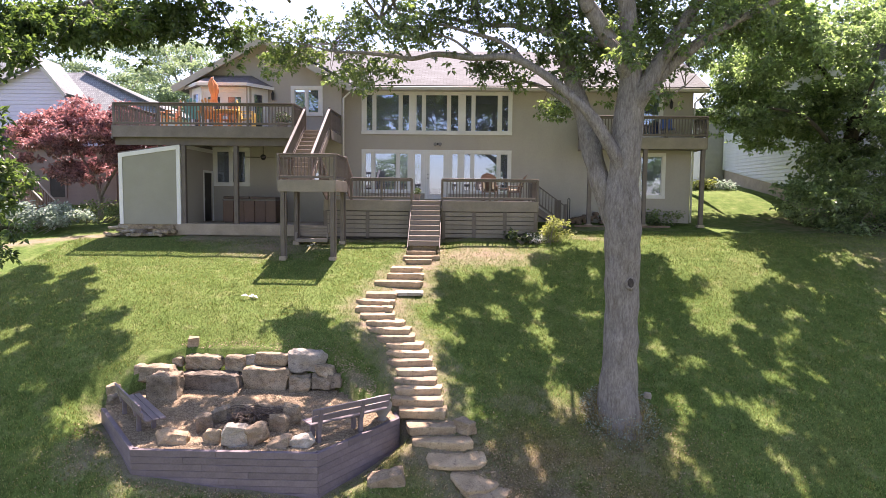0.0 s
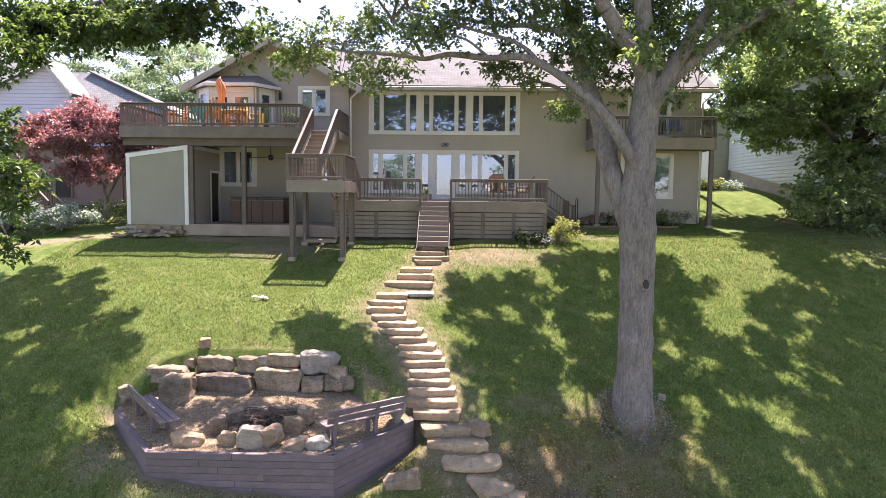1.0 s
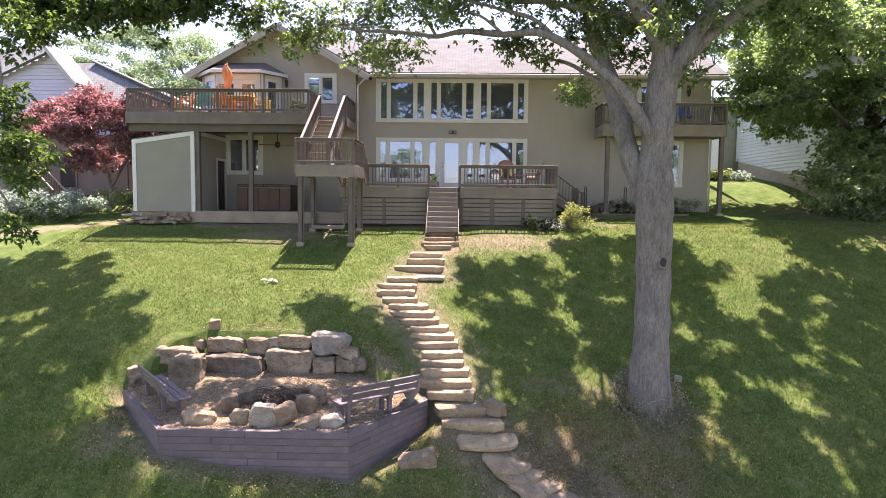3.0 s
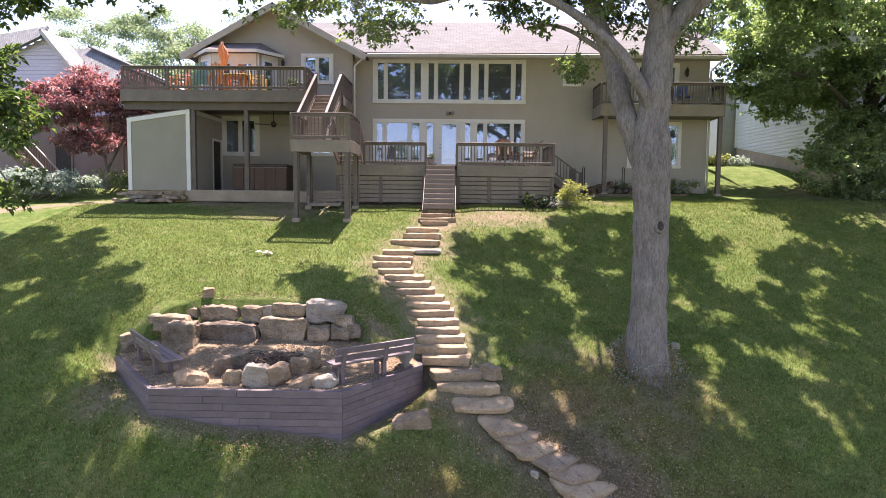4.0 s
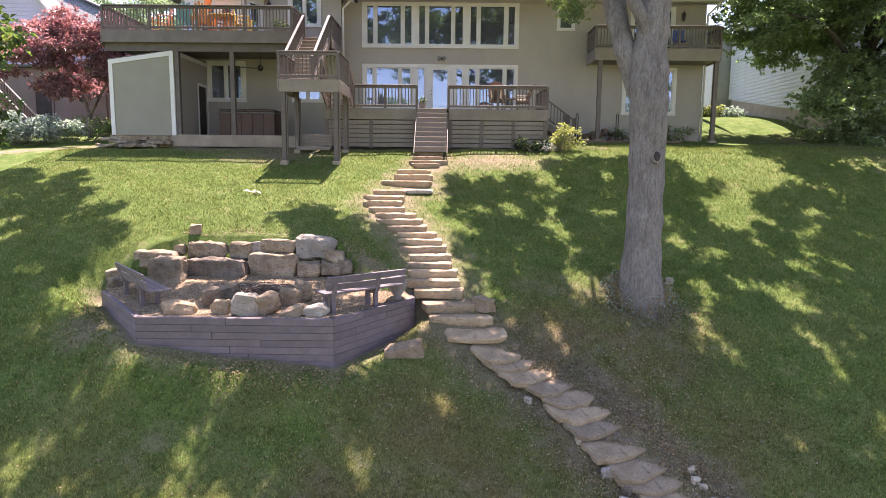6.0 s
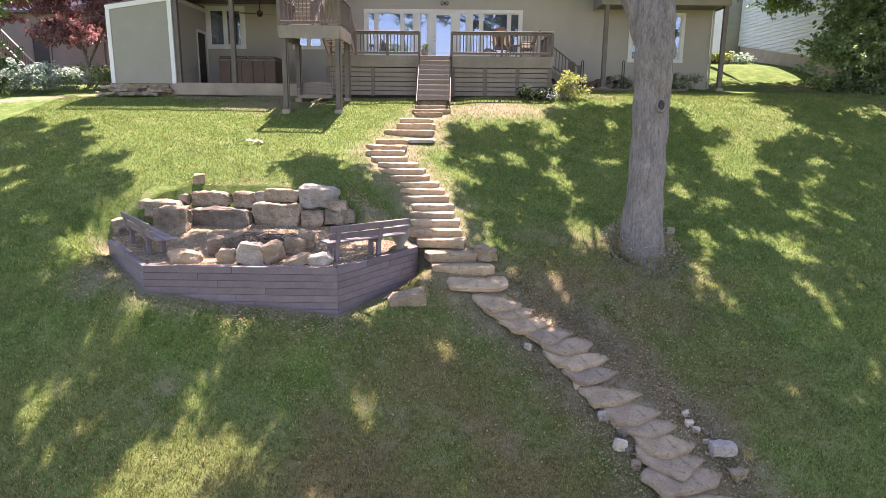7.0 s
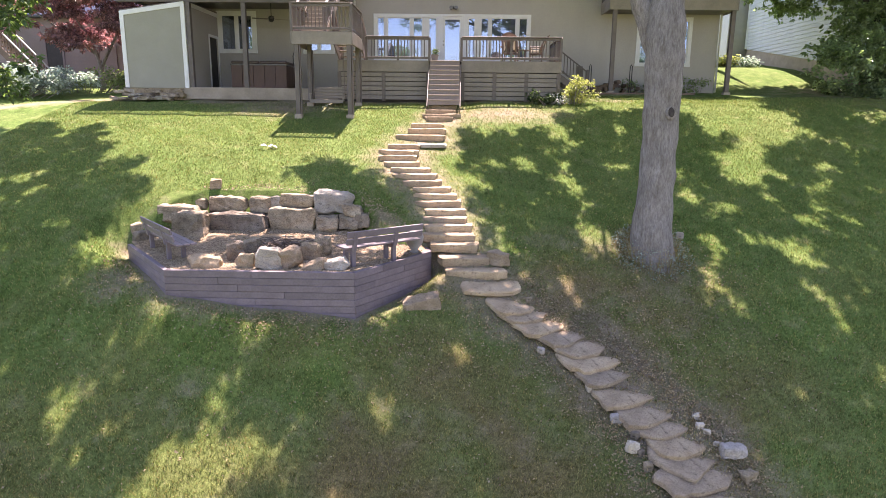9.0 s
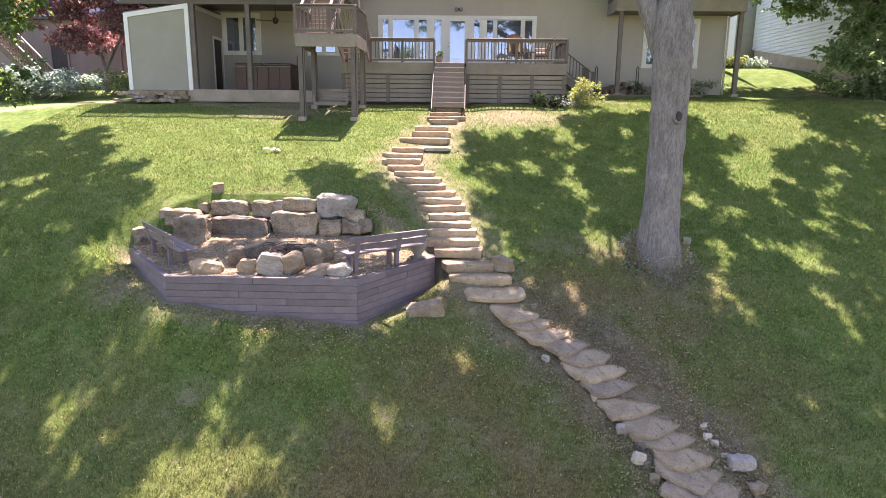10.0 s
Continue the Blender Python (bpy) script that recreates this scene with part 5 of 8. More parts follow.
def adirondack(at, turn, material, colour, name="adirondack_chair"):
    """A slatted garden chair with a fan back."""
    t = thing(name, at, f"{colour} slatted garden chair on the deck", "chair", "garden chairs on the deck", "", turn)
    m0 = world_of(t) @ Matrix.Diagonal((1.08, 1.05, 1.2, 1))

    def put(nm, lo, hi, rot=None):
        o = box(nm, lo, hi, material, None, 0.006)
        o.matrix_basis = m0 @ (pose(*[(p + q) / 2 for p, q in zip(lo, hi)]) @ (rot or Matrix()))
        under(o, t)
    for k in range(6):
        put("seat_slat", (-0.26, -0.25 + k * 0.085, 0.36 - k * 0.012), (0.26, -0.175 + k * 0.085, 0.38 - k * 0.012))
    for k in range(5):
        x = -0.22 + k * 0.11
        h = 0.8 + 0.22 * math.cos((k - 2) * 0.72)
        put("back_slat", (x - 0.045, 0.26, 0.3), (x + 0.045, 0.28, h), pose(0, 0, 0, -16, (k - 2) * 3, 0))
    for sx in (-1, 1):
        put("arm", (sx * 0.34 - 0.06, -0.32, 0.55), (sx * 0.34 + 0.06, 0.36, 0.575))
        put("leg", (sx * 0.3 - 0.02, -0.3, 0), (sx * 0.3 + 0.02, -0.22, 0.55))
        put("leg", (sx * 0.3 - 0.02, 0.24, 0), (sx * 0.3 + 0.02, 0.32, 0.55))
    put("back_brace", (-0.3, 0.29, 0.5), (0.3, 0.315, 0.56))
    return t


adirondack((-11.9, 26.5, DZ), -50, M["orange"], "bright orange")
adirondack((-9.75, 27.3, DZ), -25, M["orange"], "bright orange")
adirondack((-10.98, 26.6, DZ), 188, M["teal"], "teal")
adirondack((-10.28, 26.55, DZ), 175, M["orange"], "bright orange")
adirondack((-8.75, 26.6, DZ), 100, M["yellow"], "golden yellow")
table = thing("patio_table", (-9.6, 26.4, DZ), "orange and yellow square patio table", "table")
box("tabletop", (-9.95, 26.0, DZ + 0.69), (-9.0, 26.8, DZ + 0.73), M["yellow"], table, 0.01)
box("apron", (-9.87, 26.08, DZ + 0.6), (-9.08, 26.72, DZ + 0.688), M["orange"], table, 0.01)
for tx in (-9.85, -9.1):
    for ty in (26.1, 26.7):
        box("leg", (tx - 0.035, ty - 0.035, DZ + 0.001), (tx + 0.035, ty + 0.035, DZ + 0.598), M["orange"], table)
umb = thing("patio_umbrella", (-10.48, 27.45, DZ), "furled orange patio umbrella on a pole", "umbrella")
b = bmesh.new()
lathe(b, [(0.22, 0), (0.22, 0.05), (0.04, 0.09), (0.022, 0.1), (0.022, 2.32)], 14, (-10.48, 27.45, DZ))
part("pole", b, M["black"], umb, "", True)
b = bmesh.new()
rings = []
for z, r in ((1.14, 0.17), (1.22, 0.15), (1.36, 0.115), (1.5, 0.125), (1.72, 0.17), (1.95, 0.165), (2.12, 0.1), (2.22, 0.045), (2.27, 0.015)):
    rings.append([b.verts.new((-10.48 + 0.05 * math.sin(z * 5) + r * (1 + 0.24 * math.cos(8 * a + z * 1.5)) * math.cos(a), 27.45 + r * (1 + 0.24 * math.cos(8 * a + z * 1.5)) * math.sin(a), DZ + z)) for a in [2 * math.pi * k / 32 for k in range(32)]])
for p, q in zip(rings, rings[1:]):
    for k in range(32):
        b.faces.new((p[k], p[(k + 1) % 32], q[(k + 1) % 32], q[k]))
b.faces.new(rings[-1])
part("canopy", b, M["orange_cloth"], umb, "furled orange canvas canopy", True)


def planter(at, r, h, leafmat, label, seed, leaf=0.09, n=260, spread=0.28, bloom=None):
    t = thing("planter", at, label, "planter")
    b = bmesh.new()
    lathe(b, [(r * 0.7, 0.001), (r * 0.8, h * 0.4), (r, h * 0.92), (r * 1.08, h), (r * 0.9, h), (r * 0.85, h * 0.9)], 18, at)
    part("pot", b, M["pot"], t, "", True)
    leaf_cloud("foliage", [(at[0], at[1], at[2] + h + spread * 0.55)], [spread], n, leaf, leafmat, t, seed)
    if bloom:
        leaf_cloud("flowers", [(at[0], at[1], at[2] + h + spread * 0.7)], [spread], 40, leaf * 0.6, bloom, t, seed + 1)


planter((-7.47, 27.3, DZ), 0.24, 0.36, M["leaf_low"], "dark planter of flowers on the deck", 5, 0.08, 420, 0.36, M["cushion"])
planter((-1.58, 25.75, Z1), 0.15, 0.26, M["leaf_low"], "green potted plant by the steps", 6, 0.09, 110, 0.17)


def rocker(at, turn):
    """A wicker rocking chair."""
    t = thing("rocking_chair", at, "red-brown wicker rocking chair with cream cushion", "chair", "rocking chairs on the lower deck", "", turn)
    m0 = world_of(t)

    def put(nm, lo, hi, mat, rot=None):
        o = box(nm, lo, hi, mat, None, 0.015)
        o.matrix_basis = m0 @ (pose(*[(p + q) / 2 for p, q in zip(lo, hi)]) @ (rot or Matrix()))
        under(o, t)
    put("seat", (-0.28, -0.28, 0.36), (0.28, 0.28, 0.42), M["wicker"])
    put("cushion", (-0.25, -0.25, 0.42), (0.25, 0.2, 0.5), M["cushion"])
    bb = bmesh.new()
    grid = []
    for i in range(9):
        u = -1 + i / 4
        top = 0.98 - 0.2 * u * u
        grid.append([bb.verts.new((0.32 * u, 0.27 + 0.22 * v * v + 0.04 * v - 0.16 * u * u, 0.42 + top * 0.72 * v)) for v in (0, 0.25, 0.5, 0.75, 1)])
    for p, q in zip(grid, grid[1:]):
        for k in range(4):
            bb.faces.new((p[k], q[k], q[k + 1], p[k + 1]))
    bmesh.ops.solidify(bb, geom=bb.faces[:], thickness=0.035)
    o = part("backrest", bb, M["wicker"], None, "", True)
    o.matrix_basis = m0
    under(o, t)
    put("back_cushion", (-0.22, 0.22, 0.48), (0.22, 0.28, 0.86), M["cushion"], pose(0, 0, 0, -14, 0, 0))
    for sx in (-1, 1):
        put("arm", (sx * 0.31 - 0.04, -0.28, 0.6), (sx * 0.31 + 0.04, 0.34, 0.64), M["wicker"])
        put("leg", (sx * 0.27 - 0.022, -0.26, 0.06), (sx * 0.27 + 0.022, -0.21, 0.6), M["wicker"])
        put("leg", (sx * 0.27 - 0.022, 0.2, 0.06), (sx * 0.27 + 0.022, 0.25, 0.6), M["wicker"])
        bb = bmesh.new()
        tube(bb, [(sx * 0.27, y, 0.024 + 0.11 * y * y * 2) for y in (-0.45, -0.25, 0, 0.25, 0.5)], [0.022] * 5, 6)
        o = part("rocker", bb, M["wicker"], None)
        o.matrix_basis = m0
        under(o, t)


rocker((1.38, 26.35, Z1), 165)
rocker((2.42, 26.5, Z1), 262)
bt = thing("bistro_table", (1.98, 26.55, Z1), "small round wooden side table", "table")
b = bmesh.new()
lathe(b, [(0.2, 0.001), (0.2, 0.02), (0.025, 0.03), (0.025, 0.5), (0.24, 0.51), (0.24, 0.54)], 18, (1.98, 26.55, Z1))
part("pedestal", b, M["wicker"], bt, "", True)
ch = thing("folding_chair", (9.4, 28.95, BZ), "blue canvas folding chair on the balcony", "chair")
box("seat", (9.15, 28.75, BZ + 0.42), (9.65, 29.2, BZ + 0.46), M["blue"], ch)
box("backrest", (9.15, 29.2, BZ + 0.5), (9.65, 29.24, BZ + 0.95), M["blue"], ch)
for cx in (9.17, 9.63):
    beam("leg", (cx, 28.77, BZ + 0.002), (cx, 29.24, BZ + 0.5), 0.025, 0.025, M["steel"], ch)
    beam("leg", (cx, 29.2, BZ + 0.002), (cx, 28.77, BZ + 0.5), 0.025, 0.025, M["steel"], ch)
    beam("back_frame", (cx, 29.22, BZ + 0.42), (cx, 29.25, BZ + 0.97), 0.025, 0.025, M["steel"], ch)
swing = thing("porch_swing", (-5.5, 24.3, -1.2), "grey slatted porch swing hung on chains below the landing", "swing")
for k in range(4):
    box("back_slat", (-6.1, 24.56 + 0.012 * k, -1.08 + k * 0.105), (-4.88, 24.585 + 0.012 * k, -0.99 + k * 0.105), M["fascia_b"], swing)
for k in range(4):
    box("seat_slat", (-6.1, 24.08 + k * 0.12, -1.16), (-4.88, 24.185 + k * 0.12, -1.135), M["fascia_b"], swing)
box("front_board", (-6.1, 24.05, -1.26), (-4.88, 24.075, -1.14), M["fascia_b"], swing)
for sx in (-6.12, -4.91):
    box("arm", (sx, 24.06, -0.94), (sx + 0.05, 24.6, -0.91), M["fascia_b"], swing)
    box("arm_post", (sx, 24.08, -1.2), (sx + 0.05, 24.13, -0.94), M["fascia_b"], swing)
    for cy in (24.1, 24.55):
        b = bmesh.new()
        tube(b, [(sx + 0.025, cy, -0.92), (sx + 0.025, cy + (24.33 - cy) * 0.6, 0.0), (sx + 0.025, 24.33, LZ0 - 0.04)], [0.012] * 3, 6)
        part("chain", b, M["rail"], swing, "dull dark chain")


# ---- fire pit terrace ----
pit = thing("pit_wall", (-4.6, 12.9, -5.5), "purple-grey painted timber retaining wall of the fire pit", "retaining wall")
PTS = [(-8.48, 14.98), (-6.5, 12.55), (-2.7, 12.55), (-1.28, 14.68), (-1.38, 15.1)]
TOPZ, COURSE = -4.74, 0.142
random.seed(5)
for (x0, y0), (x1, y1) in zip(PTS, PTS[1:]):
    d = Vector((x1 - x0, y1 - y0, 0))
    Ln = d.length
    d.normalize()
    for c in range(8):
        zc = TOPZ - COURSE * (c + 0.5)
        cuts = [0.0]
        s = -random.random() * 1.4
        while s < Ln:
            s += 1.9 + random.random() * 0.7
            if 0.4 < s < Ln - 0.4:
                cuts.append(s)
        cuts.append(Ln)
        for a, bb in zip(cuts, cuts[1:]):
            jit = (random.random() - 0.5) * 0.008
            p, q = Vector((x0, y0, zc)) + d * (a + (0.003 if a else -0.018)), Vector((x0, y0, zc)) + d * (bb - (0.003 if bb < Ln else -0.018))
            n = Vector((d.y, -d.x, 0)) * jit
            beam("timber", p + n, q + n, 0.1, COURSE - 0.004, M["timber"], pit, 0.006)
for (x, y) in PTS[1:4]:
    box("corner_post", (x - 0.05, y + 0.06, -5.9), (x + 0.05, y + 0.16, TOPZ - 0.02), M["timber"], pit)

gv = [(-8.45, 15.0), (-6.48, 12.58), (-2.72, 12.58), (-1.3, 14.7), (-1.6, 15.3), (-2.6, 16.1), (-5.0, 16.6), (-7.8, 16.4), (-8.4, 15.5)]


def gravel_z(x, y):
    return -4.8 + 0.3 * np.clip((np.asarray(y) - 14.2) / 2.2, 0, 1)


ang = np.linspace(0, 2 * math.pi, 49)[:-1]
verts, faces = [], []
cx, cy = -4.8, 14.6
for r in np.linspace(0.0, 1.0, 15):
    for (xa, ya), (xb, yb) in zip(gv, gv[1:] + gv[:1]):
        for t in (0, 0.25, 0.5, 0.75):
            x, y = cx + (xa + (xb - xa) * t - cx) * r, cy + (ya + (yb - ya) * t - cy) * r
            verts.append((x, y, float(gravel_z(x, y)) + 0.03 * noise.noise(Vector((x * 3, y * 3, 0)))))
w = len(gv) * 4
for i in range(14):
    for k in range(w):
        faces.append((i * w + k, i * w + (k + 1) % w, (i + 1) * w + (k + 1) % w, (i + 1) * w + k))
bed = new("gravel_bed", mesh_from("gravel_bed", verts, faces, M["gravel"], True))
tagged(bed, "tan gravel bed inside the fire pit terrace", "gravel", kind="structure")


def pebbles(name, xs, ys, zs, size, material, label, seed):
    rng = np.random.default_rng(seed)
    n = len(xs)
    base = np.array([(1, 0, 0), (0, 1, 0), (-1, 0, 0), (0, -1, 0), (0, 0, 0.8), (0, 0, -0.8)], float)
    tri = np.array([(0, 1, 4), (1, 2, 4), (2, 3, 4), (3, 0, 4), (1, 0, 5), (2, 1, 5), (3, 2, 5), (0, 3, 5)])
    s = size * (0.5 + rng.random(n))
    a = rng.random(n) * 6.28
    V = base[None] * (0.7 + 0.6 * rng.random((n, 6, 1)))
    X = V[..., 0] * np.cos(a)[:, None] - V[..., 1] * np.sin(a)[:, None]
    Y = V[..., 0] * np.sin(a)[:, None] + V[..., 1] * np.cos(a)[:, None]
    P = np.stack([X * s[:, None] + xs[:, None], Y * s[:, None] + ys[:, None], V[..., 2] * s[:, None] * 0.7 + zs[:, None]], -1).reshape(-1, 3)
    Fc = (tri[None] + (np.arange(n) * 6)[:, None, None]).reshape(-1, 3)
    ob = new(name, mesh_from(name, P.tolist(), Fc.tolist(), material))
    return tagged(ob, label, "gravel", kind="stuff")


def island_stone_mat(name, a, b_):
    m, n, l, b = nodes_of(name)
    g = n.new("ShaderNodeNewGeometry")
    r = ramp_node(n, l, g.outputs["Random Per Island"], [(0, a), (1, b_)])
    l.new(r.outputs[0], b.inputs["Base Color"])
    b.inputs["Roughness"].default_value = 0.9
    return m


rng = np.random.default_rng(11)
px, py = rng.uniform(-8.7, -1.2, 36000), rng.uniform(12.55, 16.6, 36000)
keep = in_pit(px, py, -0.12)
px, py = px[keep], py[keep]
bx = np.concatenate([rng.uniform(-7.3, -3.1, 260), rng.uniform(-3.1, -1.9, 700)])
by = np.concatenate([16.72 + rng.normal(0, 0.08, 260) + 0.06 * np.sin(3 * bx[:260]), 15.9 + rng.normal(0, 0.22, 700) - 0.7 * (bx[260:] + 2.5)])
bz = np.concatenate([gravel_z(px, py), ground_at(bx, by)]) + 0.008
px, py = np.concatenate([px, bx]), np.concatenate([py, by])
pebbles("gravel_stones", px, py, bz, 0.017, island_stone_mat("gravel_stone", (0.15, 0.105, 0.065), (0.42, 0.325, 0.21)), "loose tan gravel stones", 3)

LOWC = ((-7.25, 15.38, -4.76, 0.84, 0.7), (-6.32, 15.95, -4.62, 1.6, 0.5), (-4.83, 16.02, -4.58, 1.24, 0.56), (-3.93, 15.92, -4.58, 0.62, 0.4), (-3.4, 15.95, -4.52, 0.52, 0.37), (-3.02, 16.0, -4.46, 0.38, 0.36), (-5.58, 16.12, -4.56, 0.24, 0.36))
UPC = ((-7.7, 15.92, -4.38, 1.15, 0.46), (-7.41, 16.4, -4.13, 0.7, 0.36), (-6.59, 16.36, -4.14, 1.06, 0.4), (-5.77, 16.36, -4.13, 0.58, 0.42), (-5.33, 16.5, -4.02, 0.46, 0.32), (-4.74, 16.4, -4.02, 1.0, 0.36), (-3.82, 16.2, -4.2, 1.08, 0.66), (-3.3, 16.06, -4.2, 0.54, 0.32))
RING = ((-5.44, 13.7, -4.82, 0.38, 0.5), (-5.09, 13.12, -4.84, 0.48, 0.37), (-4.58, 13.02, -4.84, 0.64, 0.52), (-4.1, 13.06, -4.84, 0.53, 0.55), (-3.54, 13.02, -4.84, 0.58, 0.25), (-3.1, 13.05, -4.84, 0.54, 0.3), (-3.84, 13.82, -4.83, 0.44, 0.48), (-5.26, 14.35, -4.8, 0.52, 0.38), (-4.98, 14.78, -4.78, 0.42, 0.28), (-4.5, 14.92, -4.76, 0.52, 0.24), (-4.0, 14.75, -4.78, 0.38, 0.3), (-3.7, 14.28, -4.8, 0.4, 0.5))
for i, (x, y, z, wd, h) in enumerate(LOWC):
    boulder("boulder", (x, y + 0.25, z + 0.0), (wd * 1.02, 0.6, h * 1.04), M["boulder"], "squared limestone block in the pit's back wall", "rock", "pit back wall blocks", i + 1, random.uniform(-4, 4), 0.82 if i < 3 else 0.66)
for i, (x, y, z, wd, h) in enumerate(UPC):
    boulder("boulder", (x, y + 0.2, z - 0.02), (wd * 1.02, 0.56, h * 1.04), M["grey_rock" if i in (4, 6) else "boulder"], "weathered limestone block on the pit's back wall", "rock", "pit back wall blocks", i + 21, random.uniform(-10, 10), (0.72, 0.62, 0.76, 0.64, 0.5, 0.74, 0.42, 0.55)[i], "", random.uniform(-5, 5))
for i, (x, y, z, wd, h) in enumerate(RING):
    boulder("boulder", (x, y, z - 0.03), (wd * 1.02, wd * 0.6, h * 1.04), M["grey_rock" if i in (2, 5) else "slab" if i in (1, 3, 4) else "boulder"], "upright pale grey stone ringing the fire" if i == 2 else "upright rough stone ringing the fire", "rock", "fire ring stones", i + 41, random.uniform(-20, 20), 0.3 if i in (1, 3) else 0.5, "", (-10, 6, 14, -4, -22, -12, 5, -12, 10, 20, -8, 6)[i])
boulder("boulder", (-7.0, 16.72, -4.05), (0.3, 0.22, 0.72), M["slab"], "small upright stone standing behind the pit", "rock", "", 61, 10, 0.9, "", 3)
boulder("boulder", (-5.92, 13.08, -4.86), (0.72, 0.42, 0.32), M["slab"], "low rounded stone on the gravel", "rock", "", 62, 5, 0.4)
boulder("boulder", (-1.28, 13.2, -6.16), (0.86, 0.5, 0.8), M["slab"], "tilted sandstone lump beside the timber wall", "rock", "", 66, 12, 0.8, "", -12)
boulder("boulder", (-8.6, 15.75, -4.7), (0.42, 0.36, 0.36), M["boulder"], "rough stone at the wall's end", "rock", "", 64, 30, 0.6)
boulder("boulder", (-8.3, 15.2, -4.78), (0.36, 0.32, 0.32), M["boulder"], "rough stone at the wall's end", "rock", "", 65, 60, 0.6)

sticks = thing("firewood_pile", (-4.7, 14.1, -4.8), "heap of grey twigs in the fire ring", "firewood")
random.seed(9)
for k in range(150):
    b = bmesh.new()
    a = random.uniform(0, 6.28)
    cx0, cy0 = -4.58 + random.gauss(0, 0.25), 14.12 + random.gauss(0, 0.22)
    ln = random.uniform(0.25, 0.6)
    z0 = -4.76 + random.random() * 0.3
    dx, dy, dz = math.cos(a) * ln / 2, math.sin(a) * ln / 2, random.uniform(-0.05, 0.12)
    tube(b, [(cx0 - dx, cy0 - dy, z0), (cx0, cy0, z0 + 0.05 + dz / 2), (cx0 + dx, cy0 + dy, z0 + dz)], [0.011, 0.01, 0.005], 5)
    part("stick", b, M["sticks"], sticks)


def slat_bench(at, turn, length):
    """A plain wooden bench: x along its length, the back at -y, the sitter faces +y."""
    t = thing("garden_bench", at, "grey-painted wooden bench with slatted back by the fire pit", "bench", "benches at the fire pit", "", turn)
    m0 = world_of(t)

    def put(nm, lo, hi, rot=None):
        o = box(nm, lo, hi, M["bench"], None, 0.008)
        o.matrix_basis = m0 @ (pose(*[(p + q) / 2 for p, q in zip(lo, hi)]) @ (rot or Matrix()))
        under(o, t)
    h = length / 2
    for k in range(3):
        put("seat_slat", (-h, -0.02 + k * 0.145, 0.4), (h, 0.115 + k * 0.145, 0.44))
    for z in (0.5, 0.66):
        put("back_slat", (-h, -0.1 - (z - 0.5) * 0.25, z), (h, -0.06 - (z - 0.5) * 0.25, z + 0.13), pose(0, 0, 0, 12, 0, 0))
    for sx in (-h + 0.2, h - 0.7):
        put("leg", (sx - 0.045, -0.03, -0.02), (sx + 0.045, 0.06, 0.4))
        put("leg", (sx - 0.045, 0.28, -0.02), (sx + 0.045, 0.37, 0.4))
        put("back_post", (sx - 0.045, -0.115, 0.36), (sx + 0.045, -0.045, 0.78), pose(0, 0, 0, 12, 0, 0))
        put("crosspiece", (sx - 0.04, 0.06, 0.3), (sx + 0.04, 0.28, 0.398))
    return t


slat_bench((-2.22, 13.7, -4.8), 39, 1.92)
slat_bench((-7.2, 13.95, -4.8), -49, 2.15)
urn = thing("urn", (-1.62, 14.62, -4.8), "weathered grey clay urn at the bench's end", "urn")
b = bmesh.new()
lathe(b, [(0.1, 0.0), (0.14, 0.03), (0.08, 0.1), (0.2, 0.28), (0.22, 0.42), (0.16, 0.52), (0.2, 0.56), (0.17, 0.56), (0.14, 0.5)], 20, (-1.62, 14.62, -4.8))
part("body", b, M["pot"], urn, "", True)


# ---- stone steps down the slope ----
def flagstone(x, y, z, wd, deep, thick, turn, seed, label, round_=0.35, tilt=0.0):
    """A rough slab: an uneven outline, a worn top and a broken front edge."""
    bm = bmesh.new()
    n = 22
    off = Vector((seed * 5.1, seed * 2.3, 0))
    ring = []
    for k in range(n):
        a = 2 * math.pi * k / n
        c, s = math.cos(a), math.sin(a)
        p = 2.0 / (2.0 + 5.0 * (1 - round_))
        ux, uy = math.copysign(abs(c) ** p, c), math.copysign(abs(s) ** p, s)
        r = 1 + (0.08 + 0.2 * round_) * noise.noise(Vector((c * 1.7, s * 1.7, 0)) + off) + 0.055 * noise.noise(Vector((c * 6, s * 6, 3)) + off)
        ring.append((ux * wd / 2 * r, uy * deep / 2 * r))
    rows = [(0.95, -thick), (1.0, -thick * 0.8), (0.98, -thick * 0.5), (1.004, -0.045), (0.99, -0.016), (0.955, -0.004), (0.75, 0.002), (0.4, 0.0)]
    vs = [[bm.verts.new((px * f, py * f, zz + 0.028 * noise.noise(Vector((px * 3.5, py * 3.5, zz * 9)) + off) + 0.012 * noise.noise(Vector((px * 11, py * 11, zz * 20)) + off))) for px, py in ring] for f, zz in rows]
    for a, b_ in zip(vs, vs[1:]):
        for k in range(n):
            bm.faces.new((a[k], a[(k + 1) % n], b_[(k + 1) % n], b_[k]))
    bm.faces.new(vs[-1])
    bm.faces.new(vs[0][::-1])
    me = bpy.data.meshes.new("stone_step")
    bm.normal_update()
    bm.to_mesh(me)
    bm.free()
    me.materials.append(M["slab"])
    me.polygons.foreach_set("use_smooth", [True] * len(me.polygons))
    me.set_sharp_from_angle(angle=radians(40))
    ob = new("stone_step", me)
    ob.matrix_basis = pose(x, y, z, 0, 0, turn) @ pose(0, 0, 0, tilt)
    return tagged(ob, label, "step", "stone steps on the slope")


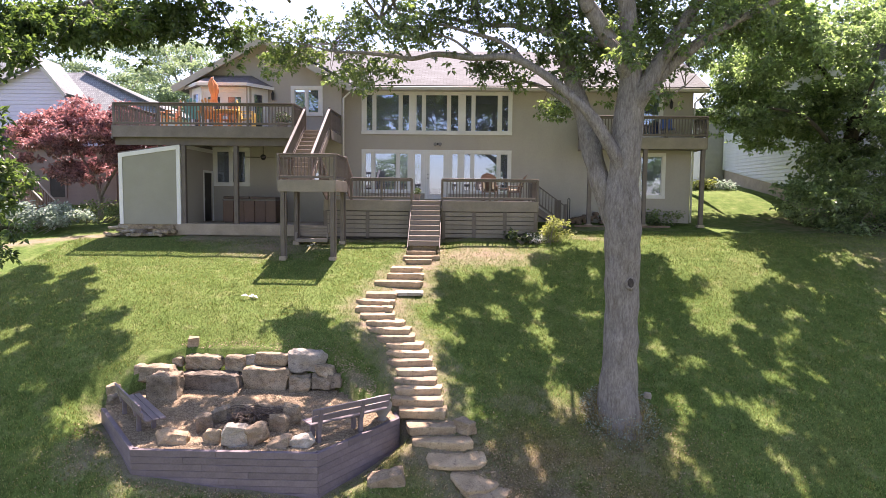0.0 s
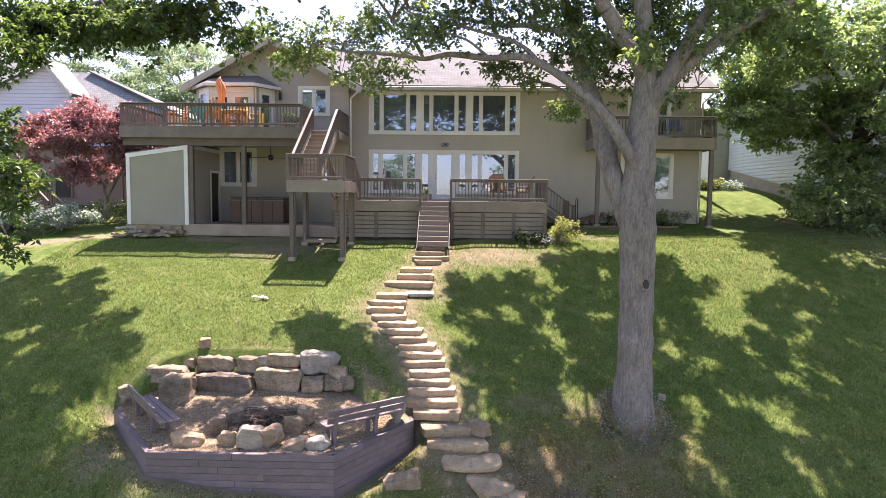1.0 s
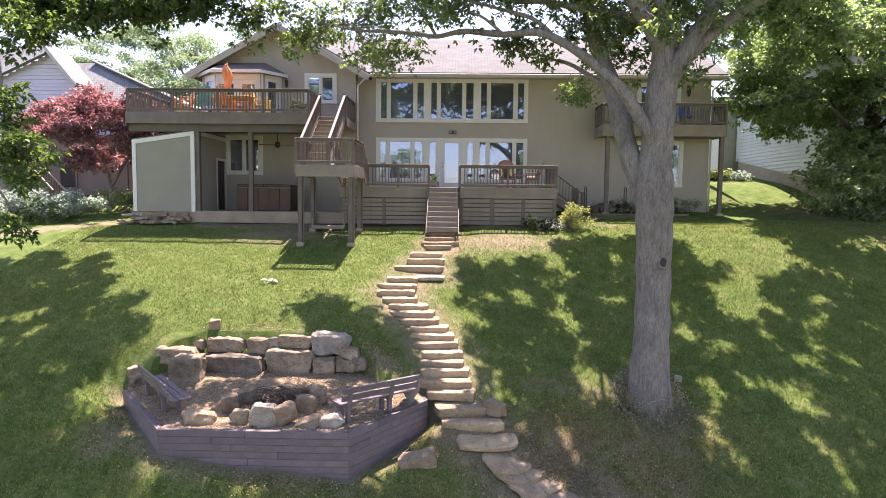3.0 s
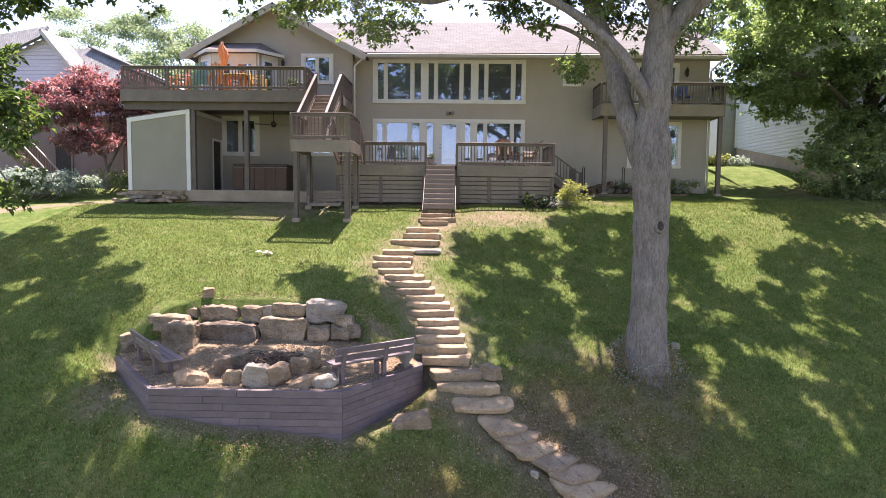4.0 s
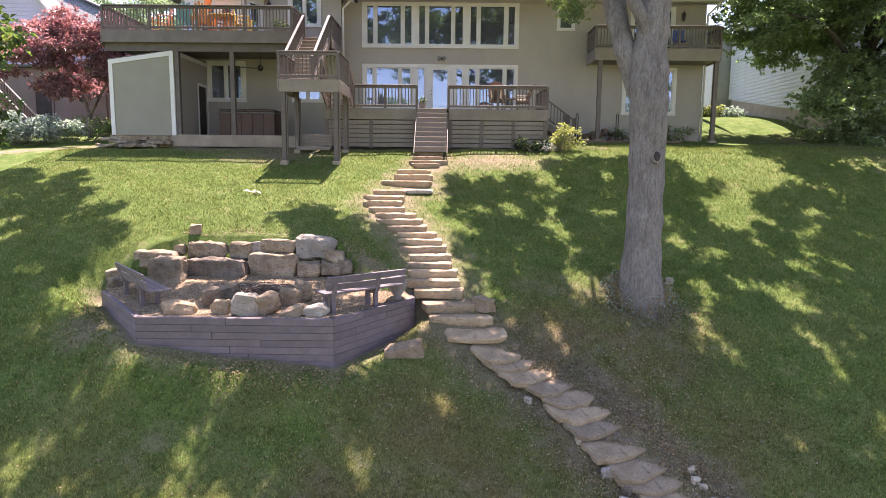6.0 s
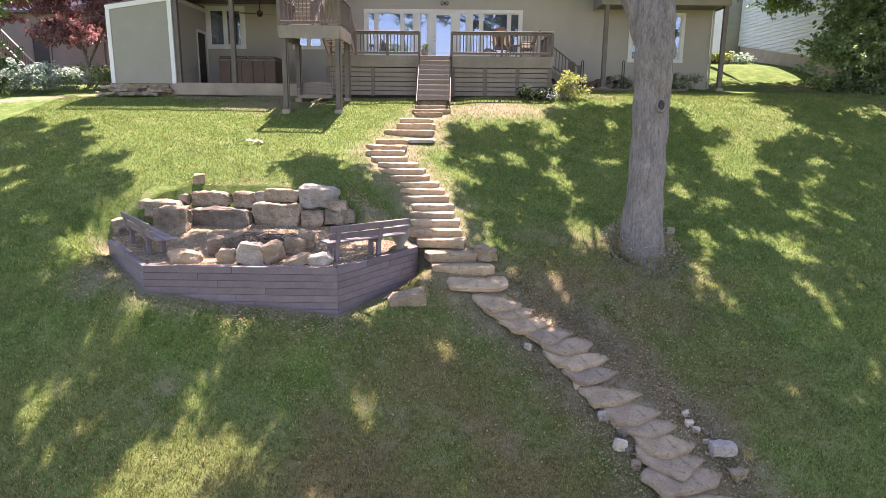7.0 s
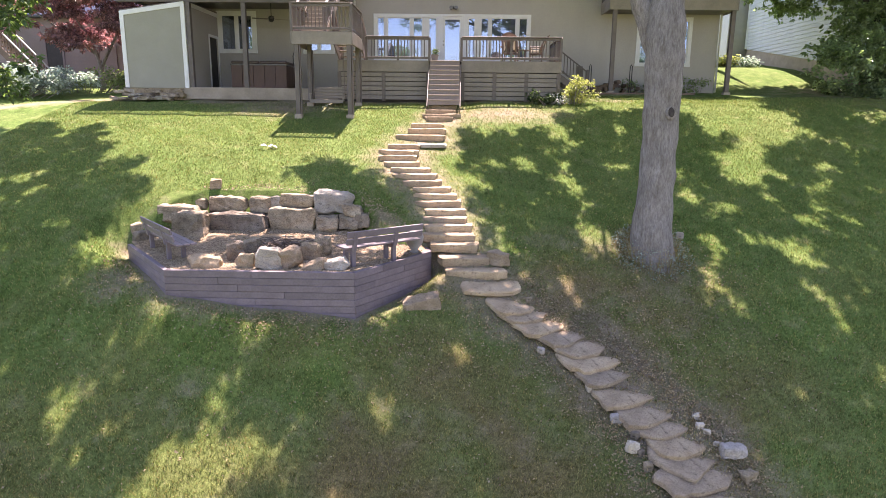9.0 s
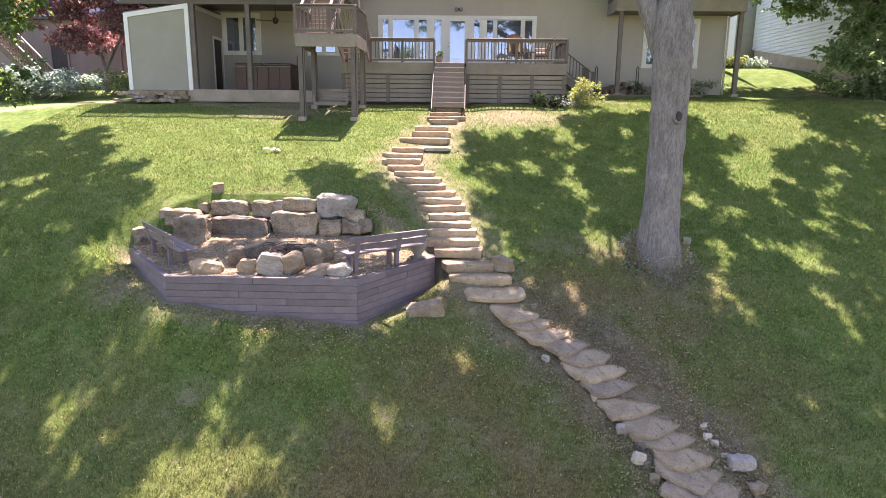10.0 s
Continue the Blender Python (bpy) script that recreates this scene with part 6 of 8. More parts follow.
random.seed(3)
for i, (x, y, wd) in enumerate(STEPS_TOP):
    deep = 0.62
    flagstone(x, y + deep / 2 - 0.02, float(slope_z(x, y)) + 0.17, wd * random.uniform(0.98, 1.08), deep, 0.2, random.uniform(-7, 7), i, "rough tan sandstone slab step", random.uniform(0.15, 0.45))
for i, (x, y, wd) in enumerate(STEPS_LOW):
    deep = random.uniform(0.78, 0.95)
    turn = 36 + random.uniform(-9, 9) if i else 12
    flagstone(x + 0.03, y + 0.24, float(slope_z(x, y)) + 0.15, wd * 1.16, deep, 0.11, turn, i + 50, "rounded sandstone slab step on the lower path", 0.8, 11)
flagstone(-1.45, 20.25, float(gz(-1.45, 20.2)) + 0.05, 0.9, 0.75, 0.12, 10, 91, "flat pale sandstone slab between two flights", 0.3).data.materials[0] = M["white_rock"]
for i, (x, y, wd, h, mat) in enumerate(((4.21, 10.4, 0.5, 0.2, "white_rock"), (2.44, 10.35, 0.24, 0.2, "white_rock"), (2.28, 10.9, 0.2, 0.12, "white_rock"), (1.97, 11.5, 0.24, 0.14, "white_rock"), (1.06, 12.25, 0.18, 0.1, "white_rock"), (3.79, 10.85, 0.17, 0.12, "white_rock"), (3.89, 10.75, 0.14, 0.1, "white_rock"), (3.8, 11.05, 0.15, 0.1, "white_rock"), (2.65, 10.05, 0.18, 0.14, "boulder"), (0.3, 14.55, 0.56, 0.3, "slab"), (1.38, 12.4, 0.16, 0.1, "white_rock"), (5.02, 16.2, 0.2, 0.15, "white_rock"), (4.35, 10.0, 0.3, 0.16, "boulder"), (2.55, 10.6, 0.18, 0.13, "boulder"), (2.6, 10.3, 0.14, 0.1, "boulder"), (1.75, 11.75, 0.13, 0.08, "white_rock"), (3.98, 10.55, 0.12, 0.08, "white_rock"), (2.75, 9.85, 0.15, 0.1, "boulder"), (0.95, 13.5, 0.14, 0.1, "boulder"), (0.72, 13.75, 0.12, 0.08, "boulder"))):
    boulder("loose_stone", (x, y, float(gz(x, y)) - 0.04), (wd, wd * 0.62, h + 0.05), M[mat], "pale broken stone beside the path" if mat == "white_rock" else "tan loose stone beside the path", "rock", "loose stones by the path", i + 70, random.uniform(-40, 40), 0.55, "", random.uniform(-12, 12))
# rubble under the shed's corner
for i in range(26):
    x, tier = -14.1 + random.random() * 2.6, i % 3
    y = 25.95 - tier * 0.22 - random.random() * 0.2
    boulder("rubble_stone", (x, y, float(gz(x, y)) + 0.24 - tier * 0.11), (random.uniform(0.3, 0.62), random.uniform(0.22, 0.36), random.uniform(0.1, 0.17)), M["grey_rock" if i % 4 == 0 else "boulder"], "flat grey-brown rubble stone below the store", "rock", "rubble below the store", i + 90, random.uniform(-35, 35), 0.7, "", random.uniform(-14, 14))
wood = thing("firewood_stack", (6.2, 29.2, -0.65), "stack of split brown logs against the wall", "firewood")
rw = random.Random(12)
for k in range(44):
    lx0 = 5.05 + rw.random() * 2.2
    lz0 = float(gz(lx0, 29.0)) + 0.06 + 0.5 * rw.random() * (1 - abs(lx0 - 6.4) / 1.6)
    b = bmesh.new()
    r0 = rw.uniform(0.05, 0.1)
    tube(b, [(lx0, 28.85 + rw.random() * 0.15, lz0), (lx0 + rw.uniform(-0.1, 0.1), 29.4, lz0 + rw.uniform(-0.03, 0.05))], [r0, r0 * 0.9], 7, 0.3, k)
    part("log", b, M["log"], wood)
for x in (5.0, 6.75):
    b = bmesh.new()
    z0 = float(gz(x, 28.75))
    tube(b, [(x, 28.75, z0 - 0.05), (x, 28.75, z0 + 1.15), (x + 0.04, 28.75, z0 + 1.22), (x + 0.09, 28.75, z0 + 1.15), (x + 0.09, 28.75, z0 - 0.05)], [0.02] * 5, 6)
    part("rack_post", b, M["black"], wood, "black bent steel rack post")
tagged(box("marker_post", (4.35, 28.25, float(gz(4.45, 28.3)) - 0.1), (4.62, 28.37, float(gz(4.45, 28.3)) + 1.15), M["rail"], None, 0.015), "short taupe wooden post by the wall", "post")


# ---- trees and shrubs ----
def limbs(parent, name, paths, material, sides=10, wobble=0.12):
    for i, pth in enumerate(paths):
        pts, rad = smooth_path(pth, 5)
        b = bmesh.new()
        tube(b, pts, rad, sides, wobble, i * 3.7)
        part(name if i else "trunk", b, material, parent, "", True)


def twigs(parent, starts, ends, material, r0=0.035, name="twig_spray"):
    """Thin branches that carry the leaf clumps, as one mesh."""
    b = bmesh.new()
    for k, (a, c) in enumerate(zip(starts, ends)):
        a, c = Vector(a), Vector(c)
        if (c - a).length > 2.6:
            a = c + (a - c).normalized() * 0.9
        m = (a + c) / 2 + Vector((noise.noise(a), noise.noise(c), 0.4)) * (c - a).length * 0.12
        tube(b, [a, m, c], [r0, r0 * 0.6, r0 * 0.25], 5)
    ob = part(name, b, material, parent, "", True)
    ob["kind"] = "stuff"
    return ob


# sunny gaps in the shade on the lawn: x, y and half widths
OPEN_LAWN = ((-6.8, 20.7, 5.4, 2.5), (-15.5, 25.2, 3.0, 4.0), (-6.4, 17.0, 1.6, 0.7), (14.0, 34, 3, 3))
GAPS_MAPLE = ((7.9, 20.1, 0.43, 0.26), (8.2, 18.3, 0.44, 0.62), (7.8, 19.6, 0.33, 0.30), (6.0, 19.6, 0.24, 0.38), (5.7, 18.3, 0.24, 0.38), (6.0, 18.4, 0.24, 0.32), (6.3, 17.1, 0.24, 0.28), (6.7, 17.6, 0.24, 0.43), (5.8, 16.1, 0.24, 0.26), (7.7, 15.9, 0.38, 0.47), (7.8, 15.5, 0.24, 0.26), (10.8, 20.1, 0.29, 0.40), (11.3, 20.1, 0.24, 0.26), (10.1, 18.9, 0.35, 0.32), (8.6, 17.1, 0.24, 0.32), (9.9, 17.1, 0.24, 0.26), (11.8, 21.4, 0.27, 0.38), (11.2, 21.8, 0.24, 0.32), (5.1, 14.1, 0.38, 0.30), (5.8, 13.9, 0.24, 0.26), (8.5, 13.9, 0.30, 0.26), (7.6, 14.5, 0.24, 0.26))
GAPS_OAK = ((2.9, 16.4, 0.24, 0.38), (2.5, 15.7, 0.31, 0.35), (2.8, 15.7, 0.24, 0.33), (1.9, 14.2, 0.24, 0.26), (2.6, 18.4, 0.24, 0.52), (2.3, 20.2, 0.24, 0.50), (2.4, 18.9, 0.24, 0.50), (-0.5, 17.6, 0.24, 0.38), (0.6, 17.8, 0.24, 0.30), (1.4, 17.4, 0.24, 0.28), (4.7, 22.1, 0.31, 0.62), (4.3, 19.8, 0.24, 0.30), (1.3, 16.0, 0.24, 0.26), (0.5, 19.2, 0.24, 0.33), (1.3, 19.9, 0.24, 0.43), (3.1, 15.9, 0.32, 0.30))
GAPS_FOOT = ((4.7, 10.9, 0.24, 0.26), (4.8, 10.4, 0.24, 0.28), (5.8, 11.7, 0.24, 0.26), (7.4, 11.7, 0.24, 0.38), (7.8, 12.2, 0.24, 0.26), (1.6, 9.8, 0.24, 0.26), (1.3, 10.9, 0.24, 0.26), (-0.5, 12.1, 0.24, 0.26), (0.0, 9.5, 0.24, 0.26), (5.3, 9.8, 0.24, 0.26), (5.5, 12.3, 0.24, 0.26), (7.6, 13.2, 0.24, 0.26), (2.8, 11.6, 0.27, 0.26), (2.4, 11.4, 0.24, 0.26), (1.9, 12.6, 0.24, 0.26), (1.3, 13.1, 0.24, 0.26), (0.6, 13.6, 0.24, 0.26), (-0.4, 14.6, 0.24, 0.26))
GAPS_LOW = ((-4.6, 11.95, 0.42, 0.26), (-4.65, 11.6, 0.46, 0.28), (-5.5, 11.9, 0.1, 0.1), (-4.4, 11.7, 0.36, 0.3), (-4.2, 11.75, 0.3, 0.26), (-3.16, 9.65, 0.3, 0.26), (-4.95, 11.2, 0.1, 0.22), (-4.85, 10.75, 0.16, 0.22), (-4.4, 10.1, 0.37, 0.26), (-4.7, 9.8, 0.64, 0.26), (-5.6, 9.9, 0.26, 0.26), (-5.5, 9.6, 0.39, 0.26), (-4.6, 9.4, 0.66, 0.26), (-4.0, 9.8, 0.24, 0.26), (-3.2, 9.6, 0.24, 0.26), (-5.2, 9.2, 0.36, 0.26), (-1.9, 10.8, 0.24, 0.26), (-6.6, 11.8, 0.29, 0.26), (-9.1, 12.9, 0.38, 0.26), (-8.7, 14.0, 0.24, 0.26), (-9.1, 13.3, 0.24, 0.26), (-6.0, 12.3, 0.24, 0.26), (-8.9, 11.8, 0.24, 0.26))
GAPS_ELM = ((-10.9, 18.6, 0.24, 0.38), (-10.2, 17.6, 0.24, 0.30), (-11.1, 16.7, 0.24, 0.26), (-10.3, 16.1, 0.24, 0.26), (-10.5, 15.3, 0.24, 0.26), (-12.2, 17.3, 0.24, 0.26))
GLADES = OPEN_LAWN + tuple((x, y, w + 0.1, d + 0.1) for x, y, w, d in GAPS_MAPLE + GAPS_OAK + GAPS_ELM) + tuple((x, y, w + 0.08, d + 0.08) for x, y, w, d in GAPS_FOOT) + tuple((x, y, w + 0.18, d + 0.16) for x, y, w, d in GAPS_LOW)
# outlines of shade on the lawn; each tree's added canopy is laid out to throw it
OAK_SHADES = (((-0.7, 20.9), (-0.3, 21.6), (0.3, 21.2), (1.0, 21.9), (1.5, 22.1), (2.1, 21.8), (2.5, 21.3), (2.6, 20.5), (3.3, 20.8), (3.5, 21.3), (3.1, 21.9), (2.5, 22.6), (2.5, 23.3), (3.5, 23.6), (4.5, 23.7), (5.5, 23.5), (7.1, 23.6), (7.5, 23.1), (7.7, 22.2), (7.7, 21.7), (8.1, 21.8), (8.4, 21.6), (8.0, 21.1), (7.4, 20.8), (7.6, 19.9), (8.0, 19.6), (8.1, 18.9), (8.5, 18.7), (7.2, 16.1), (4.9, 14.9), (3.5, 15.2), (0.9, 14.8), (-0.0, 15.3), (-0.5, 17.4), (-0.6, 19.6)),
    ((-5.5, 17.4), (-5.2, 17.9), (-4.95, 18.1), (-4.7, 18.5), (-4.2, 18.0), (-3.8, 18.3), (-3.5, 17.8), (-2.9, 17.8), (-2.2, 17.7), (-1.7, 17.1), (-1.5, 16.4), (-1.45, 15.5), (-2.6, 15.4), (-3.3, 16.1), (-4.0, 16.6), (-4.9, 17.0), (-5.3, 17.1)),
    ((-4.0, 12.2), (-2.6, 12.2), (-1.7, 12.7), (-0.9, 13.4), (-0.0, 15.3), (0.9, 14.8), (2.0, 13.2), (2.1, 12.1), (2.3, 11.3), (2.7, 10.1), (2.8, 9.4), (-3.7, 9.0), (-3.7, 9.8), (-4.2, 10.6), (-4.0, 11.4)),
    ((-7.9, 14.8), (-6.5, 12.9), (-3.4, 12.8), (-2.2, 13.1), (-1.0, 14.4), (-1.9, 15.5), (-3.2, 15.6), (-4.5, 15.9), (-6.4, 15.8), (-7.6, 15.6)),
    ((-8.5, 15.1), (-7.6, 13.8), (-6.6, 13.1), (-6.4, 13.8), (-7.2, 15.1), (-8.0, 15.9)))
ELM_SHADES = (((-16.3, 21.1), (-15.7, 21.9), (-14.4, 21.8), (-13.1, 20.6), (-13.0, 21.2), (-12.6, 21.7), (-11.9, 20.9), (-11.6, 19.8), (-10.6, 19.3), (-9.6, 18.4), (-9.3, 17.7), (-9.4, 17.1), (-9.0, 16.4), (-9.2, 15.9), (-9.2, 15.6), (-9.3, 15.2), (-8.9, 14.3), (-11.3, 14.1)),
    ((-11.3, 14.1), (-8.9, 14.3), (-8.3, 14.7), (-7.5, 13.1), (-6.4, 12.3), (-5.7, 12.3), (-4.0, 12.2), (-4.0, 11.4), (-4.2, 10.6), (-3.7, 9.8), (-3.7, 9.0), (-7.8, 8.8)))
MAPLE_SHADES = (((9.4, 21.0), (10.1, 21.6), (10.9, 22.1), (11.1, 22.8), (11.8, 23.4), (12.1, 23.0), (14.9, 22.6), (11.5, 16.2), (8.8, 14.9), (7.2, 16.1), (8.5, 18.7), (8.1, 18.9), (8.8, 19.6), (8.9, 20.2)),
    ((0.9, 14.8), (3.5, 15.2), (4.9, 14.9), (7.2, 16.1), (8.8, 14.9), (11.5, 16.2), (7.2, 9.6), (2.8, 9.4), (2.7, 10.1), (2.3, 11.3), (2.1, 12.1), (2.0, 13.2)),
    ((11.9, 29.9), (10.7, 24.2), (11.5, 23.5), (12.1, 23.0), (14.9, 22.7), (20.7, 31.4), (12.6, 31.6)))


def inside(x, y, poly):
    hit = False
    for (x0, y0), (x1, y1) in zip(poly, poly[1:] + poly[:1]):
        if (y0 > y) != (y1 > y) and x < (x1 - x0) * (y - y0) / (y1 - y0) + x0:
            hit = not hit
    return hit


def sunlit(x, y, z):
    """Whether a clump here would shade one of the open, sunny parts of the lawn."""
    h = 8.0
    for _ in range(6):
        h = z - float(slope_z(x - SUN_X * h, y - SUN_Y * h))
    sx, sy = x - SUN_X * h, y - SUN_Y * h
    if any(((sx - a) / c) ** 2 + ((sy - b) / d) ** 2 < 1 for a, b, c, d in GLADES):
        return True
    if not (-13 < sx < 13 and 9.2 < sy < 25.5):
        return False
    return not any(inside(sx, sy, o) for o in OAK_SHADES + ELM_SHADES + MAPLE_SHADES)


def crown(centre, radii, n, seed, floor=None, keep_sun=True, shell=0.35):
    """Places of leaf clumps in a lumpy crown, hollow inside; floor(x, y) is its underside."""
    rg = random.Random(seed)
    out = []
    tries = 0
    while len(out) < n and tries < n * 30:
        tries += 1
        d = Vector((rg.gauss(0, 1), rg.gauss(0, 1), rg.gauss(0, 1))).normalized()
        r = shell + (1 - shell) * rg.random() ** 0.5
        p = Vector([c + q * R * r for c, q, R in zip(centre, d, radii)])
        if noise.noise(p * 0.45 + Vector((seed, 0, 0))) < -0.12:
            continue
        if floor and p.z < floor(p.x, p.y) + 0.5 * noise.noise(p * 0.8):
            continue
        if keep_sun and sunlit(*p):
            continue
        out.append(tuple(p))
    return out


def boughs(centre, radii, n, seed, floor=None, keep_sun=True, shell=0.35, per=11, wide=1.1, droop=0.35):
    """Places of leaf clumps gathered in drooping, layered boughs round a crown."""
    rg = random.Random(seed + 500)
    out = []
    for b in crown(centre, radii, max(1, n // per), seed, floor, keep_sun, shell):
        o = Vector((b[0] - centre[0], b[1] - centre[1], 0))
        o = o.normalized() if o.length > 0.05 else Vector((1, 0, 0))
        a = Vector((-o.y, o.x, 0))
        for _ in range(per):
            u, v = rg.uniform(-0.5, 1.0), rg.gauss(0, 0.42)
            p = Vector(b) + o * u * wide + a * v * wide * (1 - 0.4 * abs(u))
            p.z += rg.gauss(0, 0.08) - droop * wide * (max(0, u) ** 2 + v * v * 0.8)
            if not (keep_sun and sunlit(*p)):
                out.append(tuple(p))
    return out


def canopy(outline, rise, step, seed, spread=1.0, gaps=-0.27, inset=0.1):
    """Leaf clumps added, mostly out of view, to shade the lawn inside an outline (x, y), with gaps, above rise(x, y).
    """
    rg = random.Random(seed)
    out = []
    xs, ys = [p[0] for p in outline], [p[1] for p in outline]
    for i in range(int((max(xs) - min(xs)) / step) + 3):
        for j in range(int((max(ys) - min(ys)) / step) + 3):
            x = min(xs) + (i - 1 + rg.uniform(-0.5, 0.5)) * step
            y = min(ys) + (j - 1 + rg.uniform(-0.5, 0.5)) * step
            wx = x + 0.45 * noise.noise(Vector((x * 1.7, y * 1.7, seed)))
            wy = y + 0.45 * noise.noise(Vector((x * 1.7, y * 1.7, seed + 9)))
            if not all(inside(wx + dx, wy + dy, outline) for dx, dy in ((-inset, 0), (inset, 0), (0, -inset), (0, inset))):
                continue
            if noise.noise(Vector((x * 1.7, y * 1.7, seed + 3))) < gaps:
                continue
            ragged = 0.85 + 0.75 * noise.noise(Vector((x * 3.1, y * 3.1, seed + 5)))
            if any(((wx - a_) / c_) ** 2 + ((wy - b_) / d_) ** 2 < (1 if c_ > 1 else ragged) for a_, b_, c_, d_ in GLADES):
                continue
            g = float(gz(x, y))
            h = 5.0
            while g + h < rise(x + SUN_X * h, y + SUN_Y * h):
                h += 0.2
            h += rg.random() * spread
            out.append((x + SUN_X * h, y + SUN_Y * h, g + h))
    return out


def nearest_on(paths, p):
    return min((Vector(q) for pth in paths for q, r in pth[1:]), key=lambda q: (q - Vector(p)).length)


def spread_out(p):
    """Draws a tuft nearer to or farther from the lawn's foot until it leaves the sunny patches free."""
    for f in (1, 0.92, 1.08, 0.85, 1.16, 0.8):
        q = (p[0] * f, p[1] * f, 0.2 + (p[2] - 0.2) * f)
        if not sunlit(*q):
            return q
    return p


def leaf_parts(parent, clumps, radius, count, size, material, seed, rosette=0, wide=0.55, name="crown", flat=0.75):
    """A crown, or a part of one, as one joined leaf mesh."""
    leaf_cloud(name, clumps, [radius * (0.7 + 0.6 * ((i * 37) % 17) / 17) for i in range(len(clumps))], count, size, material, parent, seed, flat, wide=wide, rosette=rosette)


oak = thing("oak_tree", (4.2, 15.5, -5.0), "large oak with two grey stems and spreading limbs on the lawn", "tree")
OAK = [
    [((4.13, 15.5, -5.3), 0.68), ((4.13, 15.52, -4.95), 0.55), ((4.12, 15.53, -4.6), 0.48), ((4.12, 15.55, -4.0), 0.45), ((4.12, 15.56, -3.0), 0.42), ((4.12, 15.58, -1.6), 0.405), ((4.08, 15.52, -0.6), 0.42), ((4.05, 15.5, 0.2), 0.42), ((4.06, 15.5, 1.0), 0.37), ((4.1, 15.5, 1.8), 0.36), ((4.16, 15.5, 2.7), 0.33), ((4.14, 15.5, 3.4), 0.27), ((4.09, 15.5, 4.1), 0.23), ((4.02, 15.5, 4.9), 0.2), ((3.8, 15.6, 7.0), 0.1), ((3.6, 15.8, 8.8), 0.05)],
    [((4.1, 15.62, -1.1), 0.14), ((3.97, 15.68, -0.35), 0.24), ((3.77, 15.74, 0.3), 0.26), ((3.53, 15.8, 1.0), 0.25), ((3.34, 16.0, 1.82), 0.24), ((3.2, 16.3, 2.6), 0.23), ((2.97, 16.6, 3.4), 0.21), ((2.81, 16.9, 4.2), 0.19), ((2.63, 17.1, 5.05), 0.16), ((2.4, 17.2, 5.7), 0.13), ((1.9, 17.5, 7.4), 0.06)],
    [((4.05, 15.5, 0.8), 0.1), ((3.95, 15.36, 1.2), 0.17), ((3.67, 15.25, 1.68), 0.155), ((3.14, 15.25, 2.46), 0.13), ((2.63, 15.4, 2.97), 0.115), ((2.01, 15.6, 3.49), 0.1), ((1.31, 15.9, 3.89), 0.088), ((0.49, 16.4, 3.97), 0.08), ((-0.48, 16.9, 4.17), 0.07), ((-1.2, 17.3, 4.14), 0.06), ((-1.7, 17.6, 4.28), 0.052), ((-2.6, 18.0, 4.45), 0.05), ((-3.5, 18.5, 4.6), 0.035), ((-4.3, 18.9, 4.85), 0.02)],
    [((4.18, 15.5, 2.2), 0.12), ((4.33, 15.35, 2.85), 0.23), ((4.63, 15.3, 3.45), 0.19), ((4.96, 15.3, 3.97), 0.17), ((5.25, 15.2, 4.55), 0.15), ((5.58, 15.2, 5.06), 0.13), ((6.4, 15.0, 6.6), 0.05)],
    [((4.22, 15.55, 2.45), 0.1), ((4.48, 15.5, 3.04), 0.18), ((5.16, 15.6, 3.69), 0.15), ((5.93, 15.8, 4.31), 0.125), ((6.72, 16.0, 4.77), 0.1), ((7.53, 16.2, 5.19), 0.08), ((9.4, 17.0, 6.3), 0.04)],
    [((4.14, 15.52, 3.0), 0.12), ((3.96, 15.38, 3.64), 0.22), ((3.52, 15.2, 4.2), 0.19), ((3.09, 15.1, 4.77), 0.17), ((2.93, 15.0, 5.0), 0.16), ((2.3, 14.8, 6.6), 0.06)],
    [((4.08, 15.6, 3.86), 0.1), ((3.51, 15.9, 4.24), 0.1), ((2.65, 16.3, 4.51), 0.085), ((1.54, 16.6, 4.82), 0.07), ((0.59, 16.9, 4.94), 0.05), ((-1.6, 17.2, 5.4), 0.02)],
    [((-1.2, 17.3, 4.14), 0.045), ((-1.55, 17.5, 4.7), 0.035), ((-2.1, 17.8, 5.3), 0.02)],
    [((4.4, 15.8, 2.7), 0.08), ((4.9, 16.4, 3.15), 0.055), ((5.6, 17.2, 3.2), 0.038), ((6.3, 18.0, 3.6), 0.018)],
    [((2.6, 17.1, 4.8), 0.09), ((3.2, 19.0, 5.9), 0.07), ((3.7, 22.0, 6.0), 0.045), ((3.9, 24.0, 4.9), 0.025), ((3.8, 24.6, 4.1), 0.012)],
    [((1.75, 15.75, 3.64), 0.06), ((1.2, 16.1, 4.25), 0.05), ((0.25, 16.4, 4.62), 0.04), ((-1.55, 16.8, 5.2), 0.02)],
    [((0.49, 16.4, 3.97), 0.045), ((-0.1, 16.5, 4.45), 0.032), ((-0.9, 16.8, 4.75), 0.022), ((-1.7, 17.0, 4.95), 0.012)],
    [((3.16, 16.3, 2.6), 0.07), ((2.3, 16.8, 3.3), 0.05), ((1.7, 17.2, 3.55), 0.03), ((1.2, 17.4, 3.5), 0.015)],
    [((-3.5, 18.5, 4.6), 0.035), ((-3.9, 20.2, 5.2), 0.03), ((-4.2, 21.8, 5.6), 0.022)],
]
limbs(oak, "limb", OAK, M["bark"], 26, 0.17)
b = bmesh.new()
lathe(b, [(0.03, -0.05), (0.13, -0.04), (0.15, 0.0), (0.1, 0.035), (0.05, 0.0), (0.02, -0.02)], 14)
kn = part("knot", b, M["bark"], None, "dark branch scar", True)
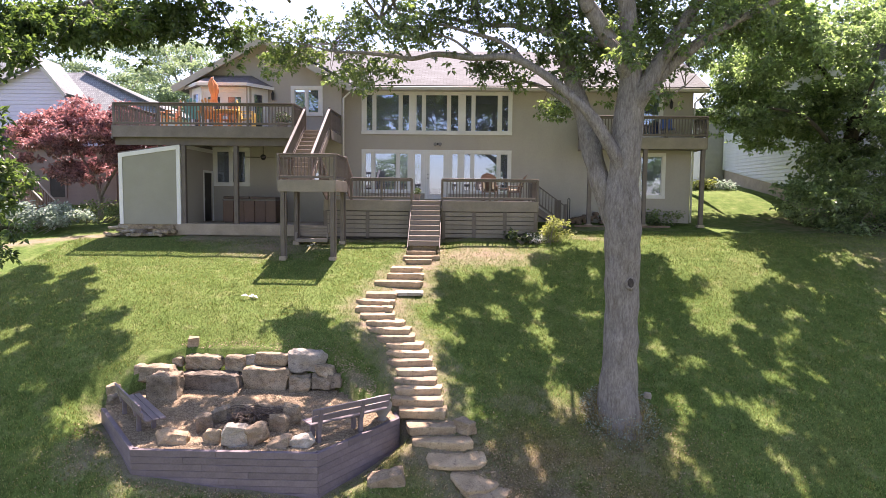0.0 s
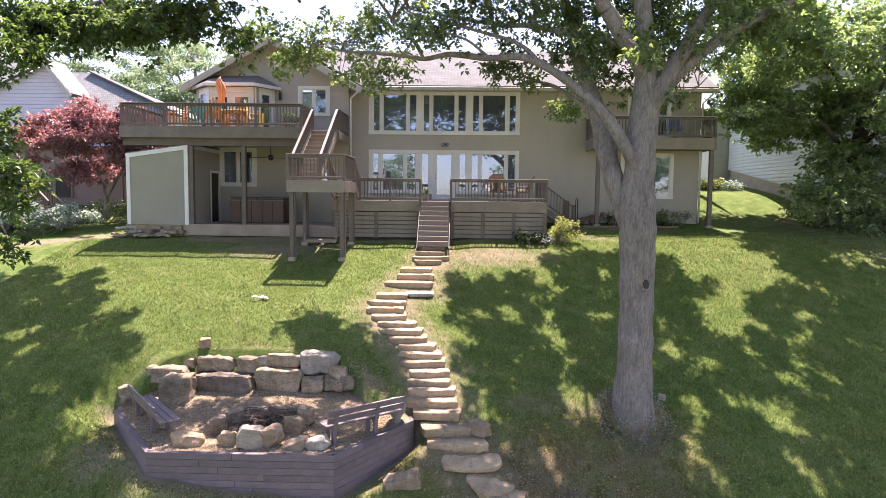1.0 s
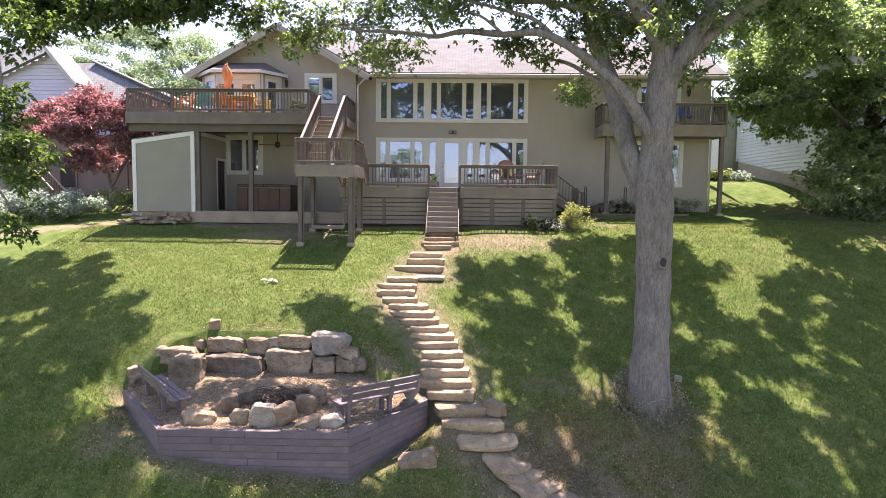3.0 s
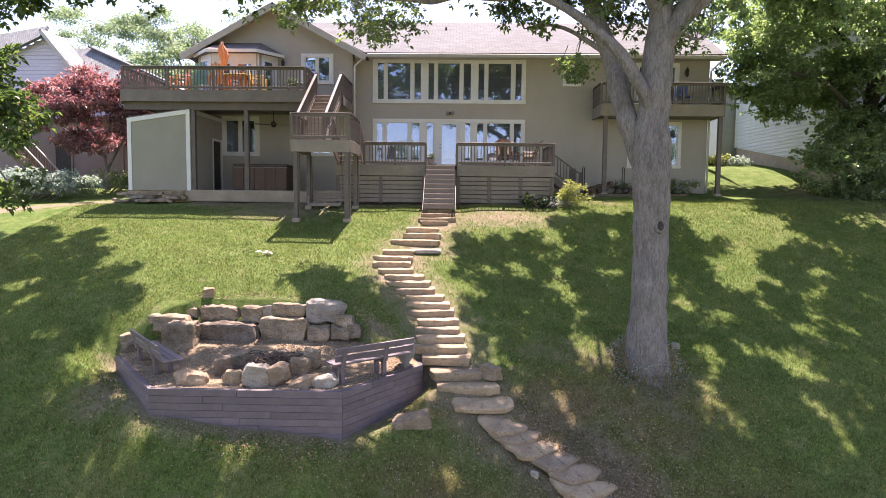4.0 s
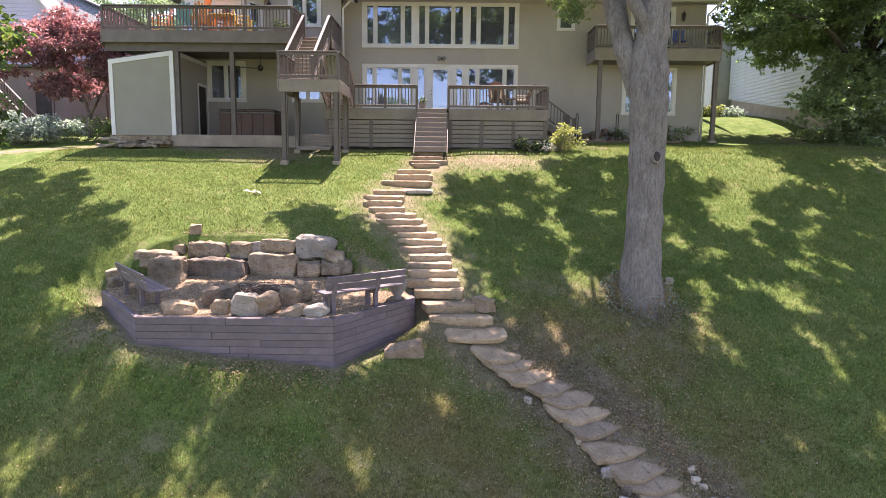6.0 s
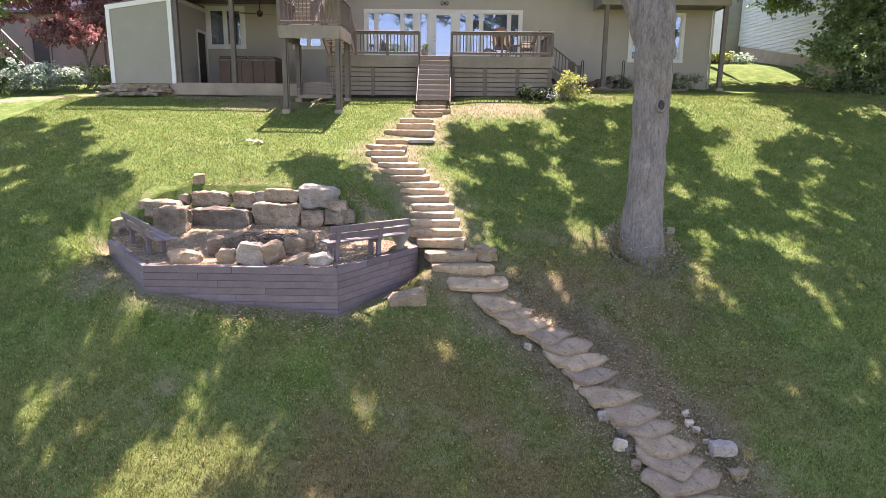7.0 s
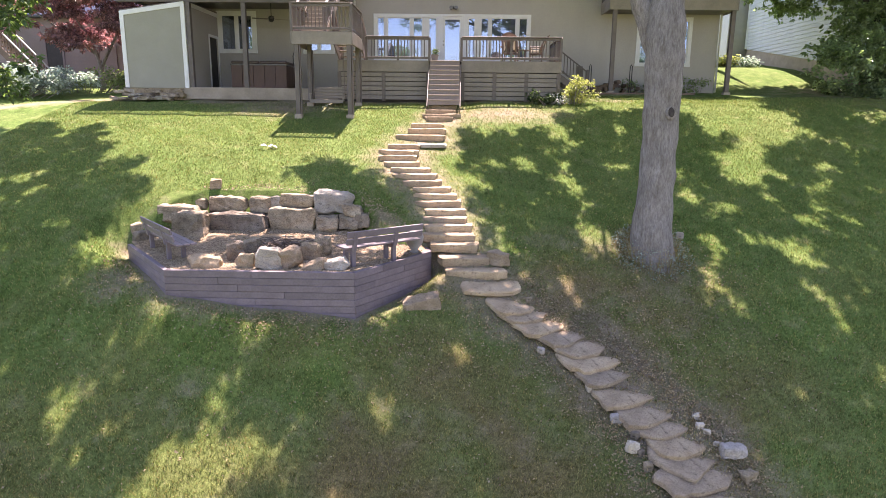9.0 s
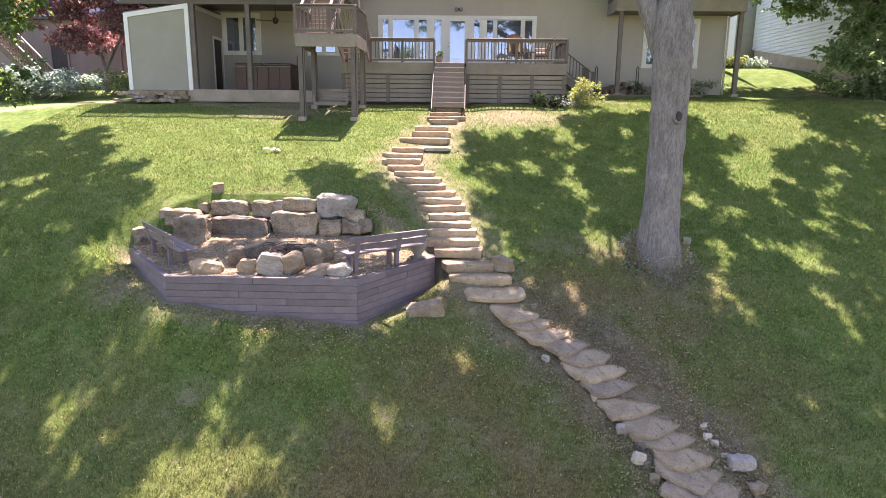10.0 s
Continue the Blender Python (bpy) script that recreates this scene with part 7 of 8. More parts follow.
kn.matrix_basis = pose(4.22, 15.19, -1.52, 80, 0, 12) @ Matrix.Diagonal((0.95, 1.25, 1, 1))
under(kn, oak)
b = bmesh.new()
lathe(b, [(0.001, 0.0), (0.05, 0.006), (0.09, 0.0), (0.08, -0.02), (0.001, -0.03)], 12)
kh = part("knot_hole", b, plain_mat("bark_scar", (0.05, 0.04, 0.033), 0.95, 0.4, 8, 40, 0.6), None, "dark hollow in the branch scar", True)
kh.matrix_basis = pose(4.22, 15.16, -1.52, 80, 0, 12) @ Matrix.Diagonal((0.85, 1.3, 1, 1))
under(kh, oak)
under_oak = lambda x, y: 0.75 + 0.312 * y
clumps = [p for k, o in enumerate(OAK_SHADES) for p in canopy(o, under_oak, 0.36, 4 + k, gaps=0.16 if k == 3 else -0.27)]
# clumps added above the view to dim sky light on lawn and upper trunk
high = crown((2.5, 16.5, 11.0), (9.0, 8.0, 4.0), 330, 4, under_oak) + crown((4.0, 16.2, 7.6), (4.0, 3.0, 1.9), 170, 6, under_oak)
tufts = []
rg = random.Random(8)
for c, r, n in (((-3.96, 22.0, 5.5), (1.7, 1.0, 1.25), 62), ((-6.0, 22.0, 5.55), (1.0, 0.7, 0.8), 38), ((-2.8, 21.6, 6.3), (1.6, 0.9, 0.7), 30), ((-3.1, 21.8, 4.4), (0.7, 0.6, 0.5), 16), ((1.1, 17, 3.75), (0.4, 0.4, 0.3), 7), ((3.75, 24.6, 3.9), (0.62, 0.4, 0.42), 22), ((1.0, 16.8, 5.3), (3.2, 0.9, 0.8), 115), ((4.4, 16.6, 5.2), (2.2, 0.9, 0.9), 85), ((3.3, 17.2, 4.0), (0.8, 0.5, 0.9), 48), ((4.8, 17.0, 4.0), (1.0, 0.8, 1.0), 34), ((6.6, 16.4, 4.9), (1.6, 0.8, 0.7), 60), ((4.05, 15.0, 3.9), (0.5, 0.25, 0.5), 15), ((5.0, 16.6, 4.2), (0.8, 0.6, 0.9), 24), ((0.7, 16.8, 3.85), (0.6, 0.4, 0.25), 9), ((1.5, 17.3, 3.55), (0.4, 0.4, 0.22), 5), ((-2.6, 19.6, 4.4), (0.9, 0.6, 0.4), 10), ((-1.0, 16.9, 4.7), (1.5, 0.6, 0.45), 20), ((2.6, 16.6, 4.3), (0.9, 0.5, 0.6), 30)):
    for _ in range(n):
        d = Vector((rg.gauss(0, 0.5), rg.gauss(0, 0.5), rg.gauss(0, 0.5)))
        tufts.append(spread_out((c[0] + d.x * r[0], c[1] + d.y * r[1], c[2] + d.z * r[2])))
leaf_parts(oak, clumps, 0.3, 84, 0.2, M["leaf"], 21)
leaf_parts(oak, high, 0.5, 46, 0.2, M["leaf"], 23)
leaf_parts(oak, tufts, 0.34, 48, 0.125, M["leaf"], 22, 6, 0.5)
twigs(oak, [nearest_on(OAK, p) for p in tufts[::3]], tufts[::3], M["bark"], 0.016)
some = clumps[::12]
twigs(oak, [nearest_on(OAK, p) for p in some], some, M["bark"], 0.05)

elm = thing("shade_tree", (-15.5, 17.0, -3.6), "tall leafy tree reaching over the lawn", "tree")
ELM = [[((-15.6, 17.6, -3.7), 0.45), ((-15.5, 17.6, 0.0), 0.34), ((-15.2, 17.8, 4.5), 0.27), ((-13.6, 18.6, 8.0), 0.16), ((-11.5, 19.5, 10), 0.06)], [((-15.2, 17.8, 4.6), 0.16), ((-12.0, 18.0, 6.7), 0.1), ((-8.8, 18.0, 7.0), 0.05), ((-7.0, 18.2, 6.0), 0.03), ((-6.1, 18.1, 4.8), 0.015)], [((-15.3, 17.6, 3.6), 0.12), ((-13.4, 16.4, 4.8), 0.08), ((-11.8, 15.6, 3.6), 0.04), ((-11.1, 14.9, 1.8), 0.025), ((-10.6, 14.3, 0.3), 0.012)], [((-15.4, 17.6, 1.5), 0.08), ((-13.4, 16.6, 1.3), 0.05), ((-11.8, 16.1, -0.6), 0.02)], [((-10.8, 18.0, 6.9), 0.05), ((-9.8, 17.2, 5.6), 0.025), ((-9.0, 16.9, 4.9), 0.012)]]
limbs(elm, "limb", ELM, M["bark"], 12, 0.12)
clumps = [p for k, o in enumerate(ELM_SHADES) for p in canopy(o, under_oak, 0.36, 14 + k, gaps=-0.13)]
# unseen clumps; the second crown is added to block sky from the left
high = crown((-11.0, 19.0, 9.4), (5.0, 5.5, 3.0), 120, 14, under_oak) + crown((-15.6, 11.5, 5.0), (3.0, 4.5, 5.0), 200, 16, None)
tufts = []
for c, r, n in (((-12.4, 18.0, 5.2), (0.9, 0.6, 0.6), 60), ((-11.0, 18.0, 5.2), (1.0, 0.6, 0.5), 60), ((-9.6, 18.0, 5.4), (1.1, 0.6, 0.45), 50), ((-12.0, 17.6, 4.4), (0.6, 0.4, 0.4), 26), ((-7.9, 18.2, 5.4), (1.3, 0.7, 0.5), 60), ((-10.1, 18.1, 5.1), (1.9, 0.6, 0.4), 46), ((-6.4, 18.0, 4.9), (0.5, 0.5, 0.5), 12), ((-9.5, 17.0, 5.0), (1.8, 1.0, 0.6), 30), ((-11.6, 16.0, 3.9), (0.7, 0.7, 0.9), 16), ((-11.0, 14.8, 1.9), (0.45, 0.5, 0.6), 14), ((-9.75, 13.5, 0.72), (0.6, 0.5, 0.55), 30), ((-11.7, 16.0, -0.8), (0.4, 0.4, 0.45), 9)):
    for _ in range(n):
        d = Vector((rg.gauss(0, 0.5), rg.gauss(0, 0.5), rg.gauss(0, 0.5)))
        tufts.append((c[0] + d.x * r[0], c[1] + d.y * r[1], c[2] + d.z * r[2]))
leaf_parts(elm, clumps, 0.3, 84, 0.2, M["leaf_elm"], 31)
leaf_parts(elm, high, 0.5, 46, 0.2, M["leaf_elm"], 33)
leaf_parts(elm, tufts, 0.36, 50, 0.15, M["leaf_elm"], 32, 6, 0.52)
twigs(elm, [nearest_on(ELM, p) for p in tufts[::4]], tufts[::4], M["bark"], 0.016)

for nm, at, ctr, rad, n, sd, lab in (("maple_tree", (17.6, 29.2, -0.6), (16.9, 27.5, 5.4), (5.8, 4.6, 4.4), 700, 41, "dense green maple at the lawn's edge"), ("maple_tree", (12.5, 39.6, 0.9), (13.6, 36.5, 7.5), (3.6, 4.0, 5.0), 300, 42, "tall green maple behind the house corner"), ("maple_tree", (22.0, 24.0, -1.5), (18.5, 22.5, 7.0), (5.5, 5.0, 4.6), 420, 43, "broad green maple beside the lawn")):
    t = thing(nm, at, lab, "tree", "maples beside the lawn")
    top = (ctr[0], ctr[1], ctr[2] + rad[2] * 0.5)
    P = [[(at, 0.4), ((at[0] - 0.1, at[1], at[2] + 2.5), 0.3), ((ctr[0] * 0.5 + at[0] * 0.5, at[1] * 0.5 + ctr[1] * 0.5, ctr[2]), 0.2), (top, 0.05)]]
    for k in range(0 if sd == 42 else 6):
        a = k * 1.05 + sd
        P.append([((at[0], at[1], at[2] + 2.5 + 0.5 * k), 0.12), ((ctr[0] + rad[0] * 0.4 * math.cos(a), ctr[1] + rad[1] * 0.4 * math.sin(a), ctr[2] - 1.5 + 0.6 * k), 0.08), ((ctr[0] + rad[0] * 0.8 * math.cos(a), ctr[1] + rad[1] * 0.8 * math.sin(a), ctr[2] - 1.0 + 0.6 * k), 0.03)])
    # trunk and limbs carry the shade inside the crown as darker bark colour
    limbs(t, "limb", P, M["bark_shaded"], 10, 0.12)
    cl = boughs(ctr, rad, int(n * 1.1), sd, (lambda x, y: 1.9 + 1.1 * max(0, 14.5 - x) - 1.7 * min(1, max(0, (x - 16.6) / 1.2))), True)
    if sd == 41:
        cl += boughs((13.8, 29.5, 6.3), (2.6, 2.0, 2.9), 285, 46, None, False, 0.1) + boughs((17.4, 27.8, 1.5), (1.1, 0.8, 1.7), 106, 58, None, False, 0.1) + boughs((15.4, 26.2, 0.95), (1.5, 0.9, 0.6), 64, 61, None, False, 0.1) + boughs((13.7, 26.0, 0.75), (0.9, 0.6, 0.3), 19, 62, None, False, 0.1) + boughs((16.4, 26.2, 1.9), (0.9, 0.9, 1.0), 57, 63, None, False, 0.1) + boughs((16.7, 28.1, 5.5), (2.2, 0.9, 2.4), 250, 64, None, False, 0.1) + boughs((15.4, 28.6, 4.3), (1.5, 0.8, 1.6), 80, 65, None, False, 0.1) + boughs((17.6, 28.0, 8.2), (1.7, 1.0, 0.9), 90, 67, None, False, 0.1) + boughs((18.4, 26.8, 3.2), (1.0, 0.8, 2.2), 140, 66, None, False, 0.1)
    if sd == 42:
        cl += boughs((12.9, 31.6, 5.0), (1.3, 0.9, 1.9), 133, 50, None, False, 0.1) + boughs((13.6, 31.4, 3.9), (1.3, 0.8, 1.2), 87, 52, None, False, 0.1) + boughs((15.3, 30.2, 4.4), (1.5, 0.8, 1.1), 95, 53, None, False, 0.1)
    leaf_parts(t, cl, 0.55, 48, 0.15, M["leaf_r"], sd, 6, 0.55, flat=0.4)
    if sd == 41:
        leaf_parts(t, canopy(MAPLE_SHADES[0], lambda x, y: under_oak(x, y) - 2.6 * min(1, max(0, (x - 9) / 4)), 0.36, 44, 1.6) + canopy(MAPLE_SHADES[2], lambda x, y: 2.5 + 0.15 * y, 0.6, 45, 2.0), 0.32, 84, 0.2, M["leaf_r"], 47)
    if sd == 43:
        # unseen boughs added over and beside the right lawn to block sky light
        leaf_parts(t, canopy(MAPLE_SHADES[1], under_oak, 0.36, 48, 1.4) + boughs((10.5, 16.0, 11.5), (6.5, 8.0, 4.0), 560, 57, under_oak) + boughs((15.2, 13.5, 6.0), (3.2, 5.0, 5.0), 260, 59, None) + boughs((12.0, 12.5, 9.5), (4.5, 4.5, 2.5), 200, 68, under_oak), 0.3, 84, 0.2, M["leaf_r"], 49)
low = thing("understory_shrub", (16.0, 27.0, -0.9), "dark green shrubs under the maples", "shrub")
cl = []
rg = random.Random(77)
for _ in range(170):
    x, y = rg.uniform(16.0, 23), rg.uniform(26.5, 31)
    cl.append((x, y, float(gz(x, y)) + rg.random() ** 1.3 * (0.8 + 1.6 * min(1, max(0, (x - 16.8) / 1.0))) * min(1, (x - 15.2) / 2)))
leaf_parts(low, cl, 0.55, 60, 0.17, M["leaf_r"], 78)
twigs(low, [(x * 0.5 + 8, y * 0.5 + 14, -0.9) for x, y, z in cl[::5]], cl[::5], M["bark"], 0.03, "stem_tangle")

red = thing("red_maple", (-17.3, 30.5, -0.6), "red-leaved ornamental maple beside the house", "tree")
RED = [[((-17.3, 30.5, -0.7), 0.14), ((-17.3, 30.5, 0.4), 0.11), ((-17.6, 30.4, 1.4), 0.08), ((-18.2, 30.3, 2.6), 0.04)], [((-17.3, 30.5, 0.3), 0.08), ((-16.6, 30.3, 1.3), 0.06), ((-15.8, 30.2, 2.5), 0.03)], [((-17.5, 30.4, 1.0), 0.07), ((-18.9, 30.2, 2.0), 0.05), ((-20, 30.1, 2.8), 0.02)]]
limbs(red, "limb", RED, M["bark"], 9, 0.1)
cl = boughs((-17.3, 30.2, 3.0), (3.4, 2.2, 2.2), 620, 51, lambda x, y: 1.45, False, 0.25, 10, 0.8, 0.3)
leaf_parts(red, cl, 0.42, 64, 0.15, M["leaf_red"], 52, 6, 0.42, flat=0.35)
twigs(red, [nearest_on(RED, p) for p in cl[::4]], cl[::4], M["bark"], 0.02)


def shrub(name, label, places, radius, count, size, material, seed):
    c = places[0]
    t = thing(name, (c[0], c[1], float(gz(c[0], c[1]))), label, "shrub")
    leaf_parts(t, places, radius, count, size, material, seed, name="foliage")
    twigs(t, [(x * 0.6 + c[0] * 0.4, y * 0.6 + c[1] * 0.4, float(gz(x, y)) - 0.05) for x, y, z in places], places, M["bark"], 0.015, "stem_tangle")


rg = random.Random(5)
gc = [(3.72 + rg.gauss(0, 0.22), 24.6 + rg.gauss(0, 0.22), -0.78 + rg.gauss(0, 0.22)) for _ in range(24)]
shrub("golden_shrub", "golden-leaved rounded shrub by the deck corner", gc, 0.28, 50, 0.1, M["leaf_gold"], 61)
hc = [(2.55 + rg.gauss(0, 0.26), 24.55 + rg.gauss(0, 0.12), -1.0 + rg.gauss(0, 0.08)) for _ in range(14)]
shrub("hosta", "grey-green hosta under the deck edge", hc, 0.2, 24, 0.16, M["leaf_low"], 62)
wc = [(3.1 + rg.gauss(0, 0.15), 24.5 + rg.gauss(0, 0.12), -1.0 + rg.gauss(0, 0.1)) for _ in range(8)]
shrub("white_flowers", "pale flowering clump by the deck corner", wc, 0.2, 40, 0.07, plain_mat("white_petals", (0.75, 0.74, 0.72), 0.7, 0.08), 63)
sc = [(-18.9 + rg.gauss(0, 1.5), 26.2 + rg.gauss(0, 0.9), -0.75 + rg.random() * 0.7) for _ in range(110)]
shrub("silver_shrub", "silvery grey-green shrubs at the lawn's corner", sc, 0.36, 80, 0.135, M["leaf_silver"], 64)
bc = [(-15.6 + rg.gauss(0, 1.0), 29.4 + rg.gauss(0, 0.5), -0.4 + rg.random() * 0.5) for _ in range(26)]
shrub("green_shrub", "dark green shrubs at the foot of the fence", bc, 0.4, 50, 0.13, M["leaf"], 65)
dc = [(8.5 + rg.gauss(0, 0.8), 28.9 + rg.gauss(0, 0.25), -0.6 + rg.random() * 0.55) for _ in range(40)]
shrub("bed_shrub", "dark low shrubs along the house wall", dc, 0.26, 36, 0.12, M["leaf"], 66)
yc = [(14.5 + rg.gauss(0, 0.3), 38.0 + rg.gauss(0, 0.3), 1.25 + rg.random() * 0.35) for _ in range(20)]
shrub("border_shrub", "yellow-green border shrubs by the neighbour's house", yc, 0.38, 40, 0.16, M["leaf_gold"], 67)
vc = [(15.5 + rg.gauss(0, 0.3), 37.8 + rg.gauss(0, 0.3), 1.2 + rg.random() * 0.25) for _ in range(20)]
shrub("border_shrub", "pale variegated border shrubs by the neighbour's house", vc, 0.38, 40, 0.16, M["leaf_silver"], 68)

for i, (at, ctr, rad, n) in enumerate((((-26, 62, 0), (-26, 62, 11), (8, 5, 7), 330), ((-40, 70, 0), (-40, 70, 12), (9, 6, 8), 300), ((-14, 75, 0), (-14, 75, 9), (6, 5, 6), 160))):
    t = thing("background_tree", at, "pale green tree behind the houses", "tree", "trees behind the houses")
    limbs(t, "limb", [[(at, 0.5), ((at[0] + 0.3, at[1], 5), 0.4), ((at[0], at[1], 14), 0.1)]] + [[((at[0], at[1], 4 + k), 0.2), ((at[0] + 3 * math.cos(k * 2.1), at[1], 8 + k), 0.1), ((at[0] + 5.5 * math.cos(k * 2.1), at[1], 11 + k), 0.03)] for k in range(5)], M["bark"], 8)
    leaf_parts(t, boughs(ctr, rad, int(n * 2.4), 81 + i, None, False, 0.2, 12, 2.0), 0.95, 46, 0.26, M["leaf_hazed"], 85 + i, flat=0.5)


for i, (at, ctr, rad) in enumerate((((-7.5, -9.0, -13.2), (-7.0, -9.0, 0.6), (3.0, 2.5, 4.0)), ((6.5, -9.5, -13.2), (5.6, -9.5, 1.0), (3.0, 2.5, 4.4)), ((-15.0, -10.0, -13.2), (-15.5, -10.0, 12.0), (5.0, 3.0, 5.5)), ((-23.5, -10.0, -13.2), (-23.5, -10.0, 6.0), (6.0, 3.0, 6.0)), ((-5.0, -12.0, -13.2), (-5.5, -12.0, 11.0), (4.4, 2.5, 3.8)), ((3.0, -12.0, -13.2), (2.6, -12.0, 11.2), (4.4, 2.5, 3.8)), ((20.0, -9.0, -13.2), (20.0, -9.0, 6.0), (4.6, 2.5, 5.0)))):
    t = thing("shore_tree", at, "green tree on the shore mirrored in the panes", "tree", "trees on the shore")
    limbs(t, "limb", [[(at, 0.3), ((at[0], at[1], -6), 0.24), ((ctr[0], ctr[1], 2.5), 0.06)]], M["bark"], 8)
    low = crown((ctr[0] + 2.0 * math.sin(i * 2.3), ctr[1], 3.6), (rad[0] * 0.8, rad[1] * 0.7, 1.7), 34, 281 + i, None, False, 0.2)
    leaf_parts(t, crown(ctr, rad, 55 if i in (4, 5) else 130, 181 + i, None, False, 0.2) + (low if i < 2 else []), 0.7, 50, 0.24, M["leaf_r"], 185 + i)


# ---- neighbours ----
nl = thing("neighbour_house", (-25, 37, 0), "lavender-grey sided house with cedar shake roof", "house")
NX1, NY, NPX, NPZ = -21.3, 35.0, -22.9, 7.75
bm = bmesh.new()
prof = [(-30.0, -0.5), (NX1 - 0.35, -0.5), (NX1 - 0.35, 5.85), (NPX, NPZ - 0.15), (-26.2, 6.0), (-30.0, 4.2)]
fr = [bm.verts.new((x, NY, z)) for x, z in prof]
bk = [bm.verts.new((x, NY + 1.6, z)) for x, z in prof]
bm.faces.new(fr)
bm.faces.new(bk[::-1])
for i in range(6):
    bm.faces.new((fr[i], bk[i], bk[(i + 1) % 6], fr[(i + 1) % 6]))
bmesh.ops.recalc_face_normals(bm, faces=bm.faces[:])
part("wall", bm, M["siding_l"], nl)
for row in range(40):
    z = -0.4 + row * 0.2
    xa = -30.0 if z < 4.1 else NPX - (NPZ - 0.2 - z) * 2.1
    xb = NX1 - 0.37 if z < 5.7 else NPX + (NPZ - 0.2 - z) * 0.7
    if xb - xa > 0.3:
        box("siding_board", (xa, NY - 0.03, z), (xb, NY - 0.002, z + 0.185), M["siding_l"], nl, 0.004, turn=pose(0, 0, 0, -2, 0, 0))
slab_roof("roof", ((NX1, NY - 0.55, 5.95), (NX1, NY + 1.6, 5.95), (NPX, NY + 1.6, NPZ + 0.15), (NPX, NY - 0.55, NPZ + 0.15)), 0.14, M["cedar"], nl)
beam("rake_board", (NX1, NY - 0.57, 5.78), (NPX, NY - 0.57, NPZ + 0.02), 0.05, 0.18, M["fascia"], nl)
slab_roof("roof", ((-30.0, NY - 0.5, 4.3), (-23.0, NY - 0.5, 7.5), (-23.0, NY + 0.25, 8.25), (-30.0, NY + 3.45, 8.25)), 0.14, M["cedar"], nl)
nw = under(new("window"), nl)
nw.matrix_basis = pose(-24.6, NY, 3)
box("frame", (-25.4, NY - 0.09, 2.1), (-24.3, NY - 0.035, 4.2), M["trim"], nw)
box("pane", (-25.3, NY - 0.1, 2.2), (-24.4, NY - 0.092, 4.1), M["dark"], nw, 0)
box("wing_wall", (-33.0, NY + 1.62, -0.4), (-17.0, 44.0, 5.2), M["siding_l"], nl, 0.01)
rz = 7.95
slab_roof("hip_roof", ((-33.6, 36.2, 5.15), (-16.4, 36.2, 5.15), (-22.9, 39.2, rz), (-31.0, 39.2, rz)), 0.14, M["cedar"], nl)
slab_roof("hip_roof", ((-16.4, 36.2, 5.15), (-16.4, 44.4, 5.15), (-22.9, 40.4, rz), (-22.9, 39.2, rz)), 0.14, M["cedar"], nl)
slab_roof("hip_roof", ((-16.4, 44.4, 5.15), (-33.6, 44.4, 5.15), (-31.0, 40.4, rz), (-22.9, 40.4, rz)), 0.14, M["cedar"], nl)
beam("hip_ridge", (-16.4, 36.15, 5.24), (-22.9, 39.15, rz + 0.07), 0.42, 0.09, M["cedar"], nl)
# lower wall of the lavender house, coloured as it looks in shade
box("lower_wall", (-34, 33.4, -0.8), (-15.6, 33.6, 2.9), M["taupe"], nl, 0.01)
box("lower_roof", (-34, 33.0, 2.9), (-15.3, 35.05, 3.02), M["cedar"], nl, 0.02)
for wx0, wx1, wz0, wz1, nm in ((-21.7, -20.7, 0.3, 1.9, "window"), (-19.0, -18.0, -0.5, 1.6, "door"), (-17.6, -16.8, 0.2, 1.7, "window")):
    g = under(new(nm), nl)
    g.matrix_basis = pose((wx0 + wx1) / 2, 33.4, wz0)
    box("frame", (wx0, 33.34, wz0), (wx0 + 0.1, 33.395, wz1), M["taupe"], g)
    box("frame", (wx1 - 0.1, 33.34, wz0), (wx1, 33.395, wz1), M["taupe"], g)
    box("frame", (wx0 + 0.1, 33.34, wz1 - 0.1), (wx1 - 0.1, 33.395, wz1), M["taupe"], g)
    box("pane" if nm == "window" else "leaf", (wx0 + 0.1, 33.37, wz0 + 0.02), (wx1 - 0.1, 33.392, wz1 - 0.1), M["dark"] if nm == "window" else M["taupe"], g, 0.004)
fence = thing("fence", (-15, 31.5, -0.5), "brown vertical-board wooden fence", "fence")
for k in range(11):
    x = -16.0 + k * 0.17
    z = float(gz(x, 31.5)) - 0.1
    box("board", (x, 31.45, z), (x + 0.155, 31.48, z + 2.0 + 0.02 * math.sin(k * 5.1)), M["fence"], fence, 0.004)
for z in (0.0, 1.0):
    box("fence_rail", (-16.0, 31.485, z), (-14.13, 31.53, z + 0.09), M["fence"], fence)
nst = thing("neighbour_steps", (-21.5, 31, 0), "weathered wooden outdoor steps with slatted rail", "stairs")
for y in (31.0, 32.0):
    beam("handrail", (-23.6, y, 3.45), (-20.5, y, 0.15), 0.09, 0.05, M["fascia"], nst)
    beam("stringer", (-23.6, y, 2.5), (-20.5, y, -0.8), 0.05, 0.28, M["fence"], nst)
    for k in range(24):
        t = (k + 0.5) / 24
        x, z = -23.6 + 3.1 * t, 2.5 - 3.3 * t
        box("baluster", (x - 0.025, y - 0.02, z + 0.05), (x + 0.025, y + 0.02, z + 0.95), M["fence"], nst, 0.004)
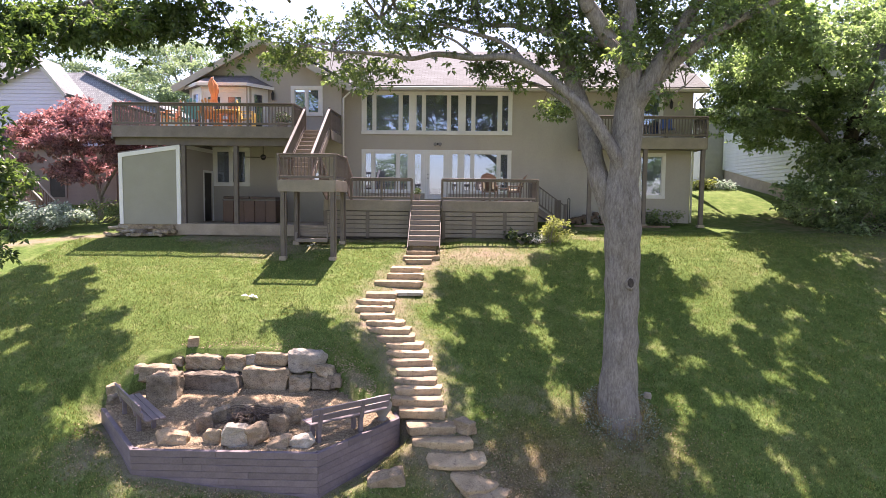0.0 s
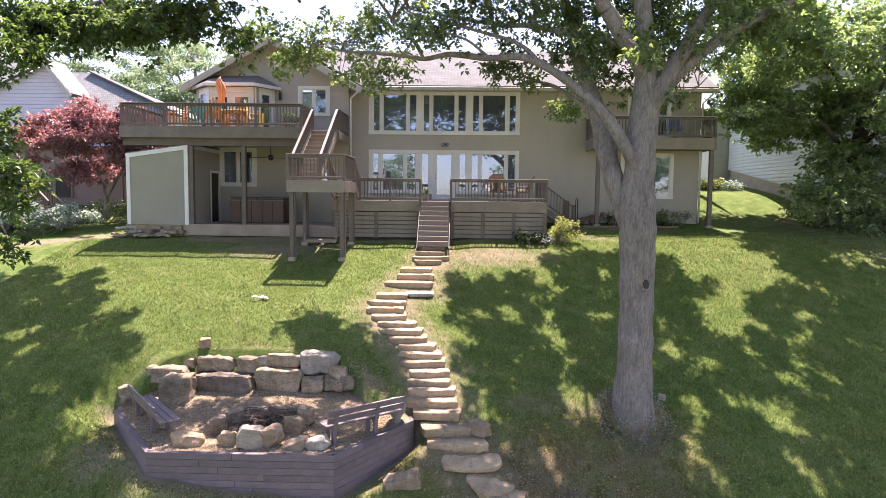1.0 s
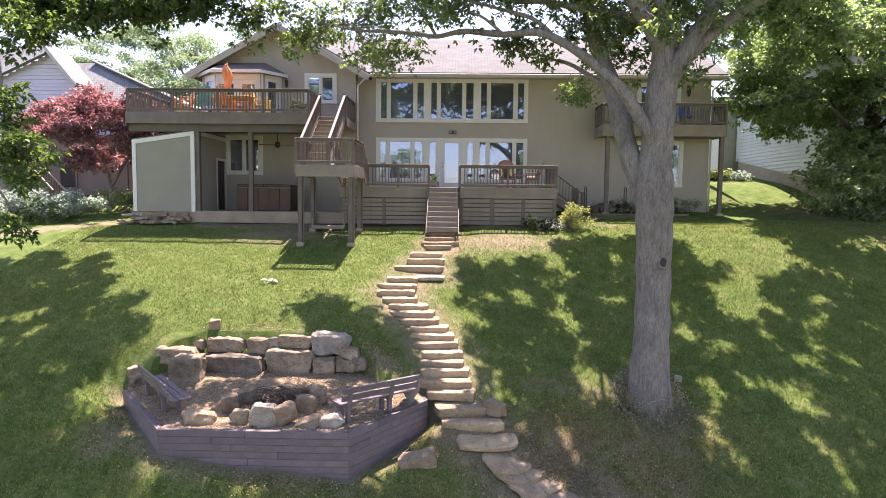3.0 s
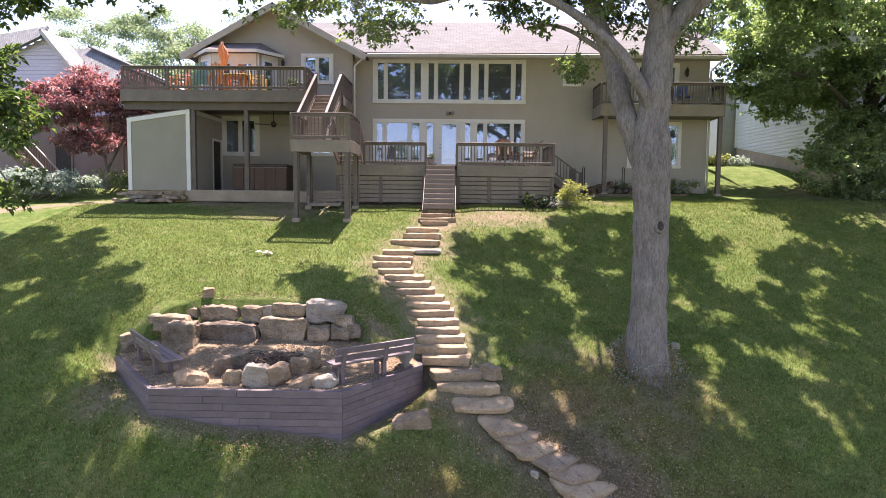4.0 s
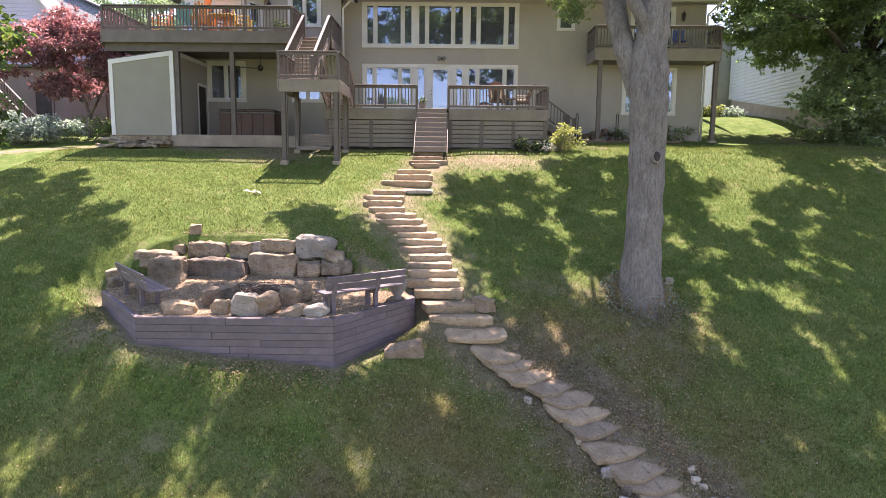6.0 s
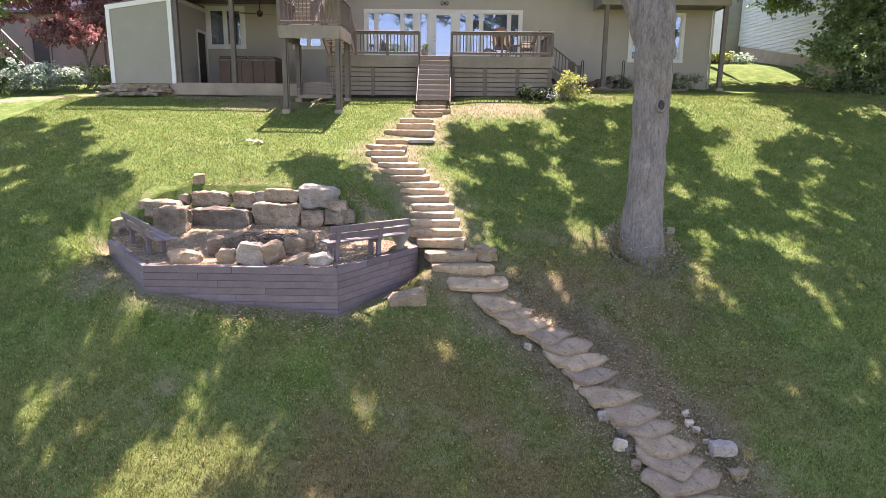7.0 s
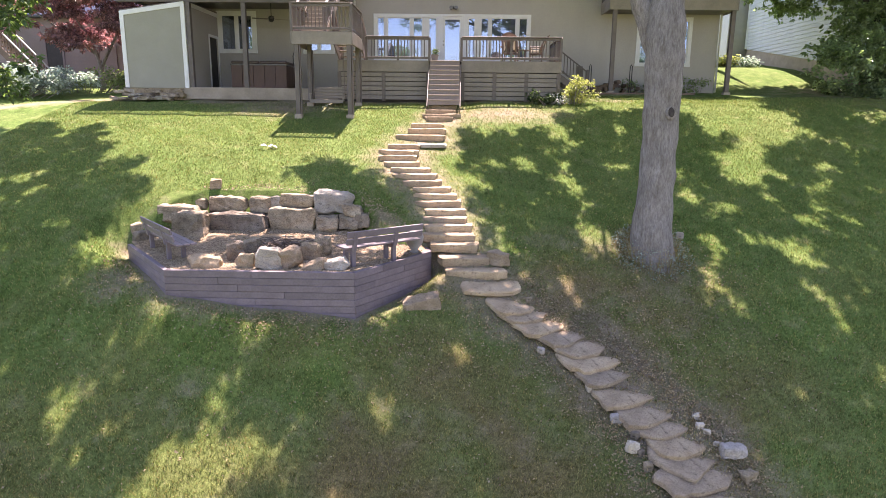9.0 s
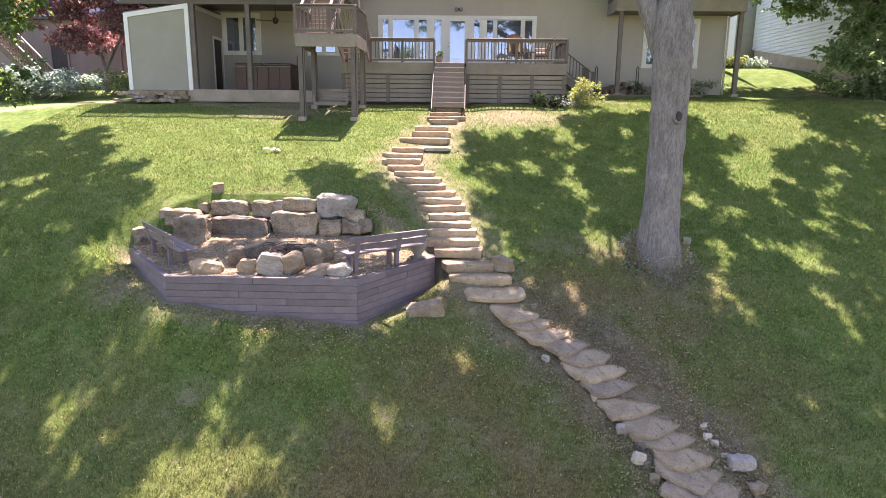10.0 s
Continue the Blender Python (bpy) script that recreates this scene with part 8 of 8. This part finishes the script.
for k in range(12):
    t = (k + 0.5) / 12
    box("tread", (-23.6 + 3.1 * t - 0.14, 31.04, 2.55 - 3.3 * t), (-23.6 + 3.1 * t + 0.14, 31.96, 2.59 - 3.3 * t), M["fence"], nst)
nr = thing("neighbour_house", (22, 36, 0.5), "white lap-sided house with pale foundation", "house")
def sloped_wall(name, x0, x1, y0, y1, low, top, material):
    """A wall block whose foot follows the rising ground: low and top are (z at y0, z at y1)."""
    bm = bmesh.new()
    v = [bm.verts.new(p) for x in (x0, x1) for p in ((x, y0, low[0]), (x, y1, low[1]), (x, y1, top[1]), (x, y0, top[0]))]
    for f in ((0, 1, 2, 3), (7, 6, 5, 4), (0, 4, 5, 1), (1, 5, 6, 2), (2, 6, 7, 3), (3, 7, 4, 0)):
        bm.faces.new([v[k] for k in f])
    bmesh.ops.recalc_face_normals(bm, faces=bm.faces[:])
    part(name, bm, material, nr)


sloped_wall("wall", 17.1, 28.0, 30.5, 41.6, (0.72, 2.5), (7.0, 7.0), M["siding_r"])
sloped_wall("foundation", 17.15, 27.9, 30.55, 41.5, (-0.8, 0.6), (0.72, 2.48), M["block"])
for row in range(24):
    z = 0.8 + row * 0.2
    ya = 30.52
    yb = 41.4 if z > 2.46 else 30.5 + (z - 0.72) / 1.78 * 11.1
    if yb - ya > 0.3:
        box("siding_board", (17.06, ya, z), (17.098, yb, z + 0.19), M["siding_r"], nr, 0.006, turn=pose(0, 0, 0, 0, 5, 0))
box("corner_board", (17.06, 41.4, 2.5), (17.097, 41.64, 7.0), M["trim"], nr)
box("garage_wall", (16.0, 41.75, 0.9), (27, 48, 6.6), M["fascia"], nr, 0.02)
slab_roof("roof", ((16.5, 30.0, 6.9), (16.5, 42.2, 6.9), (22.5, 42.2, 10.2), (22.5, 30.0, 10.2)), 0.15, M["roof"], nr)
slab_roof("roof", ((28.6, 30.0, 6.9), (28.6, 42.2, 6.9), (22.5, 42.2, 10.2), (22.5, 30.0, 10.2)), 0.15, M["roof"], nr)


# ---- grass and litter ----
def blades(name, number, seed, material, label, tall, wv, bare, near=1.35):
    """Thin upright blades over the near lawn, fewer on worn soil."""
    rng = np.random.default_rng(seed)
    xs = rng.uniform(-15, 17, number)
    ys = 8.2 + 18.4 * rng.random(number) ** near
    tuft = np.sin(9 * xs + 3 * np.sin(7 * ys)) * np.sin(10 * ys + 3 * np.sin(6 * xs + 1))
    ok = (rng.random(number) < 0.72 + 0.28 * tuft) & (rng.random(number) > soil_amount(xs, ys) * bare) & ~in_pit(xs, ys, 0.12) & (ys < 26.6) & ((ys < 25) | (xs > 3.5))
    xs, ys = xs[ok], ys[ok]
    zs, n = ground_at(xs, ys), len(xs)
    h = rng.uniform(0.4, 1.0, n) * tall * (1 + 0.15 * tuft[ok])
    a = rng.random(n) * 6.28
    lean = rng.normal(0, 0.45 * tall, (n, 2))
    V = np.stack([np.stack([xs - wv * np.cos(a), ys - wv * np.sin(a), zs - 0.02], -1), np.stack([xs + wv * np.cos(a), ys + wv * np.sin(a), zs - 0.02], -1), np.stack([xs + lean[:, 0], ys + lean[:, 1], zs + h], -1)], 1).reshape(-1, 3)
    me = bpy.data.meshes.new(name)
    me.vertices.add(len(V))
    me.vertices.foreach_set("co", V.ravel())
    me.loops.add(3 * n)
    me.loops.foreach_set("vertex_index", np.arange(3 * n, dtype=np.int32))
    me.polygons.add(n)
    me.polygons.foreach_set("loop_start", np.arange(0, 3 * n, 3, dtype=np.int32))
    me.update(calc_edges=True)
    at = me.attributes.new("dry", "FLOAT", "POINT")
    at.data.foreach_set("value", np.repeat(dryness(xs, ys), 3).astype(np.float32))
    me.materials.append(material)
    tagged(new(name, me), label, "grass", kind="stuff")


blades("grass", 1050000, 2, M["grass"], "short mown green grass blades", 0.058, 0.0085, 0.8)
blades("dry_grass", 230000, 3, M["straw"], "dry straw-coloured grass blades among the green", 0.06, 0.008, 0.25, 2.3)

lx, ly = [], []
rg = random.Random(6)
for px, py, sx, sy, n in ((4.2, 14.8, 1.1, 0.9, 900), (3.3, 11.9, 0.5, 0.8, 900), (2.2, 13.2, 0.5, 0.5, 500), (4.0, 10.4, 0.4, 0.5, 500), (2.3, 10.6, 0.3, 0.7, 500), (3.8, 12.8, 1.6, 1.0, 1200), (-3.4, 12.1, 1.5, 0.3, 1500), (-5.6, 12.25, 0.8, 0.2, 300), (-8.0, 13.8, 0.5, 0.8, 700), (1.5, 12.9, 1.6, 1.2, 700), (0.2, 22.9, 1.6, 0.4, 300), (-8.0, 24.6, 1.6, 0.4, 500), (-6.0, 10.4, 2.0, 1.4, 450), (2.5, 10.3, 1.3, 0.8, 350), (1.0, 17.5, 3.5, 3.5, 300), (-1.0, 10.6, 2.2, 1.2, 400), (6.5, 11.5, 2.5, 1.6, 250), (3.0, 14.0, 1.6, 1.0, 450)):
    for _ in range(n):
        lx.append(px + rg.gauss(0, sx))
        ly.append(py + rg.gauss(0, sy))
for px, py, w in STEPS_LOW:
    for side, n in ((0.5, 190), (-0.5, 80)):
        for _ in range(n):
            lx.append(px + side * (w + 0.55) + rg.gauss(0, 0.2))
            ly.append(py + side * 0.5 + 0.1 + rg.gauss(0, 0.22))
for _ in range(50):
    lx.append(rg.uniform(-7.4, -2.2))
    ly.append(16.9 + rg.gauss(0, 0.1) + 0.15 * math.sin(lx[-1]))
lx, ly = np.array(lx), np.array(ly)
k = ~in_pit(lx, ly, 0.2) & (np.hypot(lx - TREE[0], ly - TREE[1]) > 0.55)
lx, ly = lx[k], ly[k]
litter = leaf_cloud("leaf_litter", np.stack([lx, ly, ground_at(lx, ly) + 0.03], -1), [0.03] * len(lx), 1, 0.05, M["leaf_dry"], None, 9, 0.4, 0.0)
tagged(litter, "dry brown leaves scattered on bare soil", "leaves", kind="stuff")
lf = leaf_cloud("fallen_leaf", [(-6.26, 19.2, float(gz(-6.26, 19.2)) + 0.06)], [0.08], 5, 0.2, plain_mat("pale_dry_leaf", (0.6, 0.58, 0.52), 0.8, 0.1), None, 3, 0.3, 0.0)
tagged(lf, "pale curled dead leaf lying on the lawn", "leaf")

weeds = thing("weed_clump", (TREE[0], TREE[1] - 0.4, float(gz(TREE[0], TREE[1] - 0.4))), "dry straggly weeds round the oak's foot", "weeds")
wc = []
rg = random.Random(33)
for _ in range(640):
    a, out = rg.uniform(0, 6.283), rg.random() ** 2
    r = 0.56 + 0.1 * max(0, -math.sin(a)) + 0.42 * out
    x, y = 4.13 + r * math.cos(a), 15.48 + r * math.sin(a)
    wc.append((x, y, float(gz(x, y)) + 0.03 + rg.random() ** 1.3 * 0.52 * (1 - out)))
leaf_parts(weeds, wc[:330], 0.1, 7, 0.04, M["leaf_dry"], 71, name="dry_foliage")
leaf_parts(weeds, wc[330:], 0.11, 7, 0.042, M["leaf_silver"], 72, name="green_foliage")
twigs(weeds, [(x * 0.9 + TREE[0] * 0.1, y * 0.9 + TREE[1] * 0.1, float(gz(x, y)) - 0.05) for x, y, z in wc], wc, M["straw"], 0.006, "stem_tangle")
lf = leaf_cloud("fallen_leaf", [(-5.48, 24.0, float(gz(-5.48, 24.0)) + 0.08)], [0.06], 3, 0.2, M["curtain"], None, 4, 0.4, 0.0)
tagged(lf, "pale curled dead leaf lying below the landing", "leaf")

edge = beam("bed_edging", (5.2, 28.05, float(gz(5.2, 28.05)) + 0.03), (9.4, 28.15, float(gz(9.4, 28.15)) + 0.03), 0.06, 0.09, M["fence"], None, 0.01)
tagged(edge, "brown timber edging along the bed by the wall", "edging")
